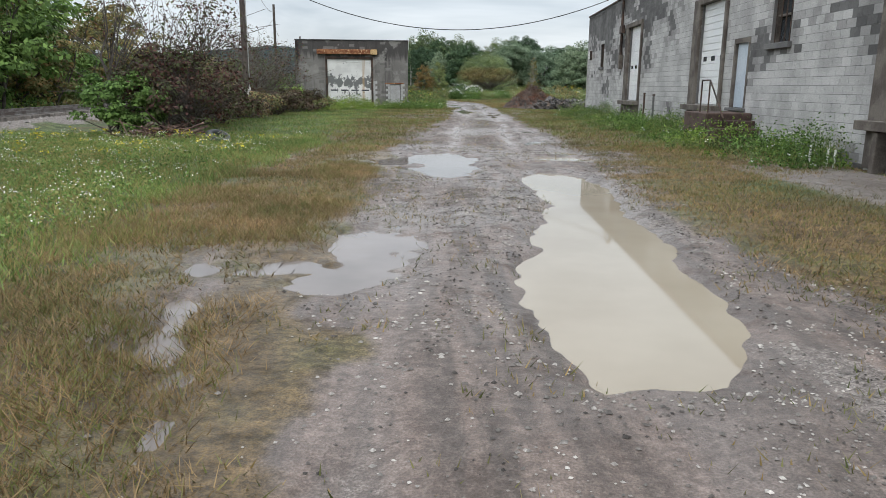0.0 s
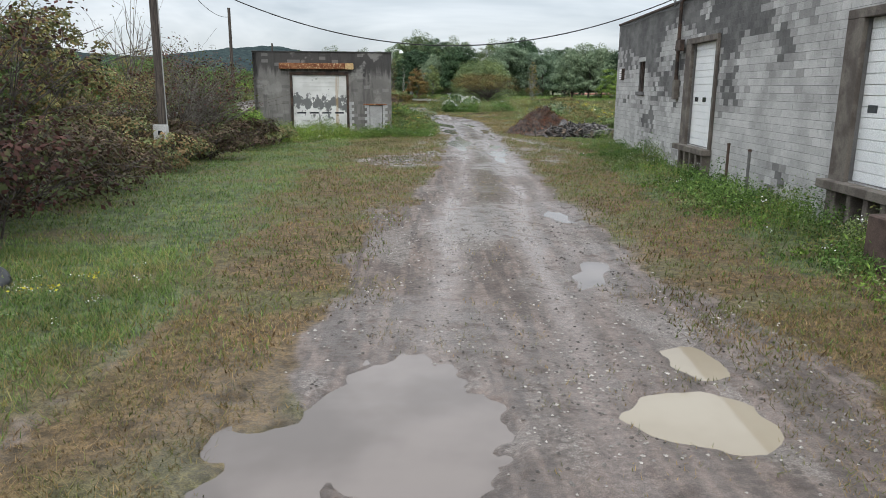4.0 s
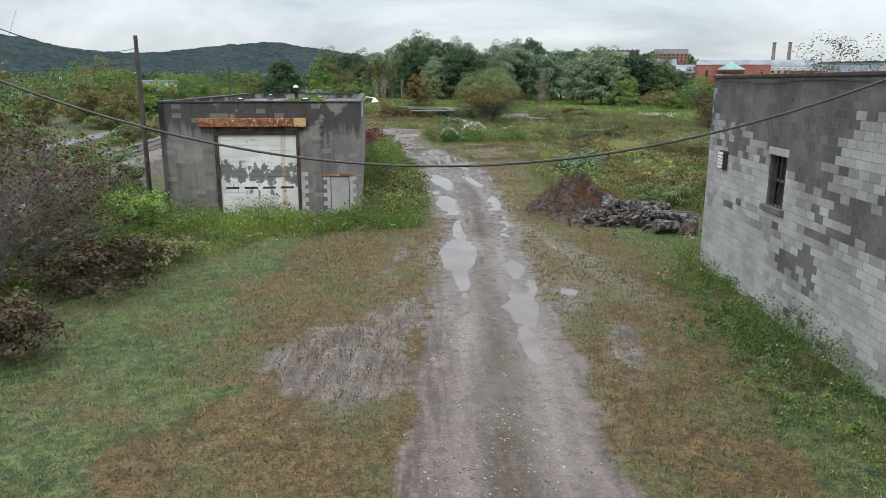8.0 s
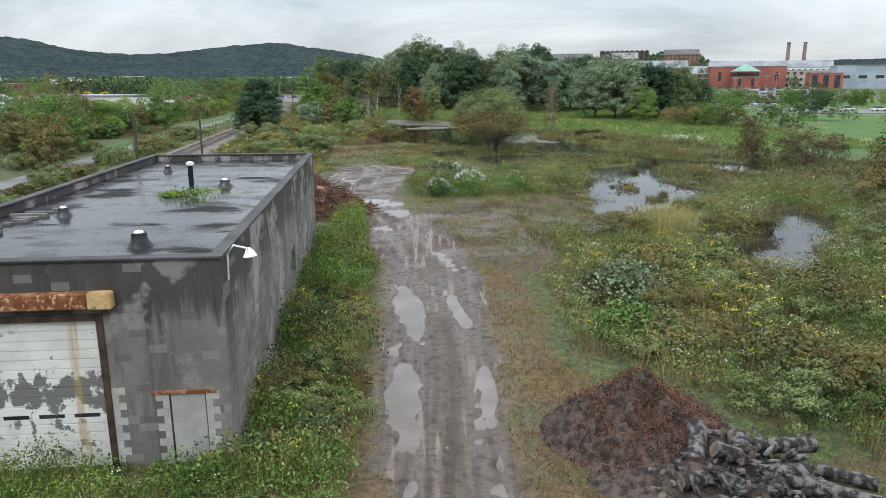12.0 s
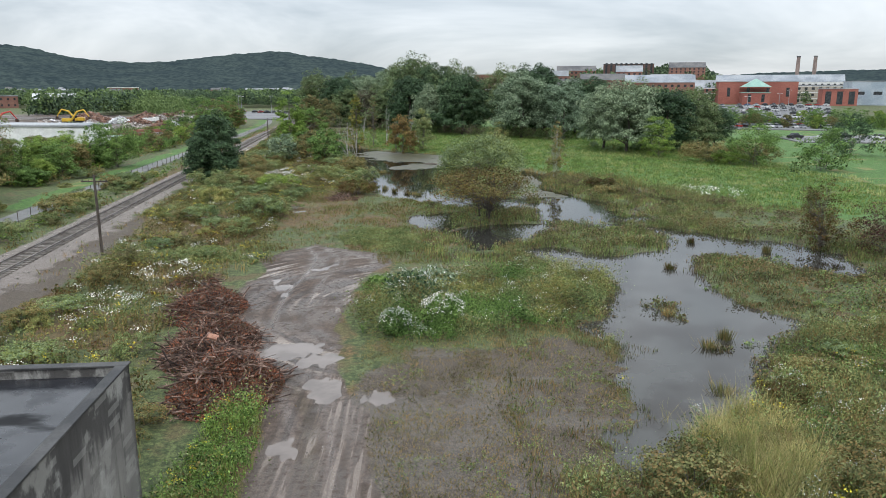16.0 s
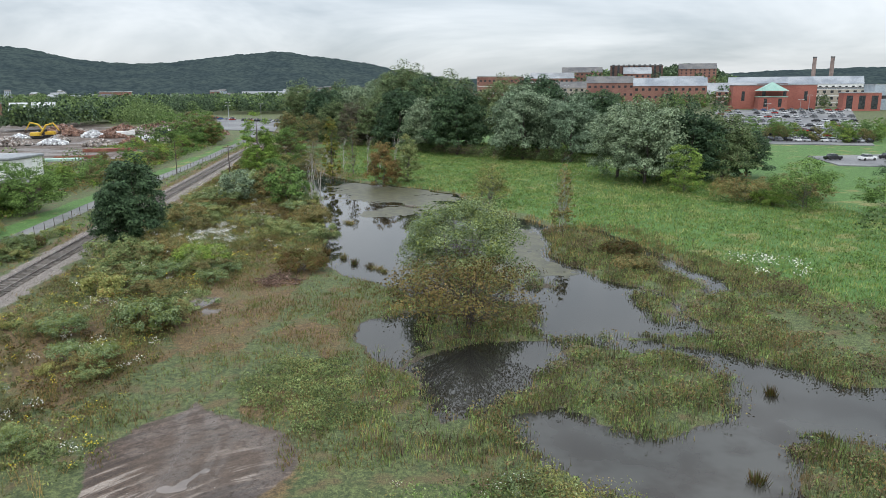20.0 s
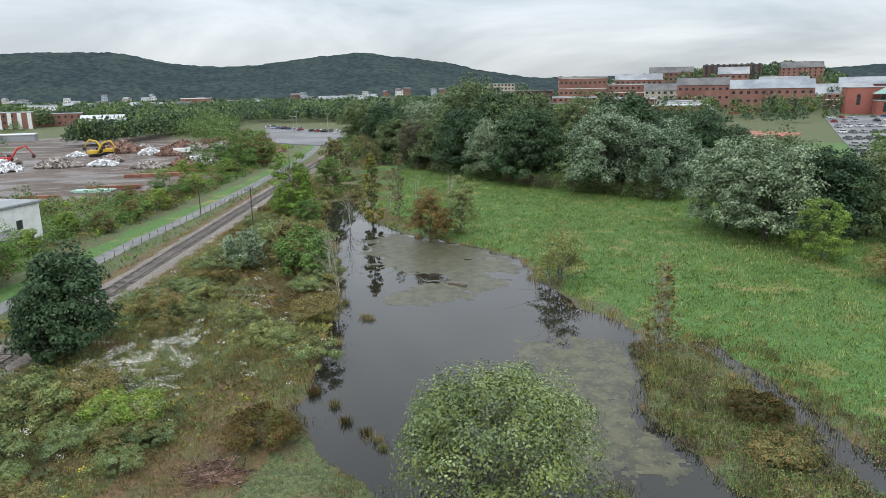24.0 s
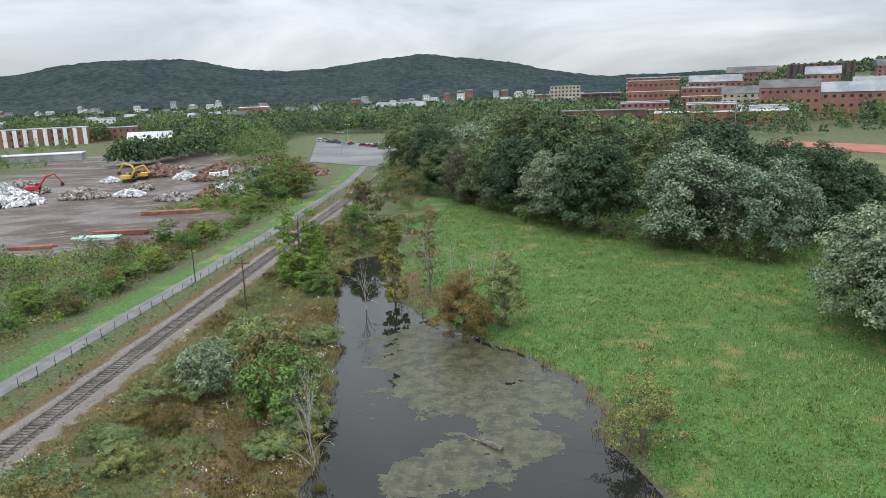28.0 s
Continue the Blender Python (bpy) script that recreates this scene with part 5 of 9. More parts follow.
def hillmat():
    """A wooded slope seen from afar: crowns in two greens, greyed blue to put distance haze into the colour, and shaded
    one by one.
    """
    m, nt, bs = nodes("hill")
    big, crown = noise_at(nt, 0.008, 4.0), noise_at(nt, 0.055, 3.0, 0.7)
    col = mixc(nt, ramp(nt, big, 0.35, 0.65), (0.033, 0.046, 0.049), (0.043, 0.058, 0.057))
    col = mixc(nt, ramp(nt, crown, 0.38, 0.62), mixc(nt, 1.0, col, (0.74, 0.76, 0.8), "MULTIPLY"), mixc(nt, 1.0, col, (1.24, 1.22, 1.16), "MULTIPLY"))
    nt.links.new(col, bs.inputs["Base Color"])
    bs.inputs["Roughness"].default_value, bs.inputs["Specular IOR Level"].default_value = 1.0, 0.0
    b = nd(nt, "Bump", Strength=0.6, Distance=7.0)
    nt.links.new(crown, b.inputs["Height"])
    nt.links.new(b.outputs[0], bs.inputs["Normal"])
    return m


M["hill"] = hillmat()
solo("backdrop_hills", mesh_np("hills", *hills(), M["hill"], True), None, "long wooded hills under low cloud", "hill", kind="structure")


# ---- warehouse: door, windows, stoop, service mast ----
s0, s1 = ws(PDOOR[0]), ws(PDOOR[1])
part("door_frame", boxes([((s0 + 0.0, -0.12, 1.17), (s0 + 0.12, 0.015, 3.24)), ((s1 - 0.12, -0.12, 1.17), (s1, 0.015, 3.24)), ((s0 + 0.12, -0.12, 3.1), (s1 - 0.12, 0.015, 3.24))]), M["wood_old"], warehouse, "dark door frame", wm)
pd_ = part("door", bevel_box((s0 + 0.12, -0.13, 1.18), (s1 - 0.12, -0.07, 3.1), 0.006), M["door_blue"], warehouse, "pale blue-grey steel door", wm)
part("knob", bevel_box((s0 + 0.18, -0.07, 2.1), (s0 + 0.24, -0.01, 2.16), 0.02, 2), M["steel_dark"], pd_)
part("step_plate", bevel_box((s0 - 0.1, 0.0, 1.08), (s1 + 0.1, 0.12, 1.165), 0.01), M["mortar"], warehouse, "", wm)
for y0, y1, z0, z1 in WINS:
    a, b = ws(y0), ws(y1)
    win = part("window", boxes([((a, -0.24, z0), (b, -0.22, z1))]), M["glass_dark"], warehouse, "dark barred window with a block sill", wm)
    part("window_sill", bevel_box((a - 0.14, -0.05, z0 - 0.16), (b + 0.14, 0.12, z0), 0.012), M["mortar"], win)
    part("lintel", bevel_box((a - 0.1, 0.0, z1), (b + 0.1, 0.03, z1 + 0.2), 0.01), M["block"], win)
    for k in range(4):
        u = a + (b - a) * (k + 0.5) / 4
        part("bar", tube(np.array([[u, -0.04, z0], [u, -0.04, z1]]), [0.018, 0.018], 6), M["steel_dark"], win)
    for u in (a, b - 0.06):
        part("window_frame", boxes([((u, -0.2, z0), (u + 0.06, -0.1, z1))]), M["wood_old"], win)
    part("window_frame", boxes([((a, -0.2, (z0 + z1) / 2 - 0.03), (b, -0.12, (z0 + z1) / 2 + 0.03))]), M["wood_old"], win)
wall_vent = thing("wall_vent", "small white louvred vent on the block wall", "vent", m=wm)
part("housing", bevel_box((ws(47.9), 0.012, 3.58), (ws(48.32), 0.16, 4.16), 0.01), M["steel_dark"], wall_vent)
for k in range(5):
    part("louvre", bevel_box((ws(47.93), 0.16, 3.62 + k * 0.105), (ws(48.29), 0.20, 3.70 + k * 0.105), 0.008), M["white_paint"], wall_vent)
mast = thing("service_mast", "rusty electric service mast and meter box on the block wall", "electric mast", m=wm)
ms = ws(38.55)
part("conduit", tube(np.array([[ms, 0.12, 2.8], [ms, 0.12, 6.68]]), [0.075, 0.07], 10), M["steel_dark"], mast)
part("box", bevel_box((ms - 0.16, 0.01, 2.75), (ms + 0.16, 0.2, 3.5), 0.015), M["wood_old"], mast)
part("cap", tube(np.array([[ms, 0.12, 6.66], [ms, 0.2, 6.78], [ms, 0.34, 6.73]]), [0.09, 0.1, 0.06], 10), M["steel_dark"], mast)
for k in range(4):
    pts = np.array([[ms, 0.3, 6.7], [ms - 0.15 - 0.08 * k, 0.5, 6.5 - 0.12 * k], [ms - 0.3 - 0.1 * k, 0.35, 6.3], [ms - 0.45 - 0.1 * k, 0.14, 6.5]])
    part("wire", tube(pts, [0.014] * 4, 5), M["cable"], mast)
alarm_box = thing("alarm_box", "dark red box beside the dock door frame", "box", m=wm)
part("case", bevel_box((ws(37.75), 0.13, 4.55), (ws(38.35), 0.3, 4.95), 0.015), M["steel_dark"], alarm_box)
tie = part("gutter_cable", tube(np.array([[ws(y), 0.08, WH_H - 0.12 - 0.05 * math.sin(y)] for y in np.linspace(14, 49, 30)]), [0.02] * 30, 5), M["cable"], warehouse, "slack black cable along the wall top", wm)

# stoop of brown concrete with a pipe rail
stoop = thing("stoop", "brown concrete stoop with four steps at the blue door", "steps", m=wm)
c0, c1 = ws(20.4), ws(22.5)
part("landing", bevel_box((c0, 0.02, -0.2), (c1, 1.35, 1.05), 0.03), M["wood_brown"], stoop, "cracked brown concrete landing")
for k in range(4):
    part("tread", bevel_box((c0 - 0.32 * (k + 1), 0.04, -0.2), (c0 - 0.32 * k, 1.3, 0.84 - 0.21 * k), 0.02), M["wood_brown"], stoop)
hand_rail = thing("pipe_rail", "thin dark steel pipe rail on the stoop", "railing", m=wm)
for a, b in ((c0 + 0.8, 1.28), (c0 + 0.1, 1.28)):
    part("post", tube(np.array([[a, b, 1.0], [a, b, 1.98]]), [0.024, 0.024], 8), M["steel_dark"], hand_rail)
part("top_rail", tube(np.array([[c0 + 0.8, 1.28, 1.98], [c0 + 0.1, 1.28, 1.98], [c0 - 1.2, 1.28, 0.95], [c0 - 1.2, 1.28, 0.1]]), [0.024] * 4, 8), M["steel_dark"], hand_rail)
for yy, hh in ((31.9, 1.5), (30.3, 1.45)):
    pp = thing("pipe_post", "slim upright pipe standing against the block wall", "pipe", m=Matrix.Translation((wall_x(yy) - 0.35, yy, 0)))
    part("pipe", tube(np.array([[0, 0, -0.2], [0, 0, hh]]), [0.045, 0.045], 8), M["steel_dark"] if yy > 31 else M["mortar"], pp)
    part("cap", tube(np.array([[0, 0, hh], [0, 0, hh + 0.06]]), [0.06, 0.05], 8), M["steel_dark"], pp)
for yy in (15.7, 14.9, 14.6):
    sk = thing("marker_stake", "short white stake in the weeds by the wall", "stake", "white stakes", m=Matrix.Translation((wall_x(yy) - 0.5, yy, 0.05)))
    part("stake", bevel_box((-0.02, -0.02, -0.1), (0.02, 0.02, 0.45), 0.005), M["white_paint"], sk)

# ---- garage: door paint, beam, small door, lamp, roof fittings ----
def peeled():
    """White door paint flaked to dark primer, with rust runs."""
    m, nt, bs = nodes("peeled_paint")
    n = noise_at(nt, 2.6, 7.0, 0.68, squash=(1, 1, 0.8))
    sp = nt.nodes.new("ShaderNodeSeparateXYZ")
    nt.links.new(nt.nodes.new("ShaderNodeNewGeometry").outputs["Position"], sp.inputs[0])
    low = ramp(nt, sp.outputs[2], 3.0, 2.2)
    lo2 = ramp(nt, sp.outputs[2], 1.5, 2.0)
    band = mathn(nt, "ADD", mathn(nt, "MULTIPLY", low, lo2), mathn(nt, "MULTIPLY", low, 0.45))
    flake = ramp(nt, mathn(nt, "ADD", n, mathn(nt, "MULTIPLY", band, 0.17)), 0.64, 0.68)
    col = mixc(nt, ramp(nt, noise_at(nt, 0.8), 0.4, 0.6), (0.62, 0.61, 0.58), (0.74, 0.73, 0.70))
    col = mixc(nt, flake, col, (0.16, 0.16, 0.155))
    run = ramp(nt, noise_at(nt, 1.0, 3.0, squash=(3.0, 3.0, 0.15)), 0.62, 0.72)
    col = mixc(nt, mathn(nt, "MULTIPLY", run, 0.6), col, (0.42, 0.27, 0.12))
    nt.links.new(col, bs.inputs["Base Color"])
    bs.inputs["Roughness"].default_value = 0.6
    return m


M["peeled"] = peeled()
g0, g1 = FB_W - 6.0, FB_W - 2.5
panel_door(garage, fm, g0, g1, 0.05, 3.9, 16, M["peeled"], 0.10, [(g0 + k, g0 + k + 0.6, 1.42, 1.52) for k in (0.2, 1.03, 1.86, 2.69)])
for lo, hi in (((g0 - 0.16, 0.006, 0), (g0, 0.05, 3.92)), ((g1, 0.006, 0), (g1 + 0.16, 0.05, 3.92)), ((g0 - 0.16, 0.006, 3.92), (g1 + 0.16, 0.05, 4.1))):
    part("door_frame", bevel_box(lo, hi, 0.008), M["steel_dark"], garage, "rust-dark steel frame", fm)
beam = thing("rusty_lintel_beam", "rust-streaked sheet metal beam box above the garage door", "beam", m=fm)
part("box", bevel_box((FB_W - 5.95, 0.02, 4.28), (FB_W - 1.7, 0.30, 4.66), 0.02), M["rust"], beam)
part("end_plate", bevel_box((FB_W - 6.5, 0.02, 4.27), (FB_W - 5.96, 0.31, 4.67), 0.03, 2), stuffmat("ochre_plate", (0.50, 0.33, 0.15), (0.58, 0.42, 0.22), 2, 0.7, 0.1, 30, c3=(0.3, 0.13, 0.06)), beam, "ochre painted end")
q0, q1 = FB_W - 8.38, FB_W - 7.5
part("door", bevel_box((q0 + 0.03, -0.08, 0.0), (q1 - 0.03, -0.03, 1.95), 0.006), M["block"], garage, "boarded pale grey doorway", fm)
part("lintel", bevel_box((q0 - 0.26, 0.005, 1.98), (q1 + 0.4, 0.05, 2.07), 0.01), M["rust"], garage, "thin rusty lintel", fm)
for k in range(10):
    wdt = 0.32 if k % 2 else 0.16
    part("block", boxes([((q1, 0.006, k * 0.2), (q1 + wdt, 0.014, k * 0.2 + 0.195))]), M["block"], garage, "", fm)
    part("block", boxes([((q0 - wdt, 0.006, k * 0.2), (q0, 0.014, k * 0.2 + 0.195))]), M["block"], garage, "", fm)
    part("block", boxes([((g0 - 0.16 - wdt, 0.006, 0.2 + k * 0.2), (g0 - 0.16, 0.014, 0.395 + k * 0.2))]), M["block"], garage, "", fm)
lamp = thing("wall_lamp", "white gooseneck barn lamp on the garage corner", "lamp")
lx, ly = FR
arm = [(lx + 0.02, ly + 0.5, 4.7), (lx + 0.05, ly + 0.45, 5.35), (lx + 0.25, ly + 0.3, 5.6), (lx + 0.6, ly + 0.2, 5.55)]
part("arm", tube(np.array(arm), [0.025] * 4, 8), M["white_paint"], lamp)
part("shade", tube(np.array([[lx + 0.62, ly + 0.2, 5.56], [lx + 0.65, ly + 0.2, 5.46], [lx + 0.66, ly + 0.2, 5.36]]), [0.05, 0.11, 0.17], 14), M["white_paint"], lamp, "white enamel shade")
for a, b, r, h in ((2.26, 7.7, 0.16, 0.3), (6.25, 2.8, 0.2, 0.4), (2.3, 19.7, 0.14, 0.3), (6.2, 14.2, 0.2, 0.3)):
    rv = thing("roof_vent", "low dark roof vent with a white cap", "roof vent", "roof vents", m=gm @ Matrix.Translation((a, b, FB_H - 0.3)))
    part("base", tube(np.array([[0, 0, 0], [0, 0, h * 0.5], [0, 0, h]]), [r * 1.8, r * 1.1, r], 12), M["roof_wet"], rv)
    part("cap", tube(np.array([[0, 0, h], [0, 0, h + 0.05]]), [r * 0.7, r * 0.5], 12), M["white_paint"], rv)
stack = thing("roof_pipe", "black vent stack with a white cap on the garage roof", "vent pipe", m=gm @ Matrix.Translation((4.6, 15.0, FB_H - 0.3)))
part("pipe", tube(np.array([[0, 0, 0], [0, 0, 0.85]]), [0.11, 0.11], 12), M["roof_wet"], stack)
part("cap", tube(np.array([[0, 0, 0.85], [0, 0, 0.95], [0, 0, 1.02]]), [0.17, 0.17, 0.05], 12), M["white_paint"], stack)
rgr = np.random.default_rng(3)
pts = rgr.normal(0, 1, (260, 3)) * np.array([0.55, 0.45, 0.12])
for a, b, k in ((5.85, 11.0, 1.0), (4.7, 11.6, 0.4)):
    tuft = thing("roof_grass", "tuft of bright grass growing on the garage roof", "grass tuft", "tufts on the roof", m=gm @ Matrix.Translation((a, b, FB_H - 0.28)))
    part("blades", leaf_quads(pts * k + np.array([0, 0, 0.2 * k]), 0.2, rgr, aspect=4), M["leaf_bright"], tuft)
# debris of gravel along the left parapet
dv = [(lo, hi) for lo, hi in (((0.3 + rgr.random() * 1.2, 1 + k * 0.35, FB_H - 0.3), (0.5 + rgr.random() * 1.4, 1.2 + k * 0.35, FB_H - 0.25 + rgr.random() * 0.08)) for k in range(24)) if hi[0] > lo[0] + 0.05]
part("roof_debris", boxes(dv), M["mortar"], garage, "loose gravel and rubble along the parapet", gm)["kind"] = "stuff"

# ---- poles and cables ----
def pole(name, label, x, y, h, r, arms=(), mat="pole_wood", lean=(0, 0)):
    p = thing(name, label, "utility pole", m=Matrix.Translation((x, y, gz_at(x, y))))
    part("shaft", tube(np.array([[0, 0, -0.3], [lean[0] * 0.5, lean[1] * 0.5, h * 0.5], [lean[0], lean[1], h]]), [r, r * 0.88, r * 0.75], 10), M[mat], p)
    for z, half in arms:
        part("crossarm", bevel_box((-half + lean[0], -0.05, z), (half + lean[0], 0.05, z + 0.11), 0.01), M[mat], p)
        for u in (-half * 0.9, -half * 0.45, half * 0.45, half * 0.9):
            part("insulator", tube(np.array([[u, 0, z + 0.11], [u, 0, z + 0.17], [u, 0, z + 0.22]]), [0.02, 0.035, 0.02], 6), M["glass_dark"], p)
    return p


p1 = pole("utility_pole", "tall weathered timber utility pole with a grey meter box", -9.45, 39.7, 9.6, 0.17)
part("conduit", tube(np.array([[0.19, -0.05, 0.9], [0.19, -0.05, 6.5]]), [0.022, 0.022], 6), M["block"], p1, "pale grey conduit")
part("meter_box", bevel_box((-0.28, -0.36, 0.75), (0.28, -0.17, 1.55), 0.02), M["block"], p1, "pale grey meter box")
part("meter", bevel_box((-0.08, -0.40, 1.15), (0.08, -0.36, 1.32), 0.01), M["glass_dark"], p1)
pole("utility_pole", "bare dark timber pole behind shrubs", -12.5, 63.0, 8.4, 0.13)
pole("utility_pole", "dark rail-side telegraph pole with a crossarm", -21.2, 121.6, 6.8, 0.13, ((6.2, 1.1),))
pole("utility_pole", "dark rail-side telegraph pole with a crossarm", -31.2, 229.3, 7.3, 0.12, ((6.8, 1.1),))
pole("utility_pole", "thin dark pole beside the fenced path", -46.8, 243.0, 7.0, 0.1)
pole("utility_pole", "dark telegraph pole by the railway", -14.6, 88.0, 7.5, 0.12)


def span(name, label, a, b, sag, r):
    t = np.linspace(0, 1, 40)[:, None]
    pts = np.array(a) * (1 - t) + np.array(b) * t
    pts[:, 2] -= 4 * sag * t[:, 0] * (1 - t[:, 0])
    solo(name, tidy(tube(pts, [r] * 40, 6)), M["cable"], label, "cable")


span("overhead_cable", "sagging black overhead cable across the yard", (-9.5, 39.6, 7.95), (10.55, 38.6, 6.5), 2.44, 0.024)
span("overhead_cable", "slack cable from the pole to the garage pole", (-9.4, 39.7, 8.9), (-12.5, 63, 7.9), 0.9, 0.016)
span("overhead_cable", "thin cable running away from the tall pole", (-9.4, 39.7, 8.5), (-9.0, -30, 9.5), 0.9, 0.014)

# ---- heaps ----
def heap(x, y, rx, ry, h, seed, n=60, lump=0.25):
    """A lumpy mound as a grid dome."""
    u = np.linspace(-1.15, 1.15, n)
    a, b = np.meshgrid(u, u)
    r = np.hypot(a, b)
    nz = vnoise(a * rx, b * ry, 0.9, seed, 4)
    z = h * np.clip(1 - r ** 1.3, -0.3, 1) * (0.6 + 0.8 * nz) + lump * (vnoise(a * rx, b * ry, 0.25, seed + 5, 2) - 0.5) * step(1.1, 0.7, r)
    z = np.where(r > 1.0, -0.15, z)
    i, j = np.meshgrid(np.arange(n - 1), np.arange(n - 1))
    k = (j * n + i).ravel()
    return np.stack([x + a * rx, y + b * ry, gz_at(x, y) + z], -1).reshape(-1, 3), np.stack([k, k + 1, k + n + 1, k + n], -1)


mulch = solo("mulch_mound", mesh_np("mulch_mound", *heap(9.5, 60.1, 2.7, 2.4, 1.5, 71, 90, 0.6), M["soil"], True), None, "heap of dark wood-chip mulch beside the lane", "mulch heap")
heap2 = solo("wood_chip_spill", mesh_np("mulch_spill", *heap(10.3, 57.8, 2.7, 1.5, 0.45, 74), M["soil"], True), None, "low spill of wood chips under the log pile", "mulch spill")
rgl = np.random.default_rng(8)
c = np.stack([9.5 + rgl.normal(0, 1.2, 11000), 59.6 + rgl.normal(0, 1.2, 11000), np.zeros(11000)], -1)
hd = np.clip(1 - (np.hypot((c[:, 0] - 9.5) / 2.6, (c[:, 1] - 60.1) / 2.4)) ** 1.3, 0, 1) * 1.5
c[:, 2] = 0.16 + hd * (0.6 + 0.8 * vnoise((c[:, 0] - 9.5), (c[:, 1] - 60.1), 0.9, 71, 4)) + rgl.uniform(-0.1, 0.2, len(c))
chips = solo("wood_chips", leaf_quads(c, rgl.uniform(0.03, 0.10, len(c)), rgl, aspect=2.2), M["brush_rust"], "loose wood chips over the mulch heap", "wood chips", kind="stuff")

M["log_end"] = stuffmat("log_end", (0.09, 0.068, 0.053), (0.20, 0.155, 0.12), 6, 0.9, 0.3, 60)
M["log_bark"] = stuffmat("log_bark", (0.02, 0.018, 0.017), (0.16, 0.145, 0.135), 5, 0.75, 1.0, 26, island=0.4, spread=(0.42, 0.62))


def log_thing(x, y, z, length, r, yaw, pitch, label, seed):
    rg = np.random.default_rng(seed)
    g = thing("log", label, "log", "logs of the cut timber pile", m=Matrix.Translation((x, y, z)) @ Matrix.Rotation(radians(yaw), 4, "Z") @ Matrix.Rotation(radians(pitch), 4, "Y"))
    n, k = 9, 18
    t = np.linspace(-length / 2, length / 2, n)
    an = np.linspace(0, 2 * np.pi, k, endpoint=False)
    rad = r * (1 + 0.16 * (vnoise(t[:, None] * 2 + 9 * seed, np.cos(an)[None] * 2 + np.sin(an)[None] * 3, 1.0, seed, 3) - 0.5) + 0.05 * rg.normal(size=(n, k)))
    v = np.stack([np.broadcast_to(t[:, None], (n, k)), rad * np.cos(an)[None], rad * np.sin(an)[None]], -1).reshape(-1, 3)
    i, j = np.meshgrid(np.arange(n - 1), np.arange(k), indexing="ij")
    a, b = (i * k + j).ravel(), (i * k + (j + 1) % k).ravel()
    part("bark", (v, np.stack([a, b, b + k, a + k], -1)), M["log_bark"], g)
    for e in (0, n - 1):
        ring = v[e * k : e * k + k] * np.array([1, 0.97, 0.97])
        vv = np.concatenate([ring, ring * np.array([1, 0.5, 0.5]), ring.mean(0)[None]])
        f1 = [[m_, (m_ + 1) % k, k + (m_ + 1) % k, k + m_] for m_ in range(k)]
        f2 = [[k + m_, k + (m_ + 1) % k, 2 * k, 2 * k] for m_ in range(k)]
        part("cut_end", tidy((vv, np.array(f1 + f2))), M["log_end"], g)


LOGS = ((11.95, 54.6, 0.52, 1.1, 0.42, 5, 0), (13.0, 54.7, 0.5, 1.0, 0.47, 60, 0), (12.9, 56.6, 0.62, 2.4, 0.34, -28, 4), (10.4, 58.4, 1.0, 1.5, 0.38, 70, -15), (11.6, 58.6, 0.75, 1.0, 0.45, 80, 0), (12.6, 58.5, 0.85, 1.9, 0.3, 10, 6),
        (9.9, 57.2, 0.65, 0.9, 0.33, 20, 10), (10.8, 57.0, 0.6, 0.8, 0.36, -70, 0), (11.5, 56.8, 0.6, 1.0, 0.38, 40, 0), (11.2, 55.9, 0.4, 0.7, 0.3, 0, 60), (12.0, 57.2, 0.9, 1.2, 0.34, -10, -8), (10.2, 56.2, 0.4, 0.8, 0.28, 50, 30),
        (12.2, 55.7, 0.4, 0.7, 0.3, -40, 0), (9.2, 56.6, 0.35, 0.7, 0.22, 10, 40), (13.6, 57.4, 0.5, 1.4, 0.26, -35, 0), (11.0, 57.9, 1.05, 0.9, 0.32, 0, 20))
for k, (x, y, z, ln, r, yw, pt) in enumerate(LOGS):
    log_thing(x, y, 0.12 + (z - 0.12) * 0.66, ln * 0.9, r * 0.62, yw, pt, ("short thick cut log with rough grey bark", "dark wet cut log in the timber pile", "long split log lying across the pile")[k % 3], 200 + k)
# split wood and broken branches strewn over the pile
rd_ = np.random.default_rng(88)
bits = []
for k in range(150):
    p0 = np.array([rd_.normal(11.2, 1.2), rd_.normal(57.0, 1.0), 0.15 + 0.75 * rd_.random() ** 1.6])
    d = rd_.normal(size=3) * np.array([1, 1, 0.45])
    d /= np.linalg.norm(d)
    ln, rr = rd_.uniform(0.2, 0.8), rd_.uniform(0.03, 0.1)
    bits.append(tube(np.array([p0 - d * ln / 2, p0 + rd_.normal(0, 0.05, 3), p0 + d * ln / 2]), [rr, rr * 0.9, rr * 0.5], 6))
v, q = tidy(joined(bits))
v[:, 2] = np.maximum(v[:, 2], 0.08)
solo("broken_wood", (v, q), M["log_bark"], "dark broken branches and split wood over the log pile", "wood debris", kind="stuff")
rs = np.random.default_rng(31)
stump = thing("stump", "uprooted dark stump with torn roots beside the wall", "stump", m=Matrix.Translation((13.3, 51.9, 0.3)))
part("core", tube(np.array([[-0.5, 0, 0.1], [0, 0, 0.15], [0.5, 0.1, 0.1]]), [0.3, 0.42, 0.3], 12), M["bark_dark"], stump)
for k in range(9):
    a = k * 0.7
    e = np.array([math.cos(a) * 0.9, math.sin(a) * 0.7, 0.1 + 0.5 * rs.random()])
    part("root", tube(np.array([[0, 0, 0.1], e * 0.6 + np.array([0, 0, 0.1]), e]), [0.16, 0.1, 0.03], 6), M["bark_dark"], stump)


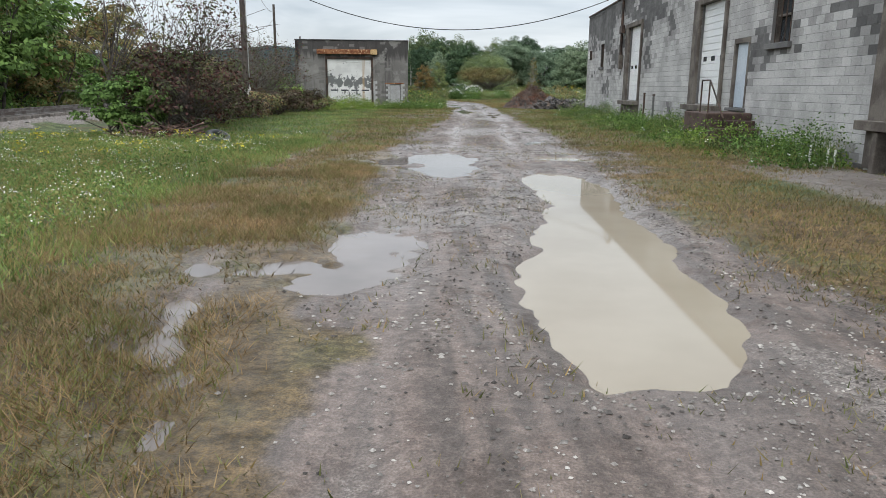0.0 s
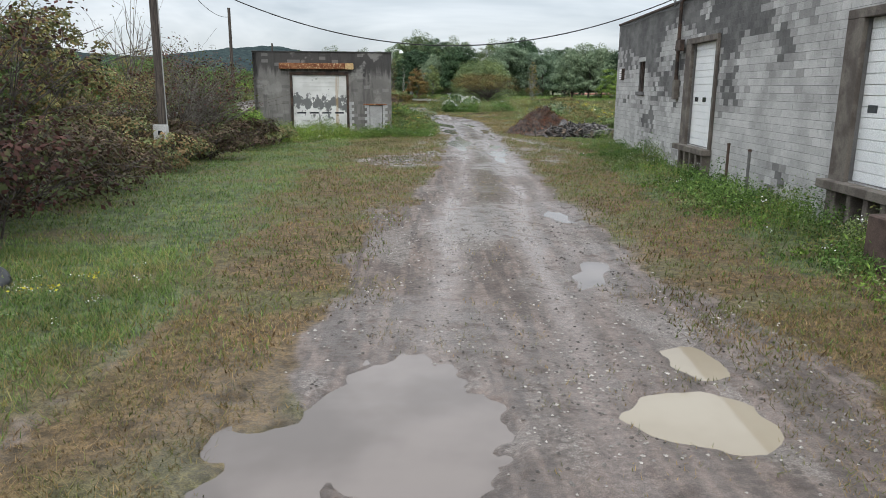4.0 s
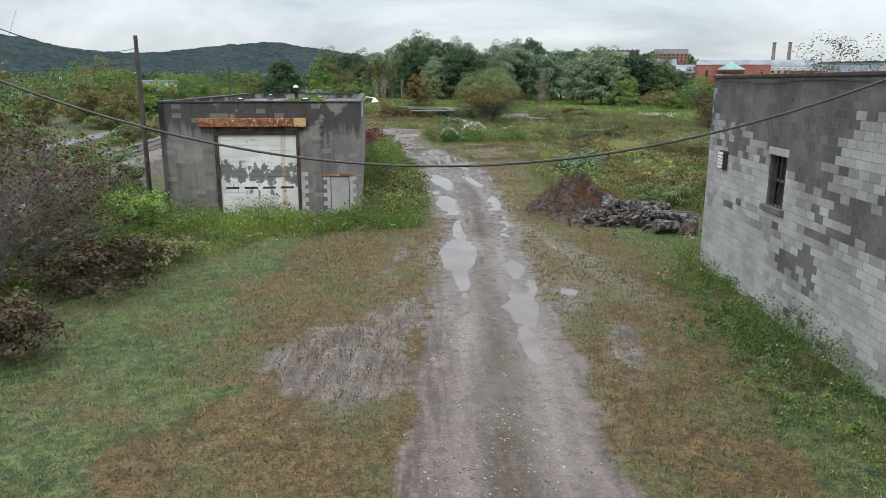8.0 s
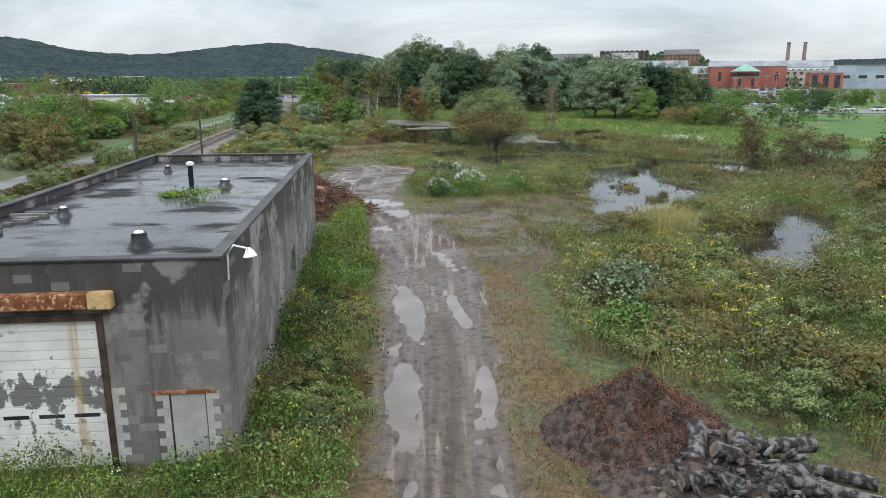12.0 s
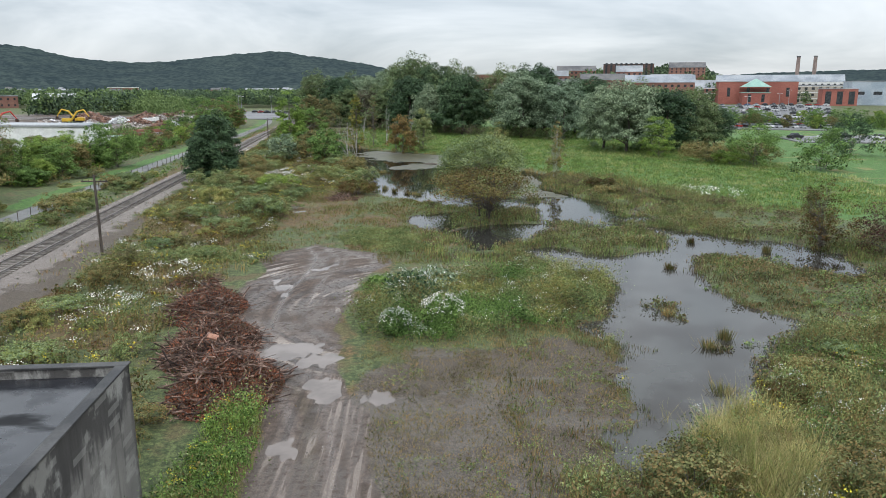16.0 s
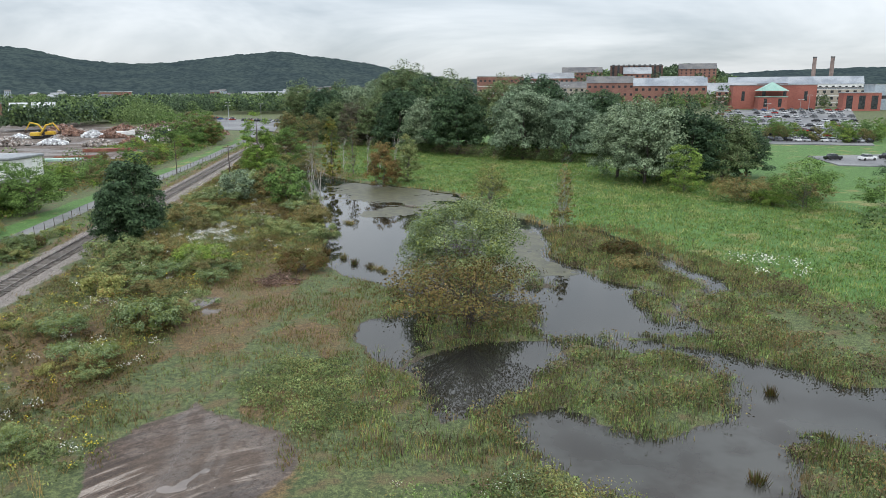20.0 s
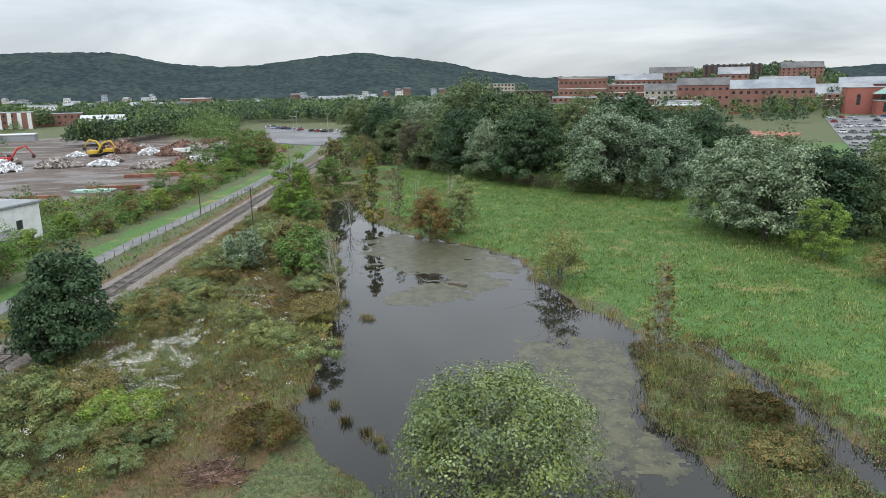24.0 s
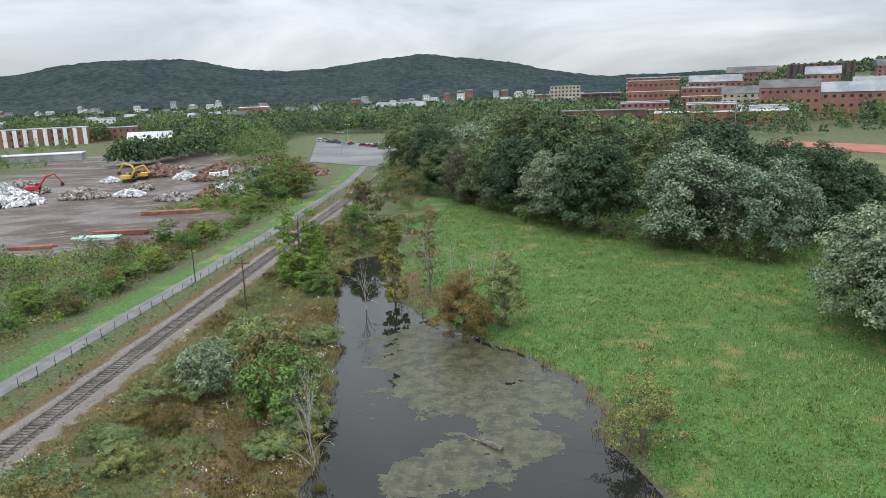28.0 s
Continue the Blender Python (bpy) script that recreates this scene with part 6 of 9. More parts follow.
def brush_pile(x, y, rx, ry, h, n, seed, label, leaf_n, earth="soil"):
    rg = np.random.default_rng(seed)
    core = part("core", mesh_np("brush_core", *heap(0, 0, rx * 0.9, ry * 0.9, h * 0.42, seed, lump=0.5), M[earth], True), None, None)
    t = thing("brush_pile", label, "brush pile", m=Matrix.Translation((x, y, 0)))
    core.parent = t
    sticks = []
    lumpy = np.random.default_rng(seed + 7).normal(0, 0.45, (7, 2))
    for k in range(2 * n):
        a, r = rg.uniform(0, 6.28), math.sqrt(rg.random())
        px, py = math.cos(a) * r * rx, math.sin(a) * r * ry
        z = 0.15 + h * max(0.05, 1 - r ** 1.4) * rg.uniform(0.5, 1.05)
        d = rg.normal(size=3) * np.array([1, 1, 0.3])
        d /= np.linalg.norm(d)
        ln = rg.uniform(0.5, 2.3)
        z *= 0.75 + 0.7 * float(np.exp(-np.min((lumpy[:, 0] - px / rx) ** 2 + (lumpy[:, 1] - py / ry) ** 2) * 14))
        p0 = np.array([px, py, z])
        rr = rg.uniform(0.012, 0.05)
        sticks.append(tube(np.array([p0 - d * ln / 2, p0 + rg.normal(0, 0.06, 3), p0 + d * ln / 2]), [rr, rr * 0.8, rr * 0.4], 5))
    v, q = tidy(joined(sticks))
    v[:, 2] = np.maximum(v[:, 2], 0.06)
    part("brushwood", (v, q), M["brush_stick"], t, "tangled dead branches")["kind"] = "stuff"
    a, r = rg.uniform(0, 6.28, leaf_n), np.sqrt(rg.random(leaf_n))
    c = np.stack([np.cos(a) * r * rx, np.sin(a) * r * ry, 0.12 + h * np.clip(1 - r ** 1.4, 0.04, 1) * rg.uniform(0.25, 1.25, leaf_n) * (0.6 + 0.8 * vnoise(np.cos(a) * r * rx, np.sin(a) * r * ry, 0.8, seed))], -1)
    part("dead_leaves", leaf_quads(c, rg.uniform(0.08, 0.2, leaf_n), rg, aspect=2.6), M["brush_rust"], t, "rust-brown dead leaves")["kind"] = "stuff"


M["earth_red"] = stuffmat("earth_red", (0.13, 0.075, 0.05), (0.22, 0.14, 0.10), 2, 0.95, 0.6, 14)
M["brush_stick"] = stuffmat("brush_stick", (0.06, 0.036, 0.029), (0.21, 0.14, 0.11), 3, 0.9, 0.3, 30, island=0.7)
brush_pile(-2.9, 93.8, 2.6, 3.4, 1.5, 260, 301, "heap of rust-brown cut brush beside the mud lane", 14000)
brush_pile(-5.2, 99.2, 2.5, 4.0, 1.6, 320, 302, "heap of dead branches and dark brush by the lane", 8000)
brush_pile(-7.6, 106.0, 2.5, 3.4, 1.4, 200, 303, "heap of reddish dead brush by the lane", 10000)
brush_pile(-7.9, 22.4, 1.2, 0.7, 0.22, 34, 304, "low heap of dead twigs under the shrubs", 500)
brush_pile(-4.8, 152.3, 2.2, 1.6, 0.75, 60, 305, "low heap of reddish dry soil and stems", 300, "earth_red")
brush_pile(-10.5, 112.5, 1.8, 1.4, 0.5, 60, 306, "small grey heap of dry stems", 1500)
M["tile_orange"] = stuffmat("tile_orange", (0.28, 0.14, 0.095), (0.37, 0.20, 0.14), 3, 0.7, 0.1, 30)
for x, y, z, yw in ((-3.2, 95.9, 1.15, 20), (-4.6, 97.6, 1.3, -15)):
    ck = thing("clay_block", "broken orange clay block on the brush heap", "clay block", "clay blocks", m=pose(x, y, z, 25, 10, yw))
    part("face", bevel_box((-0.28, -0.16, 0), (0.28, 0.16, 0.1), 0.01), M["tile_orange"], ck)
    for k in range(4):
        part("rib", bevel_box((-0.26, -0.14 + k * 0.085, 0.1), (0.26, -0.1 + k * 0.085, 0.115), 0.004), M["tile_orange"], ck)
tyre = thing("old_tyre", "old grey tyre lying in the twigs", "tyre", m=pose(-5.9, 21.4, 0.22, 25, 10, 30))

an = np.linspace(0, 2 * np.pi, 28)
part("carcass", tube(np.stack([np.cos(an) * 0.28, np.sin(an) * 0.28, an * 0], -1), [0.1] * 28, 10), M["cable"], tyre)


# ---- low growth: grass, weeds, marsh plants ----
def clear_of(x, y, road_gap=0.0, water_gap=0.3, rail_gap=2.6):
    """True where plants may stand: off the lane, the water, the track, the buildings and the heaps."""
    ok = (road_d(x, y) > road_gap) & (pond_d(x, y) > water_gap) & (np.abs(rail_d(x, y)) > rail_gap)
    ok &= x < np.where(y < WY1 + 0.2, wall_x(y) - 0.06, 1e3)
    a = (x - FL[0]) * fd.x + (y - FL[1]) * fd.y
    b = (x - FL[0]) * fn.x + (y - FL[1]) * fn.y
    ok &= ~((a > -0.1) & (a < FB_W + 0.1) & (b > -0.12) & (b < FB_L + 0.1))
    ok &= (np.hypot((x - 9.7) / 2.9, (y - 60.4) / 2.6) > 1) & (np.hypot((x - 11.4) / 2.4, (y - 57) / 2.2) > 1)
    ok &= (np.hypot((x + 2.9) / 2.5, (y - 93.8) / 3.3) > 1) & (np.hypot((x + 5.2) / 2.4, (y - 99.2) / 3.9) > 1) & (np.hypot((x + 7.6) / 2.4, (y - 106.0) / 3.3) > 1)
    for e in PUDDLES:
        x0, y0 = e[0][0], e[0][1]
        near = (np.abs(x - x0) < 7) & (np.abs(y - y0) < 12)
        if near.any():
            idx = np.where(near)[0]
            ok[idx] &= pool_d(x[idx], y[idx], e, 0.22) > 0.0
    return ok


def scatter(n, x0, x1, y0, y1, seed, chance=None, **gaps):
    rg = np.random.default_rng(seed)
    x, y = rg.uniform(x0, x1, n), rg.uniform(y0, y1, n)
    ok = clear_of(x, y, **gaps)
    if chance is not None:
        ok &= rg.random(n) < chance(x, y)
    return x[ok], y[ok], rg


def blades(x, y, rg, hgt, wid, per=1, lean=0.5, jitter=0.06):
    """Grass: one slim triangle a blade, so many blades a tuft."""
    n = len(x) * per
    bx = np.repeat(x, per) + rg.normal(0, jitter, n)
    by = np.repeat(y, per) + rg.normal(0, jitter, n)
    bz = ground_h(bx, by) - 0.01
    h = np.repeat(np.broadcast_to(hgt, x.shape), per) * rg.uniform(0.5, 1.25, n)
    a = rg.uniform(0, 6.28, n)
    w = np.broadcast_to(wid, (n,)) * rg.uniform(0.7, 1.4, n)
    ux, uy = np.cos(a) * w / 2, np.sin(a) * w / 2
    l = rg.uniform(0.1, 1.0, n) * lean * h
    la = rg.uniform(0, 6.28, n)
    v = np.stack([np.stack([bx - ux, by - uy, bz], -1), np.stack([bx + ux, by + uy, bz], -1), np.stack([bx + np.cos(la) * l, by + np.sin(la) * l, bz + h], -1)], 1).reshape(-1, 3)
    return v, np.arange(3 * n).reshape(-1, 3)


def plants(x, y, rg, hgt, leaf, per=14, wide=0.35, top_share=0.0):
    """Leafy weeds: leaves strewn up each stem. Returns leaves, and the flower heads at the tops."""
    n = len(x)
    h = np.broadcast_to(hgt, x.shape) * rg.uniform(0.6, 1.3, n)
    z = ground_h(x, y)
    t = rg.beta(1.6, 1.1, (n, per))
    c = np.stack([x[:, None] + rg.normal(0, 1, (n, per)) * (h * wide)[:, None] * (1.1 - 0.6 * t), y[:, None] + rg.normal(0, 1, (n, per)) * (h * wide)[:, None] * (1.1 - 0.6 * t), z[:, None] + 0.03 + t * h[:, None]], -1).reshape(-1, 3)
    lv = leaf_quads(c, np.broadcast_to(leaf, (len(c),)) * rg.uniform(0.6, 1.4, len(c)), rg, aspect=2.0)
    return lv, np.stack([x, y, z + h], -1)


def weedy(name, x, y, rg, hgt, leaf, per, label, tones=("leaf_green", "leaf_bright", "leaf_olive"), cuts=(0.48, 0.6), scale=2.2, seed=180, wide=0.38, grass=0.0, blade="grass_green"):
    """Mixed weeds: patches of several tones and of uneven height, with long grass among them. Returns the tops."""
    tone = vnoise(x, y, scale, seed) + rg.normal(0, 0.05, len(x))
    lift = np.clip(2.6 * (vnoise(x, y, scale * 0.8, seed + 1) - 0.5) + 0.85, 0.25, 1.9)
    tops = []
    for nm, lo, hi in zip(tones, (-9, *cuts), (*cuts, 9)):
        k = (tone >= lo) & (tone < hi)
        if k.sum() > 3:
            lv, tp = plants(x[k], y[k], rg, (np.broadcast_to(hgt, x.shape) * lift)[k], leaf, per, wide)
            strew(name, lv, nm, label, "weeds")
            tops.append(tp)
    if grass:
        k = rg.random(len(x)) < grass
        strew("rank_grass", blades(x[k], y[k], rg, (np.broadcast_to(hgt, x.shape) * lift)[k] * 0.9, 0.012 + leaf * 0.12, 8, 0.6, 0.12), blade, "rank grass among " + label, "grass")
    return np.concatenate(tops)


def heads(tops, rg, per, spread, size):
    c = np.repeat(tops, per, 0) + rg.normal(0, 1, (len(tops) * per, 3)) * np.array([spread, spread, spread * 0.35])
    return leaf_quads(c, size * rg.uniform(0.6, 1.4, len(c)), rg, flat=0.75, aspect=1.2)


def strew(name, data, mat, label, category):
    return solo(name, data, M[mat], label, category, kind="stuff")


def zone(k):
    return lambda x, y: zones(x, y)[k]


def tan_p(x, y):
    return np.clip(zones(x, y)[2] + 0.05, 0, 1) * step(-0.2, 0.9, road_d(x, y) + 0.4)


def green_p(x, y):
    z = zones(x, y)
    return np.clip(1.05 - z[2] * 0.85 - z[0] * 1.4, 0.0, 1) * step(-0.2, 0.9, road_d(x, y) + 0.2)


M["grass_lush"] = leafmat("grass_lush", (0.10, 0.17, 0.04), (0.20, 0.29, 0.085), (0.26, 0.24, 0.10), 0.3)
M["grass_rust"] = leafmat("grass_rust", (0.20, 0.13, 0.06), (0.40, 0.275, 0.14), (0.17, 0.18, 0.065), 0.28)
M["reed_pale"] = leafmat("reed_pale", (0.24, 0.22, 0.09), (0.46, 0.42, 0.20), (0.20, 0.24, 0.08), 0.25)
# mown grass of the yard: near, then farther and coarser
x, y, rg = scatter(42000, -7, 11, 0.5, 20, 401, tan_p)
strew("brown_grass", blades(x, y, rg, 0.06, 0.012, 4, 1.7, 0.06), "grass_rust", "short brown mown grass beside the lane", "grass")
x, y, rg = scatter(52000, -8, 11.5, 18, 62, 402, tan_p)
strew("brown_grass", blades(x, y, rg, 0.085, 0.024, 2, 0.9, 0.08), "grass_tan", "short brown mown grass of the yard", "grass")
x, y, rg = scatter(42000, -11, 11, 0.5, 20, 403, green_p)
strew("green_grass", blades(x, y, rg, 0.085, 0.012, 4, 1.3, 0.06), "grass_mixed", "green and straw grass of the yard", "grass")
x, y, rg = scatter(58000, -11, 15, 18, 62, 404, green_p)
strew("green_grass", blades(x, y, rg, 0.10, 0.022, 3, 1.1, 0.08), "grass_lush", "short green mown grass of the yard", "grass")
# patchy grass on the near lane's sides and round the puddles
x, y, rg = scatter(14000, -2.5, 7.5, 0.8, 22, 440, lambda x, y: step(0.47, 0.6, vnoise(x, y, 1.1, 230)) * (0.25 + 0.75 * step(0.9, 2.2, np.abs(x - 0.9 - 0.06 * y))), road_gap=-9.0)
strew("patchy_grass", blades(x, y, rg, 0.06, 0.012, 4, 1.3, 0.06), "grass_mixed", "patchy low grass at the lane's sides and round the puddles", "grass")
# sparse tufts standing in the lane's edge and middle
x, y, rg = scatter(2600, -2.2, 6, 0.5, 70, 405, lambda x, y: step(0.45, 0.65, vnoise(x, y, 2.0, 95)) * step(0.6, 0.25, np.abs(x - road_c(y)) / 2.0), road_gap=-9.0)
strew("lane_grass", blades(x, y, rg, 0.07, 0.010, 5, 1.2, 0.07), "grass_mixed", "sparse low grass in the middle of the lane", "grass")
# tall straw grass left of the first puddles
x, y, rg = scatter(16000, -4.0, -0.6, 0.8, 15, 406, lambda x, y: step(0.36, 0.55, vnoise(x, y, 1.3, 96)) * step(-3.9, -3.0, x) * step(-0.5, -1.3, x + (vnoise(x, y, 1.4, 97) - 0.5)), road_gap=-1.6)
strew("straw_grass", blades(x, y, rg, 0.10, 0.008, 7, 1.9, 0.09), "grass_rust", "trampled straw-coloured grass", "grass")
x, y, rg = scatter(12000, -14, -2.6, 1.5, 24, 407, lambda x, y: step(-2.5, -3.5, x + (vnoise(x, y, 3, 97) - 0.5) * 1.6))
strew("tall_grass", blades(x, y, rg, 0.14, 0.012, 9, 1.4, 0.09), "grass_lush", "lush green tall grass by the railway", "grass")
x, y, rg = scatter(2200, -14, -3.0, 2.0, 22, 408, lambda x, y: step(-2.8, -4.4, x))
lv, tops = plants(x, y, rg, 0.26, 0.05, 14)
strew("weeds", lv, "grass_lush", "bright green weeds by the railway", "weeds")
strew("white_flowers", heads(tops[rg.random(len(tops)) < 0.3], rg, 9, 0.07, 0.024), "flower_white", "small white daisies in the tall grass", "flowers")
k = (tops[:, 1] > 15) & (rg.random(len(tops)) < 0.10)
strew("yellow_flowers", heads(tops[k], rg, 12, 0.08, 0.05), "flower_yellow", "goldenrod in the tall grass", "flowers")
# weeds along the warehouse wall
x, y, rg = scatter(3600, 6.8, 11.5, 14.2, 50.5, 409, lambda x, y: step(2.9, 0.6, wall_x(y) - x + (vnoise(x, y, 2.5, 98) - 0.5) * 2.4))
near_wall = np.clip(0.62 - 0.17 * (wall_x(y) - x), 0.12, 0.62)
tops = weedy("wall_weeds", x, y, rg, near_wall, 0.062, 34, "rank green weeds along the block wall", ("leaf_green", "leaf_bright", "leaf_sage"), (0.5, 0.58), 1.6, 205, 0.42, grass=0.5)
strew("white_flowers", heads(tops[rg.random(len(tops)) < 0.05], rg, 10, 0.09, 0.04), "flower_white", "white asters in the weeds by the wall", "flowers")
for bx, by, br, bh, nm in ((8.7, 28.8, 1.2, 0.75, "leaf_green"), (8.6, 19.6, 1.2, 0.8, "leaf_bright"), (8.9, 17.6, 1.0, 0.6, "leaf_green"), (9.3, 31.2, 1.0, 0.6, "leaf_green"), (12.3, 47.5, 0.8, 0.8, "leaf_green")):
    rgb = np.random.default_rng(int(bx * 100 + by))
    n = 1100
    d = rgb.normal(size=(n, 3)) * np.array([br * 0.5, br * 0.5, bh * 0.28])
    c = np.array([bx, by, 0.1 + bh * 0.45]) + d
    c[:, 2] = np.maximum(c[:, 2], 0.1)
    sh = solo("weed_clump", leaf_quads(c, 0.1 * rgb.uniform(0.6, 1.3, n), rgb, aspect=2.6), M[nm], "dense arching clump of green weeds by the wall", "weeds", "clumps along the wall", kind="stuff")
# weeds round the garage
def weed_edge(x, y):
    """How far inside the weeds before the garage a place lies."""
    return y - np.interp(x, (-12, -9, -6.6, -4.7, -1.8, 1.6), (44.5, 46.5, 50.5, 53.0, 54.4, 55.8)) + (vnoise(x, y, 1.8, 99) - 0.5) * 2.0


x, y, rg = scatter(5200, -15, 1.8, 44, 59.6, 410, lambda x, y: step(-0.4, 1.0, weed_edge(x, y)))
tops = weedy("garage_weeds", x, y, rg, np.clip(0.16 + 0.1 * weed_edge(x, y), 0.14, 0.62), 0.075, 26, "thick green weeds before the garage", ("leaf_green", "leaf_sage", "leaf_bright"), (0.5, 0.58), grass=0.5)
strew("white_flowers", heads(tops[rg.random(len(tops)) < 0.03], rg, 10, 0.1, 0.04), "flower_white", "white asters in the weeds before the garage", "flowers")
x, y, rg = scatter(4200, -2.5, 3.4, 57.8, 92, 411, lambda x, y: step(3.6, 1.2, x - (-1.0 - 0.05 * (y - 59)) + (vnoise(x, y, 3, 100) - 0.5) * 1.8))
tops = weedy("garage_weeds", x, y, rg, 0.9, 0.11, 26, "tall leafy weeds beside the garage", ("leaf_green", "leaf_sage", "leaf_olive", "leaf_dark"), (0.45, 0.5, 0.58), grass=0.6)
strew("yellow_flowers", heads(tops[rg.random(len(tops)) < 0.05], rg, 14, 0.1, 0.06), "flower_yellow", "goldenrod beside the garage", "flowers")


# the overgrown field on the marsh side
def field_p(x, y):
    d = blob(x, y, ((9.5, 92, 6.0, 7.0, 0), (7.5, 84, 3.5, 7, 10), (13, 96, 4, 5, 0)), 1.5, 61, 3)
    edge = x - np.interp(y, (58, 66, 72, 80, 90, 100), (15.5, 9.2, 9.0, 9.6, 12, 16))
    return step(-0.3, 0.8, edge) * step(-0.5, 0.8, d)


x, y, rg = scatter(12500, 7, 38, 56, 102, 412, field_p)
tops = weedy("field_weeds", x, y, rg, 1.0, 0.105, 26, "tall weeds of the overgrown field", ("leaf_sage", "leaf_olive", "leaf_willow", "leaf_yolive", "leaf_green"), (0.46, 0.51, 0.55, 0.62), 3.2, 184, grass=0.7, blade="grass_mixed")
strew("yellow_flowers", heads(tops[(rg.random(len(tops)) < 0.16 * step(0.54, 0.7, vnoise(tops[:, 0], tops[:, 1], 4, 187)))], rg, 16, 0.14, 0.075), "flower_yellow", "goldenrod heads in the field", "flowers")
strew("white_flowers", heads(tops[rg.random(len(tops)) < 0.01 + 0.3 * step(0.57, 0.65, vnoise(tops[:, 0], tops[:, 1], 2.5, 189))], rg, 16, 0.14, 0.045), "flower_white", "white asters in the field", "flowers")
for k, (bx, by, br, bh, nm) in enumerate(((12.5, 72.5, 2.4, 2.0, "leaf_grey"), (16.0, 74.0, 2.2, 1.8, "leaf_willow"), (11.5, 67.5, 1.8, 1.5, "leaf_green"), (20.0, 70.5, 2.6, 1.9, "leaf_olive"), (23.5, 66.0, 2.4, 1.7, "leaf_red"), (16.0, 65.0, 2.0, 1.3, "leaf_olive"), (14.5, 77.5, 2.0, 1.5, "leaf_green"), (18.5, 76.8, 1.7, 1.4, "leaf_willow"), (27, 72, 2.2, 1.6, "leaf_green"), (22, 61, 2.0, 1.3, "leaf_bright"))):
    rgb = np.random.default_rng(950 + k)
    d = rgb.normal(size=(1500, 3))
    d /= np.linalg.norm(d, axis=1)[:, None]
    d[:, 2] = np.abs(d[:, 2])
    lump = 0.7 + 0.5 * vnoise(d[:, 0] * 3 + 9 * k, d[:, 1] * 3 + d[:, 2] * 2, 1.0, 190)
    c = d * (lump * rgb.uniform(0.6, 1.0, 1500))[:, None] * np.array([br, br, bh]) + np.array([bx, by, 0.15])
    solo("field_bush", leaf_quads(c, 0.17 * rgb.uniform(0.6, 1.4, 1500), rgb, face=d), M[nm], {"leaf_grey": "grey-green bush in the overgrown field", "leaf_willow": "pale feathery bush in the overgrown field", "leaf_green": "rounded green bush in the overgrown field", "leaf_olive": "brownish bush in the overgrown field", "leaf_red": "dark reddish bush in the overgrown field", "leaf_bright": "yellow-green bush in the overgrown field"}[nm], "bush", "bushes of the field")
x, y, rg = scatter(4200, 11, 24, 77, 93, 413, lambda x, y: step(1.0, -0.6, blob(x, y, ((19.2, 88.4, 1.9, 3.4, 0), (18.6, 85.6, 1.4, 1.8, 0)), 0.8, 104, 1.2)), water_gap=-1.0)
strew("reed_bed", blades(x, y, rg, 1.15 * np.clip(2.2 * (vnoise(x, y, 1.0, 109) - 0.5) + 0.95, 0.4, 1.4), 0.022, 12, 0.9, 0.16), "reed_pale", "pale yellow-green reed bed at the marsh edge", "reeds")

# the flowering mound between lane and pond
x, y, rg = scatter(6500, 1, 20.5, 99.5, 122, 414, lambda x, y: step(0.8, -0.8, blob(x, y, ((9.5, 108, 7.4, 6.4, -8), (15, 110, 5, 6, 0), (6, 104, 4, 4, 0)), 1.0, 105, 3)))
lv, tops = plants(x, y, rg, 1.0 * np.clip(2.4 * (vnoise(x, y, 2.2, 107) - 0.5) + 0.95, 0.45, 1.7), 0.12, 26, 0.35)
tn = vnoise(np.repeat(x, 26), np.repeat(y, 26), 3.5, 106) + (np.repeat(x, 26) - 9) * 0.014
for nm, k in (("leaf_green", tn < 0.47), ("leaf_sage", (tn >= 0.47) & (tn < 0.55)), ("leaf_olive", (tn >= 0.55) & (tn < 0.62)), ("leaf_yolive", tn >= 0.66), ("leaf_willow", (tn >= 0.62) & (tn < 0.66))):
    q = lv[0].reshape(-1, 4, 3)[k]
    strew("mound_weeds", (q.reshape(-1, 3), np.arange(4 * len(q)).reshape(-1, 4)), nm, "thick weeds on the mound by the pond", "weeds")
strew("white_flowers", heads(tops[rg.random(len(tops)) < 0.12 * step(0.5, 0.66, vnoise(tops[:, 0], tops[:, 1], 1.6, 108))], rg, 16, 0.16, 0.055), "flower_white", "white asters on the mound", "flowers")
for bx, by, br, bh, fl, nm in ((4.6, 101.4, 1.0, 1.5, 260, "leaf_green"), (7.3, 102.6, 1.3, 2.0, 340, "leaf_green"), (5.2, 107.2, 1.8, 2.3, 120, "leaf_dark"), (7.0, 109.8, 1.6, 1.9, 60, "leaf_grey"), (3.0, 110.5, 1.0, 1.1, 0, "leaf_green")):
    rgb = np.random.default_rng(int(bx * 77 + by))
    d = rgb.normal(size=(900, 3))
    d /= np.linalg.norm(d, axis=1)[:, None]
    c = d * rgb.uniform(0.6, 1, (900, 1)) * np.array([br, br, bh * 0.55]) + np.array([bx, by, bh * 0.5])
    c[:, 2] = np.maximum(c[:, 2], 0.1)
    t = thing("aster_bush", "rounded green bush, its top white with asters" if fl else "small green bush on the mound", "bush", "bushes of the mound")
    part("leaves", leaf_quads(c, 0.2 * rgb.uniform(0.6, 1.3, 900), rgb), M[nm], t)
    if fl:
        f0 = d[d[:, 2] > 0.25][:fl // 2]
        part("flower_mass", leaf_quads(np.repeat(f0 * np.array([br, br, bh * 0.55]) * 1.02 + np.array([bx, by, bh * 0.5]), 5, 0) + rgb.normal(0, 0.06, (len(f0) * 5, 3)), 0.065, rgb, flat=0.5, aspect=1.2), M["flower_white"], t, "white flower heads")["kind"] = "stuff"


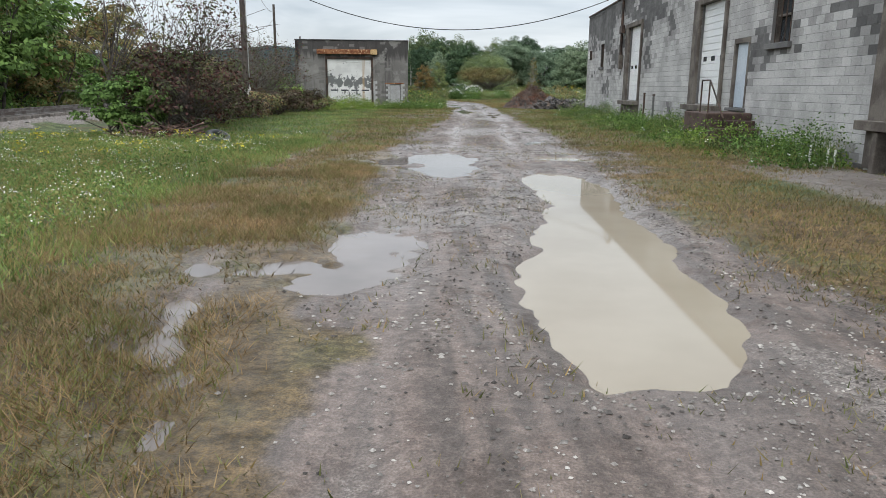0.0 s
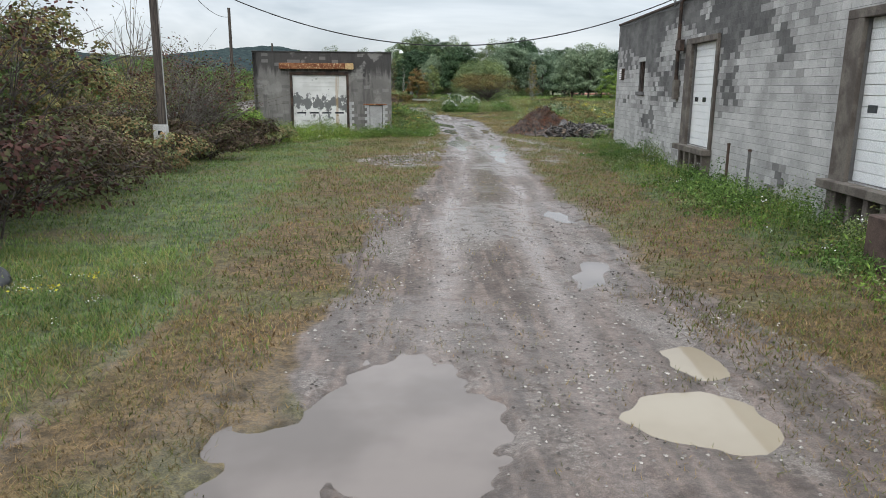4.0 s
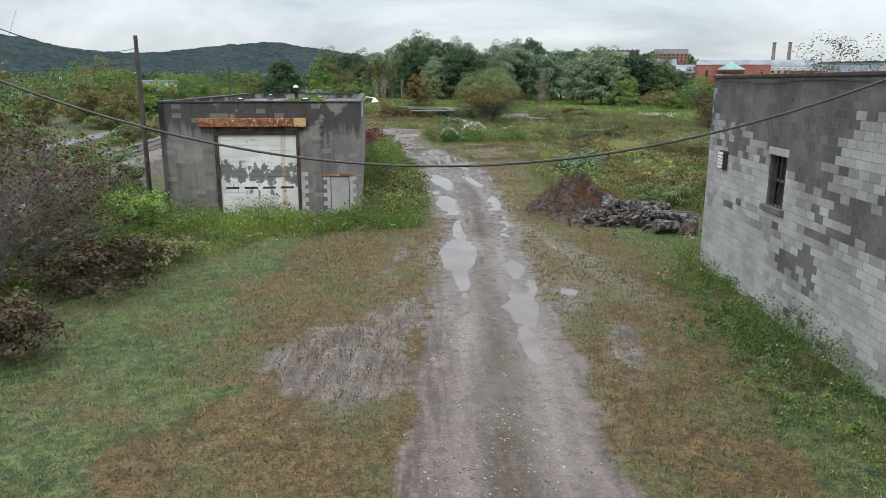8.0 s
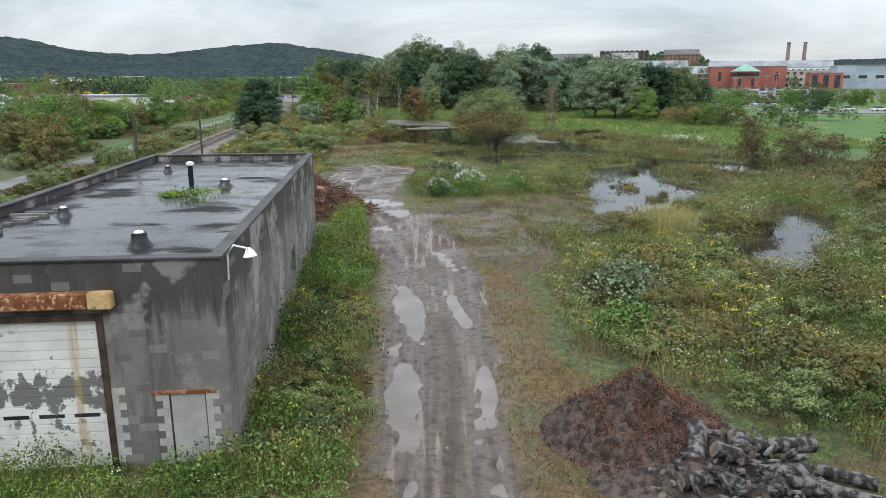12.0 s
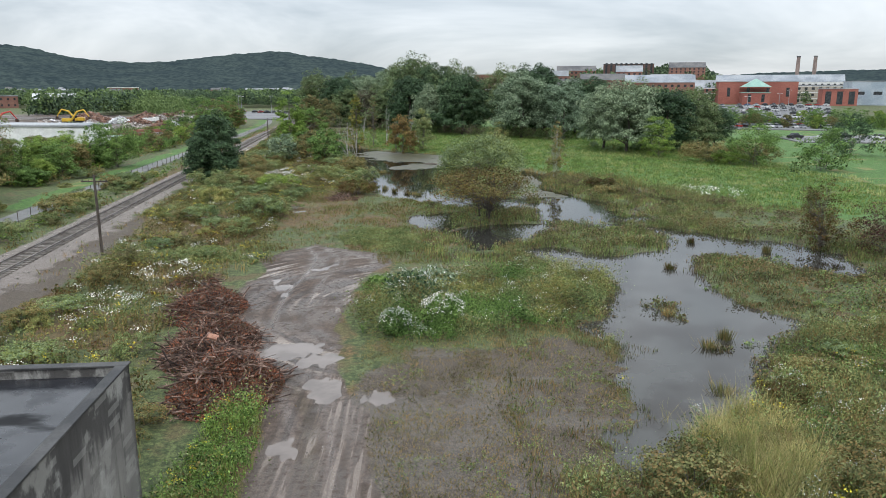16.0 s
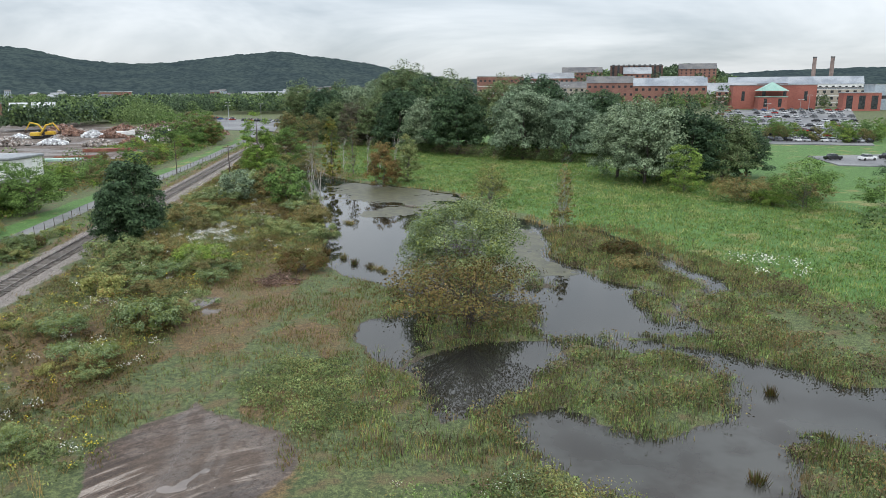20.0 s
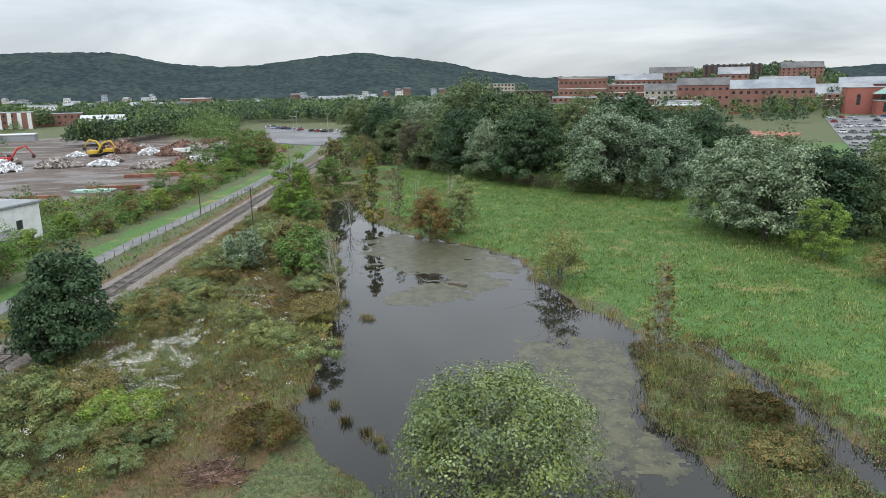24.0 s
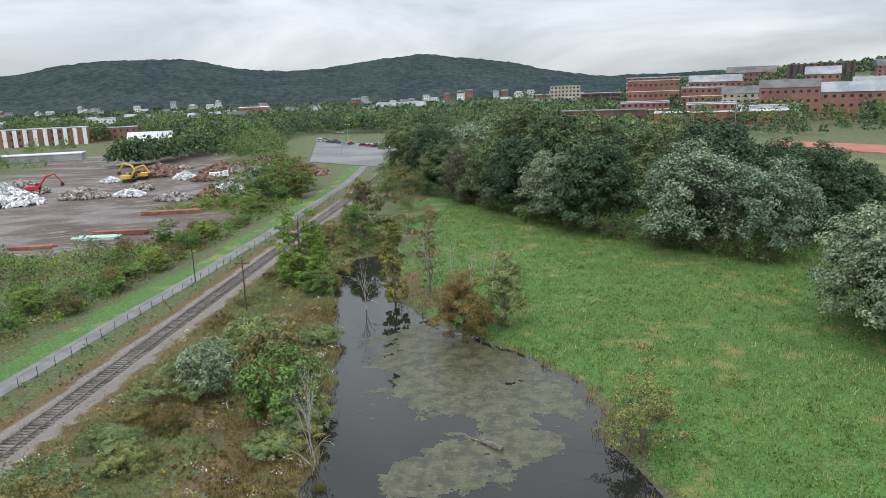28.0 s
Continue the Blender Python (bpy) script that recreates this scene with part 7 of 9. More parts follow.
# the strip between railway and lane, then along the pond
def strip_p(x, y):
    lane_side = np.interp(y, (86, 100, 112, 122, 130, 150, 165, 200, 240), (-4.5, -8.3, -8.5, -7.0, -9, -11, -3, -6, -20))
    return step(0.4, -0.8, x - lane_side + (vnoise(x, y, 3, 110) - 0.5) * 3) * step(2.6, 4.5, rail_d(x, y) - 2.4 * step(150, 130, y))


x, y, rg = scatter(34000, -48, 2, 86, 280, 415, strip_p)
tops = weedy("strip_weeds", x, y, rg, 0.75, 0.15, 18, "weeds between railway and lane", ("leaf_sage", "leaf_yolive", "leaf_olive", "leaf_rust"), (0.44, 0.53, 0.65), 5.0, 192, 0.46, grass=0.6, blade="grass_mixed")
wht = (rg.random(len(tops)) < 0.025) | ((np.hypot((tops[:, 0] + 18) / 4.8, (tops[:, 1] - 168) / 6.5) < 1) & (vnoise(tops[:, 0], tops[:, 1], 2.0, 113) > 0.42)) | ((np.hypot((tops[:, 0] + 13) / 4, (tops[:, 1] - 108) / 6) < 1) & (rg.random(len(tops)) < 0.09))
strew("white_flowers", heads(tops[wht] + np.array([0, 0, 0.06]), rg, 34, 0.26, 0.085), "flower_white", "drifts of white asters by the railway", "flowers")
strew("yellow_flowers", heads(tops[rg.random(len(tops)) < 0.06], rg, 12, 0.16, 0.09), "flower_yellow", "goldenrod by the railway", "flowers")
# dry grass of the trampled ground beyond the mud lot
x, y, rg = scatter(20000, -14, 8, 118, 200, 416, lambda x, y: step(0.3, 0.55, vnoise(x, y, 4, 115)) * 0.8 + 0.2)
strew("dry_grass", blades(x, y, rg, 0.30, 0.045, 4, 0.7, 0.15), "grass_tan", "dry straw and green grass beyond the mud", "grass")
x, y, rg = scatter(6000, -3, 10, 116, 136, 417, lambda x, y: step(0.5, -0.8, blob(x, y, ((1.8, 128.2, 3.8, 4.4, 10), (4.2, 124.0, 2.4, 2.4, 0)), 1.6, 116, 2)))
lv, tops = plants(x, y, rg, 0.26 * np.clip(2.4 * (vnoise(x, y, 1.6, 119) - 0.5) + 0.9, 0.3, 1.6), 0.13, 12, 0.7)
strew("clover_patch", lv, "leaf_sage", "patch of fresh green growth beyond the mud lot", "weeds")
# brown mown flat beside the lane
x, y, rg = scatter(26000, 3, 18, 62, 104, 418, lambda x, y: 0.35 + 0.6 * step(0.4, 0.6, vnoise(x, y, 2.5, 117)), road_gap=0.15)
strew("flat_grass", blades(x, y, rg, 0.11, 0.035, 3, 0.9, 0.12), "grass_mixed", "thin brown grass on the wet flat", "grass")

x, y, rg = scatter(5200, 3.5, 17, 78, 101, 436, lambda x, y: step(0.44, 0.6, vnoise(x, y, 1.7, 118)))
weedy("flat_weeds", x, y, rg, 0.13, 0.07, 10, "low brown and green plants on the wet flat", ("marsh_brown", "marsh_olive", "marsh_green"), (0.46, 0.56), 1.8, 207, 0.9)

# marsh plants standing in and round the shallows
def marsh_p(x, y):
    d = pond_d(x, y)
    return step(-1.3, 0.0, d) * step(7.5, 1.5, d) * (0.15 + 0.85 * step(0.36, 0.56, vnoise(x, y, 3.0, 120)))


def marsh_set(n, x0, x1, y0, y1, seed, hgt, wid, per, jit, nm, lb, water=-1.4, p=marsh_p):
    x, y, rg = scatter(n, x0, x1, y0, y1, seed, p, water_gap=water)
    strew("marsh_grass", blades(x, y, rg, hgt, wid, per, 0.5, jit), nm, lb, "marsh grass")


marsh_set(16000, 10, 46, 72, 122, 419, 0.3, 0.04, 7, 0.2, "marsh_olive", "tufts of olive marsh grass standing in shallow water", -3.2, lambda x, y: step(-3.2, 0.2, pond_d(x, y)) * step(7.5, 1.5, pond_d(x, y)) * step(0.38, 0.54, vnoise(x, y, 2.4, 170)))
marsh_set(14000, 6, 54, 118, 175, 420, 0.45, 0.06, 7, 0.28, "marsh_green", "green marsh grass round the ponds")
marsh_set(12000, 6, 54, 112, 180, 421, 0.5, 0.06, 7, 0.3, "marsh_brown", "brown marsh plants round the ponds", -0.9)
x, y, rg = scatter(24000, 6, 58, 80, 178, 422, lambda x, y: np.maximum(marsh_p(x, y), step(16, 9, pond_d(x, y)) * step(1.5, 3.0, pond_d(x, y)) * step(10, 18, x) * (1 - zones(x, y)[1])) * step(0.3, 0.46, vnoise(x, y, 2.6, 122)) * step(0.2, 1.6, blob(x, y, ((9.5, 92, 6.5, 7.5, 0), (8, 84, 4, 7, 10), (13, 96, 4, 5, 0)), 1.5, 61, 3)), water_gap=-0.5)
weedy("marsh_weeds", x, y, rg, 0.62, 0.17, 15, "bushy weeds on the marsh hummocks", ("marsh_olive", "marsh_green", "marsh_brown"), (0.5, 0.6), 3.6, 198, 0.5, grass=0.25, blade="marsh_green")
x, y, rg = scatter(6000, -30, 40, 158, 262, 423, lambda x, y: step(-0.9, 0.2, pond_d(x, y)) * step(3.0, 0.8, pond_d(x, y)), water_gap=-1.0)
strew("shore_grass", blades(x, y, rg, 0.7, 0.08, 8, 0.5, 0.3), "grass_mixed", "rough grass along the pond shore", "grass")
# sedge tussocks in open water
rgt = np.random.default_rng(77)
for k in range(46):
    if k < 14:
        tx, ty = ((-1.4, 183.0), (-1.9, 183.8), (3.4, 158.7), (5.0, 156.6), (4.2, 157.8), (-2.1, 164.8), (0.1, 162.9), (-3.0, 176), (1.6, 160.2), (-5.4, 188.6), (21.5, 105), (24.2, 96), (26.5, 94.2), (22.8, 92))[k]
    else:
        tx, ty = rgt.uniform(14, 40), rgt.uniform(82, 128)
        if float(pond_d(np.array([tx]), np.array([ty]))[0]) > -0.1:
            continue
    n = 140
    r = rgt.uniform(0.25, 0.6)
    cx = rgt.normal(0, r * 0.45, (n, 2))
    h = rgt.uniform(0.35, 0.75)
    a = rgt.uniform(0, 6.28, n)
    w = 0.03
    zb = np.full(n, -0.2)
    tip = cx * 1.9
    v = np.stack([np.stack([cx[:, 0] - np.cos(a) * w, cx[:, 1] - np.sin(a) * w, zb], -1), np.stack([cx[:, 0] + np.cos(a) * w, cx[:, 1] + np.sin(a) * w, zb], -1), np.stack([tip[:, 0], tip[:, 1], h * rgt.uniform(0.6, 1.2, n)], -1)], 1).reshape(-1, 3)
    solo("sedge_tussock", (v, np.arange(3 * n).reshape(-1, 3)), M[("leaf_olive", "grass_mixed", "leaf_rust")[k % 3]], "sedge tussock standing in the pond", "tussock", "tussocks in the water", m=Matrix.Translation((tx, ty, -0.05)))

# the green meadow before the wood
def meadow_p(x, y):
    return zones(x, y)[1]


x, y, rg = scatter(60000, -20, 72, 140, 330, 424, meadow_p)
strew("meadow_grass", blades(x, y, rg, 0.3, 0.075, 5, 0.7, 0.3), "grass_green", "lush green meadow grass", "grass")
x, y, rg = scatter(12000, 0, 75, 140, 330, 425, lambda x, y: meadow_p(x, y) * np.maximum(0.08 + 0.9 * step(0.58, 0.64, vnoise(x, y, 7, 125)), step(0.6, -0.6, blob(x, y, ((32, 209, 7, 1.8, -48), (18, 250, 6, 1.5, -35), (40, 186, 6, 1.6, -50)), 1.5, 127, 3))))
M["grass_seed"] = leafmat("grass_seed", (0.22, 0.24, 0.08), (0.42, 0.42, 0.18))
strew("meadow_grass", blades(x, y, rg, 0.5, 0.07, 5, 0.7, 0.35), "grass_seed", "pale seeding grass in the meadow", "grass")
x, y, rg = scatter(9000, -10, 64, 150, 330, 426, lambda x, y: meadow_p(x, y) * (0.12 + 0.88 * step(0.5, 0.56, vnoise(x, y, 5, 126))))
lv, tops = plants(x, y, rg, 0.45, 0.2, 16, 0.6)
strew("meadow_weeds", lv, "leaf_green", "broad-leaved weeds in the meadow", "weeds")
strew("white_flowers", heads(tops[(np.hypot((tops[:, 0] - 43) / 5, (tops[:, 1] - 157) / 6) < 1)], rg, 20, 0.4, 0.14), "flower_white", "white asters in the meadow", "flowers")
# straw grass along the ballast
x, y, rg = scatter(6000, -50, -16, 110, 330, 429, lambda x, y: step(2.2, 3.0, np.abs(rail_d(x, y))) * step(5.0, 3.6, np.abs(rail_d(x, y)) + (vnoise(x, y, 4, 199) - 0.5) * 2), rail_gap=2.2)
strew("straw_grass", blades(x, y, rg, 0.4, 0.06, 6, 0.8, 0.25), "grass_tan", "straw-coloured grass along the railway ballast", "grass")
# growth beyond the railway
x, y, rg = scatter(9000, -60, -12, 0, 330, 427, lambda x, y: step(-2.8, -4.0, rail_d(x, y)) * step(0.2, 1.2, path_d(x, y)) * step(0, 1.0, x - np.interp(y, PATHY, PATHX)))
tops = weedy("verge_weeds", x, y, rg, 0.6, 0.2, 16, "green weeds between railway and path", scale=4.0, seed=196)
x, y, rg = scatter(9000, -125, -46, 165, 330, 428, lambda x, y: step(-6.5, -8.5, x - np.interp(y, PATHY, PATHX)) * step(-3, 3, yard_d(x, y)))
tone = vnoise(x, y, 9, 128)
for nm, k in (("leaf_green", tone < 0.5), ("leaf_olive", (tone >= 0.5) & (tone < 0.62)), ("leaf_bright", tone >= 0.62)):
    lv, tops = plants(x[k], y[k], rg, 1.1, 0.42, 12, 0.6)
    strew("scrub", lv, nm, "rough scrub between path and scrapyard", "scrub")


# pebbles on the near gravel
def pebbles(n, x0, x1, y0, y1, seed, chance, smin, smax):
    rg = np.random.default_rng(seed)
    x, y = rg.uniform(x0, x1, n), rg.uniform(y0, y1, n)
    k = (rg.random(n) < chance(x, y)) & (puddle_dip(x, y) < 0.03)
    x, y = x[k], y[k]
    n = len(x)
    base = np.array([[1, 0, 0], [0, 1, 0], [-1, 0, 0], [0, -1, 0], [0, 0, 1], [0, 0, -1]], float)
    fcs = np.array([[0, 1, 4], [1, 2, 4], [2, 3, 4], [3, 0, 4], [1, 0, 5], [2, 1, 5], [3, 2, 5], [0, 3, 5]])
    s = rg.uniform(smin, smax, (n, 1, 1)) * rg.uniform(0.6, 1.3, (n, 6, 1)) * np.array([1, 1, 0.6])
    v = base[None] * s
    a = rg.uniform(0, 6.28, n)
    ca, sa = np.cos(a)[:, None], np.sin(a)[:, None]
    v = np.stack([v[:, :, 0] * ca - v[:, :, 1] * sa + x[:, None], v[:, :, 0] * sa + v[:, :, 1] * ca + y[:, None], v[:, :, 2] + ground_h(x, y)[:, None] + 0.003], -1)
    return v.reshape(-1, 3), (fcs[None] + 6 * np.arange(n)[:, None, None]).reshape(-1, 3)


M["pebble"] = stuffmat("pebble", (0.09, 0.078, 0.07), (0.33, 0.305, 0.275), 3, 0.8, 0.1, 60, island=0.6)
strew("gravel", pebbles(26000, -1.6, 5.6, 1.2, 13, 430, lambda x, y: zones(x, y)[0] * (0.25 + 0.75 * step(0.4, 0.6, vnoise(x, y, 1.6, 151))), 0.004, 0.016), "pebble", "loose grey gravel on the lane", "gravel")
strew("gravel", pebbles(9000, -1.4, 6.2, 1.2, 20, 434, lambda x, y: zones(x, y)[0] * (0.12 + 0.88 * np.maximum(step(0.55, 0.12, np.abs(pool_d(x, y, PUDDLES[0], 0.1) - 0.2)), step(0.5, 0.66, vnoise(x, y, 1.3, 152)))), 0.012, 0.026), "pebble", "coarse pale gravel at the puddle's rim", "gravel")
strew("gravel", pebbles(14000, -1, 8, 16, 45, 431, lambda x, y: zones(x, y)[0] * (0.2 + 0.8 * step(0.4, 0.6, vnoise(x, y, 1.6, 151))), 0.012, 0.03), "pebble", "loose grey gravel on the lane", "gravel")
strew("ballast", pebbles(30000, -50, -14, 10, 330, 432, lambda x, y: step(3.0, 2.2, np.abs(rail_d(x, y))) * 1.0, 0.04, 0.10), "pebble", "coarse grey railway ballast", "ballast")
strew("lane_stones", pebbles(900, -7, 8, 50, 120, 433, lambda x, y: zones(x, y)[0], 0.02, 0.06), "pebble", "scattered stones on the muddy lane", "stones")


# floating algae on the pond
def algae(x0, x1, y0, y1, cell, seed, centres, z):
    u, v = np.arange(x0, x1, cell), np.arange(y0, y1, cell)
    a, b = np.meshgrid(u, v)
    d = blob(a, b, centres, 2.6, seed, 3.0) + (vnoise(a, b, 0.8, seed + 3) - 0.5) * 4.5 + (vnoise(a, b, 3.5, seed + 5) - 0.5) * 5
    keep = (d < -0.2) & (pond_d(a, b) < -1.0)
    i, j = np.where(keep[:-1, :-1])
    n = a.shape[1]
    q = i * n + j
    fcs = np.stack([q, q + 1, q + n + 1, q + n], -1)
    used, inv = np.unique(fcs, return_inverse=True)
    return np.stack([a.ravel()[used], b.ravel()[used], np.full(len(used), z)], -1), inv.reshape(-1, 4)


M["algae"] = stuffmat("algae", (0.034, 0.034, 0.018), (0.078, 0.075, 0.038), 0.7, 0.4, 0.2, 5, c3=(0.105, 0.098, 0.052))
solo("algae_mat", algae(-14, 18, 184, 236, 0.25, 161, ((2, 214, 11, 7, 0), (-4, 222, 7, 5, 10), (6, 206, 10, 6, 0), (4, 192, 4, 4, 0), (9, 199, 4, 4, 0)), -0.052), M["algae"], "mottled olive algae floating on the pond", "algae", kind="stuff")
solo("algae_mat", algae(10, 28, 150, 190, 0.25, 166, ((20, 161, 6.5, 8, 0), (20, 172, 5.5, 7, 20)), -0.052), M["algae"], "mottled olive algae floating on the pond", "algae", kind="stuff")


# ---- single trees and shrubs ----
def one_tree(name, label, category, x, y, h, r, lm, base=0.15, n=70, leaf=0.3, per=36, seed=1, trunk=0.14, bark="bark", group="", **kw):
    kw.setdefault("spread", 0.19)
    w_, l_ = tree_mesh(h, r, h * base, int(n * 1.7), leaf * 1.08, int(per * 0.72) + 1, seed, trunk, **kw)
    return plant_tree(name, label, category, x, y, w_, l_, M[bark], M[lm], group)


M["leaf_amber"] = leafmat("leaf_amber", (0.14, 0.085, 0.03), (0.28, 0.18, 0.07), (0.16, 0.15, 0.05), 0.25)
M["leaf_brown"] = leafmat("leaf_brown", (0.075, 0.055, 0.02), (0.165, 0.125, 0.045), (0.11, 0.11, 0.04), 0.3)
M["leaf_fresh"] = leafmat("leaf_fresh", (0.06, 0.125, 0.02), (0.16, 0.245, 0.05))
# round the pond
one_tree("tree", "dense dark green oval tree beside the railway", "tree", -26.0, 170.6, 10.6, 4.5, "leaf_dark", 0.0, 120, 0.3, 190, 501, 0.2, top=0.62)
one_tree("tree", "bright green young tree by the railway", "tree", -28.9, 243.8, 13.4, 4.2, "leaf_fresh", 0.0, 90, 0.28, 170, 502, 0.2, top=0.6)
one_tree("tree", "loose green young tree by the railway", "tree", -28.4, 275.6, 12.5, 4.0, "leaf_olive", 0.0, 70, 0.42, 70, 503, 0.18, top=0.7)
one_tree("tree", "slender yellowing poplar at the pond's edge", "tree", -11.2, 233.4, 13.2, 2.2, "leaf_yellow", 0.06, 60, 0.34, 60, 504, 0.15, top=0.45)
one_tree("tree", "slender half-bare poplar at the pond's edge", "tree", -7.6, 240.0, 12.0, 1.9, "leaf_olive", 0.06, 44, 0.32, 20, 505, 0.12, bare=0.3, top=0.5)
one_tree("shrub", "rust-brown rounded shrub at the pond's edge", "shrub", 0.0, 222.3, 8.9, 3.5, "leaf_amber", 0.0, 80, 0.19, 190, 506, 0.1, stems=3, top=0.75)
one_tree("shrub", "tall green shrub at the pond's edge", "shrub", 4.6, 226.5, 9.5, 2.8, "leaf_sage", 0.0, 66, 0.22, 150, 507, 0.1, stems=2, top=0.7)
one_tree("sapling", "yellow-green half-bare sapling on the pond bank", "tree", 18.8, 197.2, 8.0, 3.0, "leaf_yolive", 0.02, 64, 0.2, 90, 508, 0.1, stems=3, bare=0.25, top=0.75)
one_tree("sapling", "thin pale sapling with few leaves on the pond bank", "tree", 26.6, 175.4, 8.8, 1.6, "leaf_olive", 0.05, 50, 0.26, 36, 509, 0.07, "bark_pale", stems=3, bare=0.15, top=0.4)
one_tree("willow", "grey-green willow leaning over the marsh pond", "tree", 12.9, 149.6, 9.2, 5.5, "leaf_willow", 0.03, 140, 0.18, 260, 510, 0.22, stems=3, limbs=14, spread=0.21, top=0.85)
one_tree("willow", "rust-brown drooping willow standing in the marsh", "tree", 12.5, 137.4, 5.8, 5.8, "leaf_brown", 0.34, 96, 0.2, 66, 511, 0.2, "bark_dark", stems=5, limbs=16, squash=0.7, spread=0.19, bare=0.12)
one_tree("shrub", "green shrub between pond and railway", "shrub", -13.0, 200.0, 6.6, 3.6, "leaf_green", 0.0, 60, 0.34, 70, 512, 0.09, stems=3)
one_tree("shrub", "olive shrub between pond and railway", "shrub", -17.0, 207.0, 5.8, 3.4, "leaf_olive", 0.0, 56, 0.34, 70, 513, 0.08, stems=3)
one_tree("shrub", "grey-green shrub between pond and railway", "shrub", -22.6, 204.0, 5.2, 3.0, "leaf_grey", 0.0, 50, 0.32, 70, 514, 0.08, stems=3)
one_tree("shrub", "bushy green shrub with white flower heads by the railway", "shrub", -23.5, 216.0, 4.0, 3.3, "leaf_willow", 0.0, 50, 0.32, 70, 515, 0.07, stems=3)
for k, (sx, sy) in enumerate(((-13.5, 245), (-11.0, 250), (-4.5, 240), (-2.0, 243), (-16.5, 262), (-15, 232), (-9.0, 196.5), (-6.8, 191), (1.5, 240), (3.4, 246))):
    one_tree("dead_sapling", "thin bare dead sapling at the water's edge", "tree", sx, sy, 7.0 + k % 3, 1.5, "leaf_olive", 0.2, 22, 0.24, 6, 530 + k, 0.07, "bark_pale", "dead saplings", bare=0.7, limbs=10)
EDGE_LABEL = {"leaf_green": "leafy green shrub at the field edge", "leaf_olive": "dull olive shrub at the marsh edge", "leaf_bright": "bright green shrub at the field edge", "leaf_red": "reddish-brown shrub in the marsh", "leaf_rust": "rust-brown shrub at the marsh edge", "leaf_dark": "dark green tree at the field edge", "leaf_yellow": "yellowing shrub by the pond"}
for k, (sx, sy, h, r, lm) in enumerate(((-27, 268, 9, 3.8, "leaf_green"), (-29, 312, 11, 4.4, "leaf_olive"), (-38, 330, 10, 4.4, "leaf_green"), (-24, 238, 4, 2.6, "leaf_green"), (66, 192, 7.8, 4.6, "leaf_green"), (74.5, 184.5, 7.6, 4.2, "leaf_green"), (60, 199, 4.2, 4.6, "leaf_olive"), (70, 201, 4.2, 4.4, "leaf_olive"), (63, 196, 2.5, 3.0, "leaf_bright"), (96, 214, 9, 4.8, "leaf_dark"), (46, 120, 4.8, 3.4, "leaf_red"), (41, 123, 6.5, 2.4, "leaf_rust"), (38, 94, 3.2, 2.6, "leaf_olive"), (49, 108, 7.0, 3.6, "leaf_olive"), (52, 96, 6.5, 3.4, "leaf_rust"), (56, 116, 5.4, 3.4, "leaf_olive"), (31, 76, 9.5, 4.4, "leaf_rust"), (38, 70, 8.0, 3.9, "leaf_olive"), (45, 80, 6.6, 3.8, "leaf_rust"), (-52, 150, 10, 5, "leaf_olive"), (-58, 164, 11, 5.5, "leaf_olive"), (-47.5, 141, 8, 4.4, "leaf_green"), (-66, 172, 10, 5, "leaf_green"), (-44, 126, 6, 3.8, "leaf_olive"), (-50, 192, 8.5, 4.2, "leaf_green"), (-56, 186, 7, 4, "leaf_bright"), (31, 163, 1.4, 2.2, "leaf_rust"), (30.5, 157, 1.3, 2.0, "leaf_olive"), (-3.5, 157, 1.8, 2.6, "leaf_rust"), (-14, 158, 2.6, 2.8, "leaf_bright"), (-12, 140, 2.2, 2.4, "leaf_olive"), (54, 210.5, 8.4, 3.6, "leaf_bright"))):
    one_tree("shrub" if h < 7.5 else "tree", EDGE_LABEL[lm], "shrub" if h < 7.5 else "tree", sx, sy, h, r, lm, 0.0, 56, 0.22 if h > 4 and lm not in ("leaf_red", "leaf_rust") else 0.16, 130, 560 + k, 0.09, stems=3, bare=0.5 if lm in ("leaf_red", "leaf_rust") and h > 4 else 0.0, limbs=20 if lm in ("leaf_red", "leaf_rust") and h > 4 else 10)

# thicket of low bushes between railway and pond, and in the marsh: four shapes, copied
low = []
for k, (h, r, lm, lb) in enumerate(((2.4, 1.9, "leaf_olive", "olive-brown low bush of the rough strip"), (2.0, 1.8, "leaf_sage", "green low bush of the rough strip"), (1.7, 1.7, "leaf_yolive", "yellow-green low bush of the rough strip"), (1.8, 1.8, "leaf_rust", "rust-brown low bush of the rough strip"), (2.0, 1.9, "leaf_willow", "grey-green low bush of the rough strip"))):
    low.append(one_tree("bush", lb, "bush", -20.0 - 0.8 * k, 176 + 6.5 * k, h, r, lm, 0.0, 40, 0.13, 96, 690 + k, 0.04, group="bushes of the rough strip", stems=2, limbs=4))
rgl = np.random.default_rng(46)
made = 0
while made < 150:
    ty = rgl.uniform(122, 300) if made < 125 else rgl.uniform(84, 122)
    tx = rgl.uniform(-46, 0)
    dens = vnoise(np.array([tx]), np.array([ty]), 9, 231)[0]
    if strip_p(np.array([tx]), np.array([ty]))[0] < 0.6 or pond_d(np.array([tx]), np.array([ty]))[0] < 0.7 or rail_d(tx, ty) < 4.5 or dens < 0.44:
        continue
    s = float(rgl.uniform(0.65, 1.45)) * (0.6 if ty < 135 else 1.0)
    cp = copy_thing(low[int(rgl.choice(5, p=(0.22, 0.32, 0.2, 0.06, 0.2)))], Matrix.Translation((tx, ty, gz_at(tx, ty) - 0.05)) @ Matrix.Rotation(float(rgl.uniform(0, 6)), 4, "Z"))
    cp.scale = (s, s, s * float(rgl.uniform(0.7, 1.1)))
    made += 1

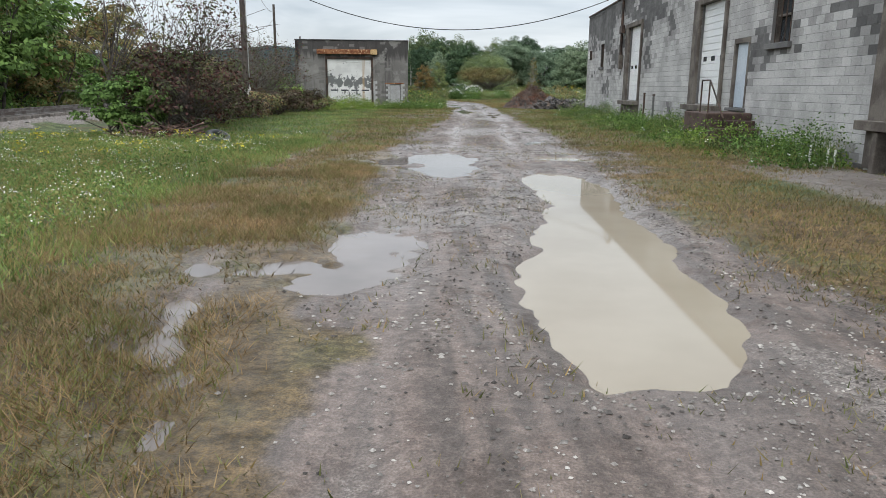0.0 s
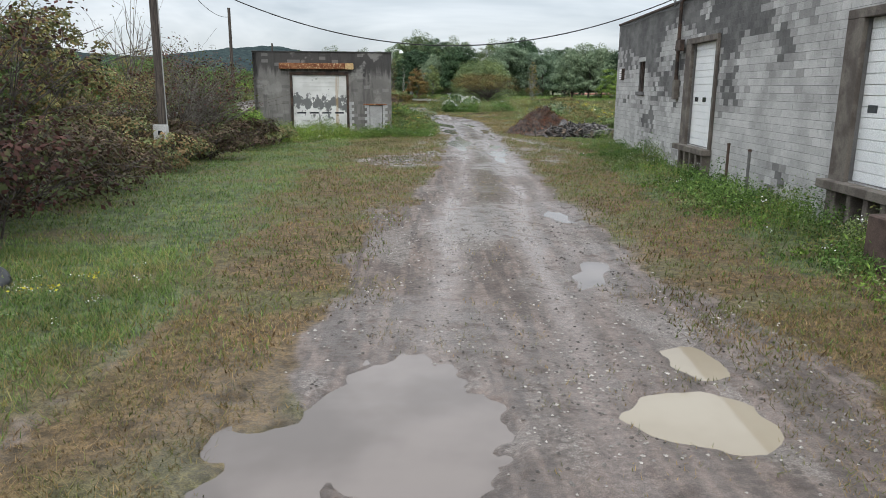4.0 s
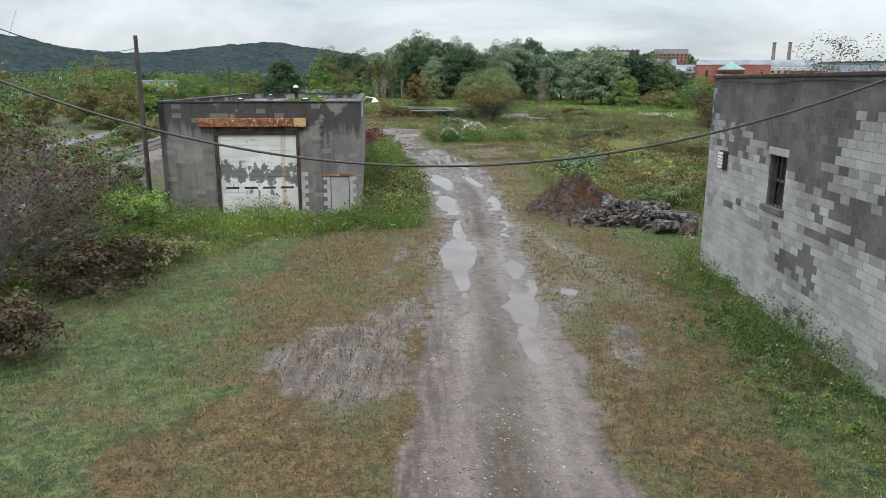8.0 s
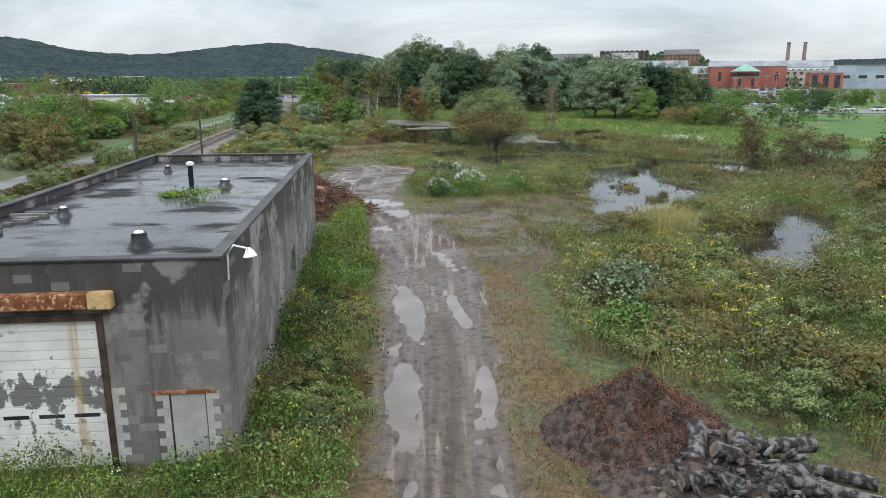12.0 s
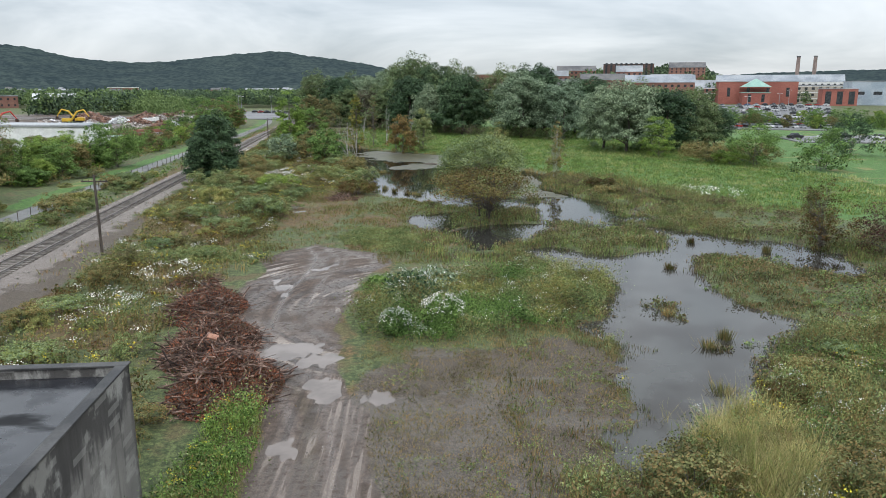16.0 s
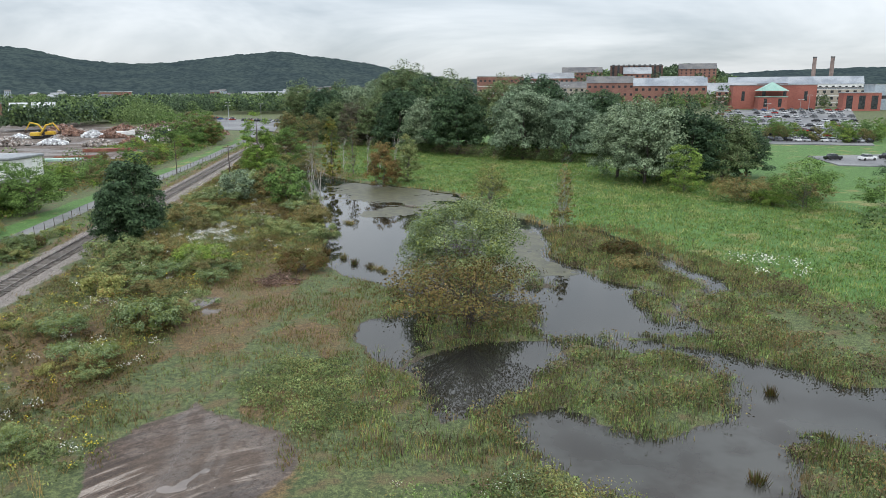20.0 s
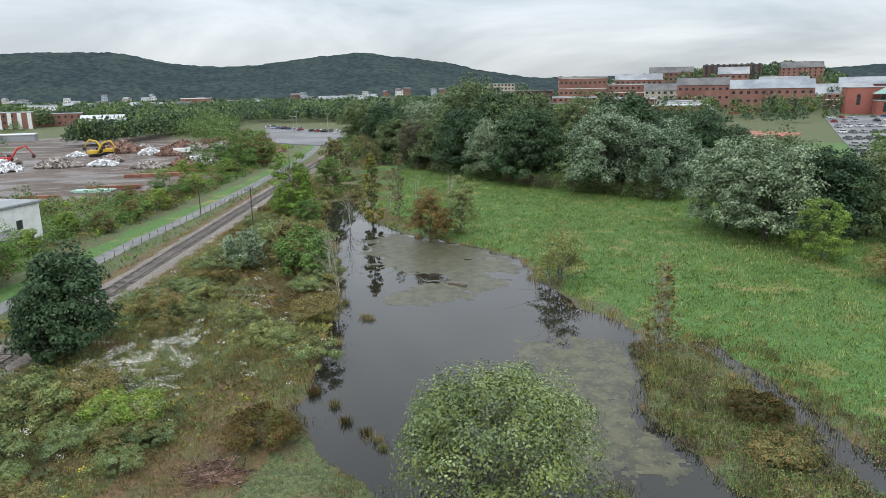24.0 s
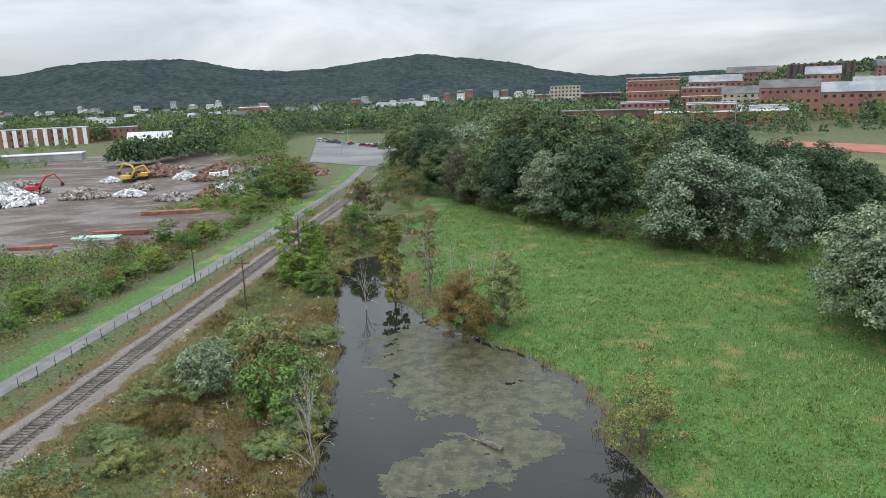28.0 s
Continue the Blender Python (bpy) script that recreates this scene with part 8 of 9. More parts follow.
# bushes of the overgrown field and beside the garage
made = 0
while made < 60:
    tx, ty = (rgl.uniform(9, 33), rgl.uniform(60, 98)) if made < 46 else (rgl.uniform(-0.6, 1.8), rgl.uniform(61, 90))
    if made < 46 and field_p(np.array([tx]), np.array([ty]))[0] < 0.7 or pond_d(np.array([tx]), np.array([ty]))[0] < 0.4 or road_d(np.array([tx]), np.array([ty]))[0] < 0.8:
        continue
    s = float(rgl.uniform(0.45, 0.95)) * (1.0 if made < 46 else 0.6)
    cp = copy_thing(low[int(rgl.choice(5, p=(0.3, 0.3, 0.12, 0.1, 0.18)))], Matrix.Translation((tx, ty, gz_at(tx, ty) - 0.05)) @ Matrix.Rotation(float(rgl.uniform(0, 6)), 4, "Z"))
    cp.scale = (s, s, s * float(rgl.uniform(0.7, 1.0)))
    made += 1
# bushes along the railway's far side and round the path
for k in range(84):
    ty = rgl.uniform(56, 178)
    pth, rl = np.interp(ty, PATHY, PATHX), RAIL_A + RAIL_S * ty
    tx = rgl.uniform(pth + 2.2, rl - 4.2) if k < 56 else pth - 2.5 - abs(rgl.normal(0, 3.5))
    s = float(rgl.uniform(0.4, 0.95)) * (1.1 if k < 56 else 1.35)
    if abs((tx - 1.9) * 0.887 + (ty - 29.7) * 0.461) < 3:
        continue
    cp = copy_thing(low[int(rgl.choice(5, p=(0.2, 0.45, 0.2, 0.05, 0.1)))], Matrix.Translation((tx, ty, gz_at(tx, ty) - 0.05)) @ Matrix.Rotation(float(rgl.uniform(0, 6)), 4, "Z"))
    cp.scale = (s, s, s * float(rgl.uniform(0.7, 1.1)))
# reddish and bare shrubs along the yard's rail side
M["thicket_brown"] = leafmat("thicket_brown", (0.055, 0.038, 0.025), (0.135, 0.092, 0.06), (0.10, 0.10, 0.045), 0.25)
YARD_SHRUBS = ((-9.0, 26.2, 5.8, 2.7, "leaf_red", 70, 50, 0.5), (-7.9, 24.6, 3.0, 2.2, "leaf_red", 56, 60, 0.2), (-9.6, 23.4, 2.1, 1.3, "leaf_green", 50, 90, 0.0), (-9.0, 28.5, 2.0, 2.3, "thicket_brown", 50, 70, 0.1), (-8.9, 32.0, 1.7, 2.0, "thicket_brown", 46, 60, 0.15), (-11.2, 35.5, 2.0, 2.2, "thicket_brown", 46, 60, 0.15),
               (-10.6, 45.6, 5.4, 3.3, "leaf_red", 90, 40, 0.55), (-11.4, 49.4, 4.8, 2.8, "leaf_red", 80, 38, 0.55), (-12.3, 51.5, 5.6, 3.2, "leaf_red", 80, 38, 0.55), (-10.4, 43.2, 1.8, 1.8, "thicket_brown", 50, 80, 0.1), (-10.8, 55.3, 2.0, 2.0, "leaf_bright", 46, 90, 0.05), (-12.9, 41.5, 2.6, 2.3, "thicket_brown", 50, 60, 0.15), (-13.4, 60, 4.0, 1.7, "leaf_green", 50, 80, 0.0), (-14, 47, 4.0, 2.4, "marsh_olive", 56, 70, 0.1), (-8.6, 37.4, 1.4, 1.5, "marsh_olive", 40, 60, 0.1), (-7.9, 46.5, 1.5, 1.6, "thicket_brown", 40, 70, 0.1), (-8.2, 41.0, 1.4, 1.6, "thicket_brown", 40, 70, 0.1), (-11.5, 39.0, 2.0, 2.0, "marsh_olive", 46, 70, 0.1), (-7.4, 49.6, 1.2, 1.4, "marsh_olive", 40, 60, 0.1))
SHRUB_LABEL = {"leaf_red": "dense reddish-brown shrub with bare grey branches", "leaf_green": "leafy green shrub at the yard's edge", "thicket_brown": "low brown thicket at the yard's edge", "marsh_olive": "low olive-brown thicket at the yard's edge", "leaf_bright": "low bright green thicket at the yard's edge"}
for k, (sx, sy, h, r, lm, n, per, bare) in enumerate(YARD_SHRUBS):
    one_tree("shrub", SHRUB_LABEL[lm], "shrub", sx, sy, h, r, lm, 0.02, n, 0.12, int(per * 1.35), 600 + k, 0.06, "bark" if k in (6, 7, 8) else "bark_dark", "shrubs at the yard's edge", stems=4, bare=bare, limbs=22 if k in (0, 6, 7, 8) else 8)
one_tree("bare_tree", "tall bare-topped thin tree behind the shrubs", "tree", -16.5, 55.0, 8.8, 1.9, "leaf_olive", 0.3, 30, 0.14, 6, 640, 0.09, "bark", bare=0.8, limbs=16)
one_tree("bare_tree", "thin leafless tree beside the railway", "tree", -12.6, 30.0, 6.5, 2.0, "leaf_red", 0.3, 30, 0.12, 6, 641, 0.07, "bark_dark", bare=0.8, limbs=16)

# row of trees beyond the railway: four shapes, copied
row = []
for k, (h, r, lm, lb) in enumerate(((10.5, 4.2, "leaf_green", "leafy green tree beyond the railway"), (9.0, 3.8, "leaf_bright", "bright green tree beyond the railway"), (9.0, 3.8, "leaf_olive", "thin olive tree beyond the railway"), (5.0, 3.4, "leaf_green", "spreading green shrub beyond the railway"))):
    row.append(one_tree("tree", lb, "tree", -23 - k, 20 + 7 * k, h, r, lm, 0.0, 64, 0.3, 96, 660 + k, 0.14, "bark_dark", "trees beyond the railway", stems=2))
rgt = np.random.default_rng(45)
for k in range(58):
    ty = 8 + k * 3.2 + rgt.normal(0, 1)
    tx = RAIL_A + RAIL_S * ty - 7.5 - abs(rgt.normal(0, 4.5)) - (2 if ty > 100 else 0)
    if ty > 70 and abs((tx - 1.9) * 0.887 + (ty - 29.7) * 0.461) < 5:
        continue
    if ty > 128 and abs(tx - np.interp(ty, PATHY, PATHX)) < 6:
        tx -= 13
    s = float(rgt.uniform(0.7, 1.05)) * (0.75 if ty > 80 else 1.15)
    q = int(rgt.choice(4, p=(0.3, 0.25, 0.25, 0.2)))
    cp = copy_thing(row[q], Matrix.Translation((tx, ty, gz_at(tx, ty) - 0.05)) @ Matrix.Rotation(float(rgt.uniform(0, 6)), 4, "Z"))
    cp.scale = (s, s, s)
# scrub belt between path and scrapyard
for k in range(150):
    ty = rgt.uniform(165, 470)
    tx = np.interp(ty, PATHY, PATHX) - 9 - abs(rgt.normal(0, 13)) * (0.5 if ty < 300 else 1.2)
    if float(yard_d(np.array([tx]), np.array([ty]))[0]) < 3 or (ty > 342 and tx > np.interp(ty, (342, 370, 425, 470), (-62, -85, -122, -150))):
        continue
    s = float(rgt.uniform(0.35, 0.75)) * (2.1 if ty > 330 else 0.9)
    q = int(rgt.choice(4, p=(0.3, 0.2, 0.25, 0.25)))
    cp = copy_thing(row[q], Matrix.Translation((tx, ty, gz_at(tx, ty) - 0.05)) @ Matrix.Rotation(float(rgt.uniform(0, 6)), 4, "Z"))
    cp.scale = (s, s, s * 0.85)


# ---- far woods: many crowns as one mesh of leaf masses ----
def far_woods(n, seed, region, hmin, hmax, per, leaf):
    rg = np.random.default_rng(seed)
    out = []
    while len(out) < n:
        p = region(rg)
        if p is not None:
            out.append(p)
    b = np.array(out)
    b = np.concatenate([b, ground_h(b[:, 0], b[:, 1])[:, None]], 1)
    h = rg.uniform(hmin, hmax, n)
    r = h * rg.uniform(0.32, 0.55, n)
    d = rg.normal(size=(n, per, 3))
    d /= np.linalg.norm(d, axis=2)[:, :, None]
    d *= rg.uniform(0.6, 1.0, (n, per, 1))
    d[:, :, 2] = np.abs(d[:, :, 2]) * 1.1 - 0.35
    c = np.stack([b[:, 0:1] + d[:, :, 0] * r[:, None], b[:, 1:2] + d[:, :, 1] * r[:, None], b[:, 2:3] + h[:, None] * (0.37 + 0.55 * d[:, :, 2])], -1).reshape(-1, 3)
    return leaf_quads(c, leaf * np.repeat(h, per) / 10 * rg.uniform(0.6, 1.4, n * per), rg, aspect=1.25)


def in_town(rg):
    y = 430 + 1500 * rg.random() ** 1.5
    a = rg.uniform(-0.75, 0.62)
    x = 14 + (y - 120) * math.tan(a)
    if (-430 < x < -195 and 400 < y < 590) or (-175 < x < -58 and 400 < y < 620) or (x > 40 and y < 560) or (-60 < x < 60 and 560 < y < 690) or (x > 40 and y < 880 and rg.random() < 0.86):
        return None
    return x, y


# dark far trees: green greyed in the base colour for distance haze
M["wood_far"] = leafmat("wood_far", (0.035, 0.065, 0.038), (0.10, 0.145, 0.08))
M["wood_far2"] = leafmat("wood_far2", (0.06, 0.11, 0.04), (0.15, 0.21, 0.08))
def near_town(rg):
    p = in_town(rg)
    return p if p and p[1] < 760 else None


def far_town(rg):
    p = in_town(rg)
    return p if p and p[1] >= 740 else None


solo("far_woods", far_woods(760, 708, near_town, 11, 19, 190, 0.8), M["wood_far2"], "leafy green trees behind the scrapyard and the car park", "woods", kind="stuff")
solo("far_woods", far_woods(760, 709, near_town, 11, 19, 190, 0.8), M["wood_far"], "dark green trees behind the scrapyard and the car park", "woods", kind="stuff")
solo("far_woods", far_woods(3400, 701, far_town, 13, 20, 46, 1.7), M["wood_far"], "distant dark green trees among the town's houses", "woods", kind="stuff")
solo("far_woods", far_woods(1700, 702, far_town, 12, 19, 46, 1.7), M["wood_far2"], "distant lighter green trees among the town's houses", "woods", kind="stuff")


def beyond(rg):
    y = rg.uniform(1000, 2050)
    return 14 + (y - 120) * math.tan(rg.uniform(-0.8, 0.66)), y


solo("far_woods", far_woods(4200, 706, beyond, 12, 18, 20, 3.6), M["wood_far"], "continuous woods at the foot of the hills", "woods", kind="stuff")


def yard_back(rg):
    y = rg.uniform(425, 640)
    a = rg.uniform(-31, -23.8)
    x = 14 + (y - 143) * math.tan(radians(a))
    return (x, y) if float(yard_d(np.array([x]), np.array([y]))[0]) > 3 else None


def town_edge(rg):
    y = rg.uniform(625, 760)
    x = 14 + (y - 143) * math.tan(radians(rg.uniform(-48, -27)))
    return x, y


solo("far_woods", far_woods(75, 715, yard_back, 11, 17, 420, 0.5), M["wood_far2"], "tall leafy green trees behind the scrapyard", "woods", kind="stuff")
solo("far_woods", far_woods(150, 716, town_edge, 13, 20, 300, 0.7), M["wood_far2"], "tall leafy green trees along the town's edge", "woods", kind="stuff")


def left_belt(rg):
    x, y = rg.uniform(-300, -75), rg.uniform(150, 520)
    if float(yard_d(np.array([x]), np.array([y]))[0]) < 6 or x > np.interp(y, PATHY, PATHX) - 16:
        return None
    if y > 250 and 14 - (y - 143) * 0.45 < x < 14 - (y - 143) * 0.25:
        return None
    if -285 < x < -195 and 430 < y < 560 or -97 < x < -56 and 195 < y < 230:
        return None
    return x, y


solo("far_woods", far_woods(520, 703, left_belt, 5, 12, 240, 0.58), M["wood_far2"], "green trees and scrub round the scrapyard", "woods", kind="stuff")


def east_belt(rg):
    x, y = rg.uniform(85, 260), rg.uniform(225, 420)
    if x - 80 > (y - 200) * 0.9:
        return None
    return x, y


def east_field(rg):
    x, y = rg.uniform(60, 200), rg.uniform(60, 210)
    if x < 62 + 0.0 * y:
        return None
    return x, y


solo("far_woods", far_woods(90, 704, east_field, 3, 6.5, 220, 0.7), M["wood_far2"], "green trees and scrub along the marsh's far side", "woods", kind="stuff")


# hedgerow and trees beyond the meadow's far side
for k in range(85):
    ty = rgt.uniform(322, 364) if k < 50 else rgt.uniform(512, 600)
    tx = 9.7 + (ty - 86.8) * rgt.uniform(0.44, 0.82) if k < 50 else rgt.uniform(150, 400)
    if k >= 50 and (185 < tx < 320 and 470 < ty < 560):
        continue
    s = float(rgt.uniform(0.5, 0.8))
    cp = copy_thing(row[int(rgt.choice(4, p=(0.45, 0.25, 0.15, 0.15)))], Matrix.Translation((tx, ty, gz_at(tx, ty) - 0.05)) @ Matrix.Rotation(float(rgt.uniform(0, 6)), 4, "Z"))
    cp.scale = (s, s, s)


def wood_foot(rg):
    i = int(rg.integers(0, len(edge) - 1))
    u = rg.random()
    return edge[i][0] + (edge[i + 1][0] - edge[i][0]) * u + rg.normal(0, 1.2) + 2, edge[i][1] + (edge[i + 1][1] - edge[i][1]) * u + rg.normal(0, 1.2) + 1


solo("undergrowth", far_woods(70, 711, wood_foot, 2.5, 5, 300, 0.7), M["wood_far2"], "low green undergrowth along the foot of the wood", "undergrowth", kind="stuff")
solo("undergrowth", far_woods(60, 712, wood_foot, 2.5, 5, 300, 0.62), M["leaf_dusk"], "brown undergrowth along the foot of the wood", "undergrowth", kind="stuff")


def campus_slope(rg):
    return rg.uniform(70, 340), rg.uniform(560, 800)


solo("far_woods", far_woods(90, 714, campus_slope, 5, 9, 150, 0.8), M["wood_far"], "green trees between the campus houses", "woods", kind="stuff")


def sports_belt(rg):
    return rg.uniform(10, 185), rg.uniform(512, 590)


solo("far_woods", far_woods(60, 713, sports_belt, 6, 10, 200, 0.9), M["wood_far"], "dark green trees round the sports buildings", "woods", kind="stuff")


# ---- path, fence ----
py = np.concatenate([np.arange(60, 345, 4.0), np.arange(345, 431, 6.0)])
px = np.interp(py, PATHY, PATHX)
pz = ground_h(px, py) + 0.03
v = np.concatenate([np.stack([px - 1.35, py, pz], -1), np.stack([px + 1.35, py, pz], -1), np.stack([px - 1.35, py, pz - 0.25], -1), np.stack([px + 1.35, py, pz - 0.25], -1)])
n = len(py)
k = np.arange(n - 1)
path_f = np.concatenate([np.stack([k, k + n, k + n + 1, k + 1], -1), np.stack([k + 2 * n, k, k + 1, k + 2 * n + 1], -1), np.stack([k + n, k + 3 * n, k + 3 * n + 1, k + n + 1], -1)])
solo("path", (v, path_f), M["asphalt"], "narrow pale asphalt footpath beside the railway", "path", kind="structure")
fence = thing("path_fence", "low chain-link fence with dark posts along the footpath", "fence")
fy = np.arange(136, 345, 3.0)
fx = np.interp(fy, PATHY, PATHX) + 1.8
M["wire"] = stuffmat("wire", (0.10, 0.10, 0.10), (0.16, 0.16, 0.16), 2, 0.8, 0, 10)
post_me = mesh_np("post", *tidy(tube(np.array([[0, 0, -0.2], [0, 0, 1.25]]), [0.035, 0.035], 6)), M["steel_dark"])
for a, b in zip(fx, fy):
    part("post", post_me, None, fence, "", Matrix.Translation((a, b, gz_at(a, b))))
for h in (0.1, 0.65, 1.22):
    r = 0.022 if h > 1 else 0.009
    part("rail" if h > 1 else "wire", tidy(tube(np.stack([fx, fy, ground_h(fx, fy) + h], -1), [r] * len(fx), 5)), M["wire"], fence)


# ---- buildings of the town ----
def facade(name, label, category, x, y, w, d, z0, z1, yaw, wall, rows, cols, roof="roof_grey", win=(1.3, 1.5), flat=True, group="", trim=None, sink=True):
    """A building: wall body, roof, and each window of the two sides that face the marsh."""
    h = z1 - z0
    t = thing(name, label, category, group, m=pose(x, y, z0 - (float(far_dip(x, y)) if sink else 0), 0, 0, yaw))
    part("wall", boxes([((-w / 2, -d / 2, -22), (w / 2, d / 2, h))]), M[wall], t)
    if flat:
        part("roof", bevel_box((-w / 2 - 0.3, -d / 2 - 0.3, h), (w / 2 + 0.3, d / 2 + 0.3, h + 0.5), 0.1), M[roof], t)
    else:
        rv = np.array([[-w / 2 - 0.4, -d / 2 - 0.5, h], [w / 2 + 0.4, -d / 2 - 0.5, h], [w / 2 + 0.4, d / 2 + 0.5, h], [-w / 2 - 0.4, d / 2 + 0.5, h], [-w / 2 - 0.4, 0, h + d * 0.36], [w / 2 + 0.4, 0, h + d * 0.36]])
        part("roof", mesh_np("roof", rv, np.array([[0, 1, 5], [0, 5, 4], [2, 3, 4], [2, 4, 5], [0, 4, 3], [1, 2, 5], [0, 3, 2], [0, 2, 1]]), M[roof]), None, t)
    if rows and cols:
        me = mesh_np("window", *boxes([((-win[0] / 2, -0.06, -win[1] / 2), (win[0] / 2, 0.06, win[1] / 2))]), M["glass_dark"])
        for r in range(rows):
            zz = h * (r + 0.55) / rows
            for c in range(cols):
                part("window", me, None, t, "", Matrix.Translation((-w / 2 + w * (c + 0.5) / cols, -d / 2, zz)))
            for c in range(min(3, max(1, int(d / 6)))):
                part("window", me, None, t, "", Matrix.Translation((w / 2, -d / 2 + d * (c + 0.5) / max(1, min(3, int(d / 6))), zz)) @ Matrix.Rotation(radians(90), 4, "Z"))
        if trim:
            for r in range(1, rows + 1):
                part("band", boxes([((-w / 2 - 0.08, -d / 2 - 0.08, h * r / rows - 0.5), (w / 2 + 0.08, -d / 2 + 0.02, h * r / rows))]), M[trim], t)
    return t


M["roof_pale"] = stuffmat("roof_pale", (0.42, 0.43, 0.44), (0.52, 0.53, 0.54), 0.1, 0.7, 0.05, 3)
M["brick_dark"] = stuffmat("brick_dark", (0.10, 0.06, 0.05), (0.15, 0.09, 0.075), 0.05, 0.9, 0.1, 3)
M["brick_red"] = stuffmat("brick_red", (0.27, 0.095, 0.075), (0.34, 0.13, 0.10), 0.05, 0.85, 0.1, 3)
M["stone_tan"] = stuffmat("stone_tan", (0.38, 0.34, 0.28), (0.47, 0.43, 0.36), 0.05, 0.9, 0.1, 3)
M["roof_green"] = stuffmat("roof_green", (0.20, 0.34, 0.29), (0.27, 0.42, 0.36), 0.1, 0.6, 0.05, 3)
M["roof_blue"] = stuffmat("roof_blue", (0.30, 0.36, 0.42), (0.40, 0.45, 0.50), 0.1, 0.6, 0.05, 3)
M["roof_dark"] = stuffmat("roof_dark", (0.09, 0.09, 0.095), (0.15, 0.145, 0.14), 0.1, 0.8, 0.05, 3)
# scrapyard side
facade("apartment_block", "long red-brick apartment row with pale bays", "apartment building", -347, 568, 58, 14, 2, 15, 32, "brick", 3, 12, trim=None)
for k in range(10):
    bay = part("bay", boxes([((-28 + k * 6.0, -7.6, 0), (-25.6 + k * 6.0, -7.0, 13))]), M["white_paint"], bpy.data.objects["apartment_block"], "pale bay")
facade("brick_building", "low red-brick building behind the yard", "building", -322, 612, 30, 14, 4, 13, 30, "brick", 2, 7)
facade("shop", "white shop with a blue flat roof", "shop", -365, 656, 20, 12, 8, 19, 30, "white_paint", 1, 4, "roof_blue")
sh = facade("open_shed", "open scrapyard shed with a pale metal roof", "shed", -214, 490, 22, 13, 3.5, 9.5, 24, "roof_dark", 0, 0, "roof_pale", flat=False)
facade("machine_shed", "long low grey machine shed at the yard", "shed", -262, 462, 44, 12, 0, 5.0, 28, "roof_grey", 0, 0, "roof_pale")
facade("brick_house", "square red-brick building beyond the car park", "building", -172, 732, 17, 14, 2, 13, 8, "brick", 2, 3)
facade("brick_school", "long red-brick house with white gables", "building", -183, 916, 54, 14, 6, 17, 6, "brick", 2, 10, "roof_grey", flat=False)
facade("brick_shop", "brick building with a pale roof among trees", "building", -323, 844, 30, 16, 8, 22, 20, "brick", 2, 5, "white_paint")
facade("white_warehouse", "low white painted block building with a dark lean-to", "building", -77.0, 217.5, 26, 9, 0, 6.2, -6, "white_paint", 1, 3, "roof_grey", (1.2, 1.4))
lt = bpy.data.objects["white_warehouse"]
part("lean_to", boxes([((13.02, -9, 0), (18.5, -3.5, 2.8))]), M["brick_dark"], lt, "dark brown lean-to")
part("lean_roof", bevel_box((12.9, -9.4, 2.8), (18.9, -3.2, 3.05), 0.04), M["roof_dark"], lt)
# beyond the wood
facade("gymnasium", "dark brown brick low building", "building", -21, 660, 34, 20, 2, 13, 0, "brick_dark", 1, 3, "roof_dark", (3, 1.5))
facade("gymnasium", "dark brown brick low building with an entrance", "building", 28, 672, 60, 20, 2, 13, 0, "brick_dark", 1, 5, "roof_dark", (3, 1.5))
facade("hotel", "cream nine-storey hotel with a green roof", "hotel", -6, 991, 33, 16, 4, 33, -3, "stone_tan", 7, 8, "roof_green", (2.0, 2.0))
facade("hotel_wing", "lower brick hotel wing with a green roof", "hotel", -33, 990, 20, 16, 5, 24, -3, "brick", 5, 4, "roof_green", (2, 2))
facade("apartment_tower", "red-brick apartment slab with pale bands", "apartment building", 95, 1037, 60, 16, 12, 40, -6, "brick", 5, 9, "roof_grey", (4.2, 2.2), trim="white_paint")
facade("brick_tower", "tall red-brick block with a white top floor", "building", 120, 833, 28, 18, 4, 29, -8, "brick", 4, 4, "white_paint", (2, 2.2))
facade("parking_deck", "open brown brick parking deck", "parking deck", 33, 941, 42, 20, 5, 24, -4, "brick_dark", 4, 4, "roof_grey", (8, 2))
facade("field_house", "long white and red sports building", "building", 102, 632, 84, 24, 1, 11.5, -6, "brick_red", 1, 8, "roof_pale", (6, 1.6))
facade("field_house_annex", "low white flat-roofed annex building", "building", 128, 652, 50, 20, 8, 14, -6, "roof_pale", 0, 0, "roof_grey")
facade("campus_hall", "huge flat red-brick hall on the hill", "building", 196, 760, 46, 20, 33, 42, -12, "brick_dark", 3, 10, "roof_dark", (2.0, 5.0))
facade("campus_house", "brick house with a grey gabled roof on the hill", "building", 250, 752, 32, 14, 31, 39, -14, "brick", 3, 8, "roof_dark", flat=False)
facade("market_hall", "wide brick hall with a pale grey roof", "building", 214, 640, 78, 22, 9, 17, -12, "stone_tan", 2, 10, "roof_grey", (3, 2), flat=False)
facade("brick_hall", "bright red-brick hall beside the car park", "building", 231, 560, 50, 18, 7, 22, -14, "brick_red", 1, 4, "roof_grey", (2, 6))
tl = facade("pavilion", "brick pavilion with a pale green pyramid roof", "building", 224, 545, 17, 12, 7, 14.5, -14, "brick_red", 1, 2, "roof_green", (2, 5))
part("pyramid_roof", mesh_np("pyramid_roof", np.array([[-9, -6.5, 11.5], [9, -6.5, 11.5], [9, 6.5, 11.5], [-9, 6.5, 11.5], [0, 0, 17]], float), np.array([[0, 1, 4], [1, 2, 4], [2, 3, 4], [3, 0, 4]]), M["roof_green"]), None, tl, "pale green pyramid roof")
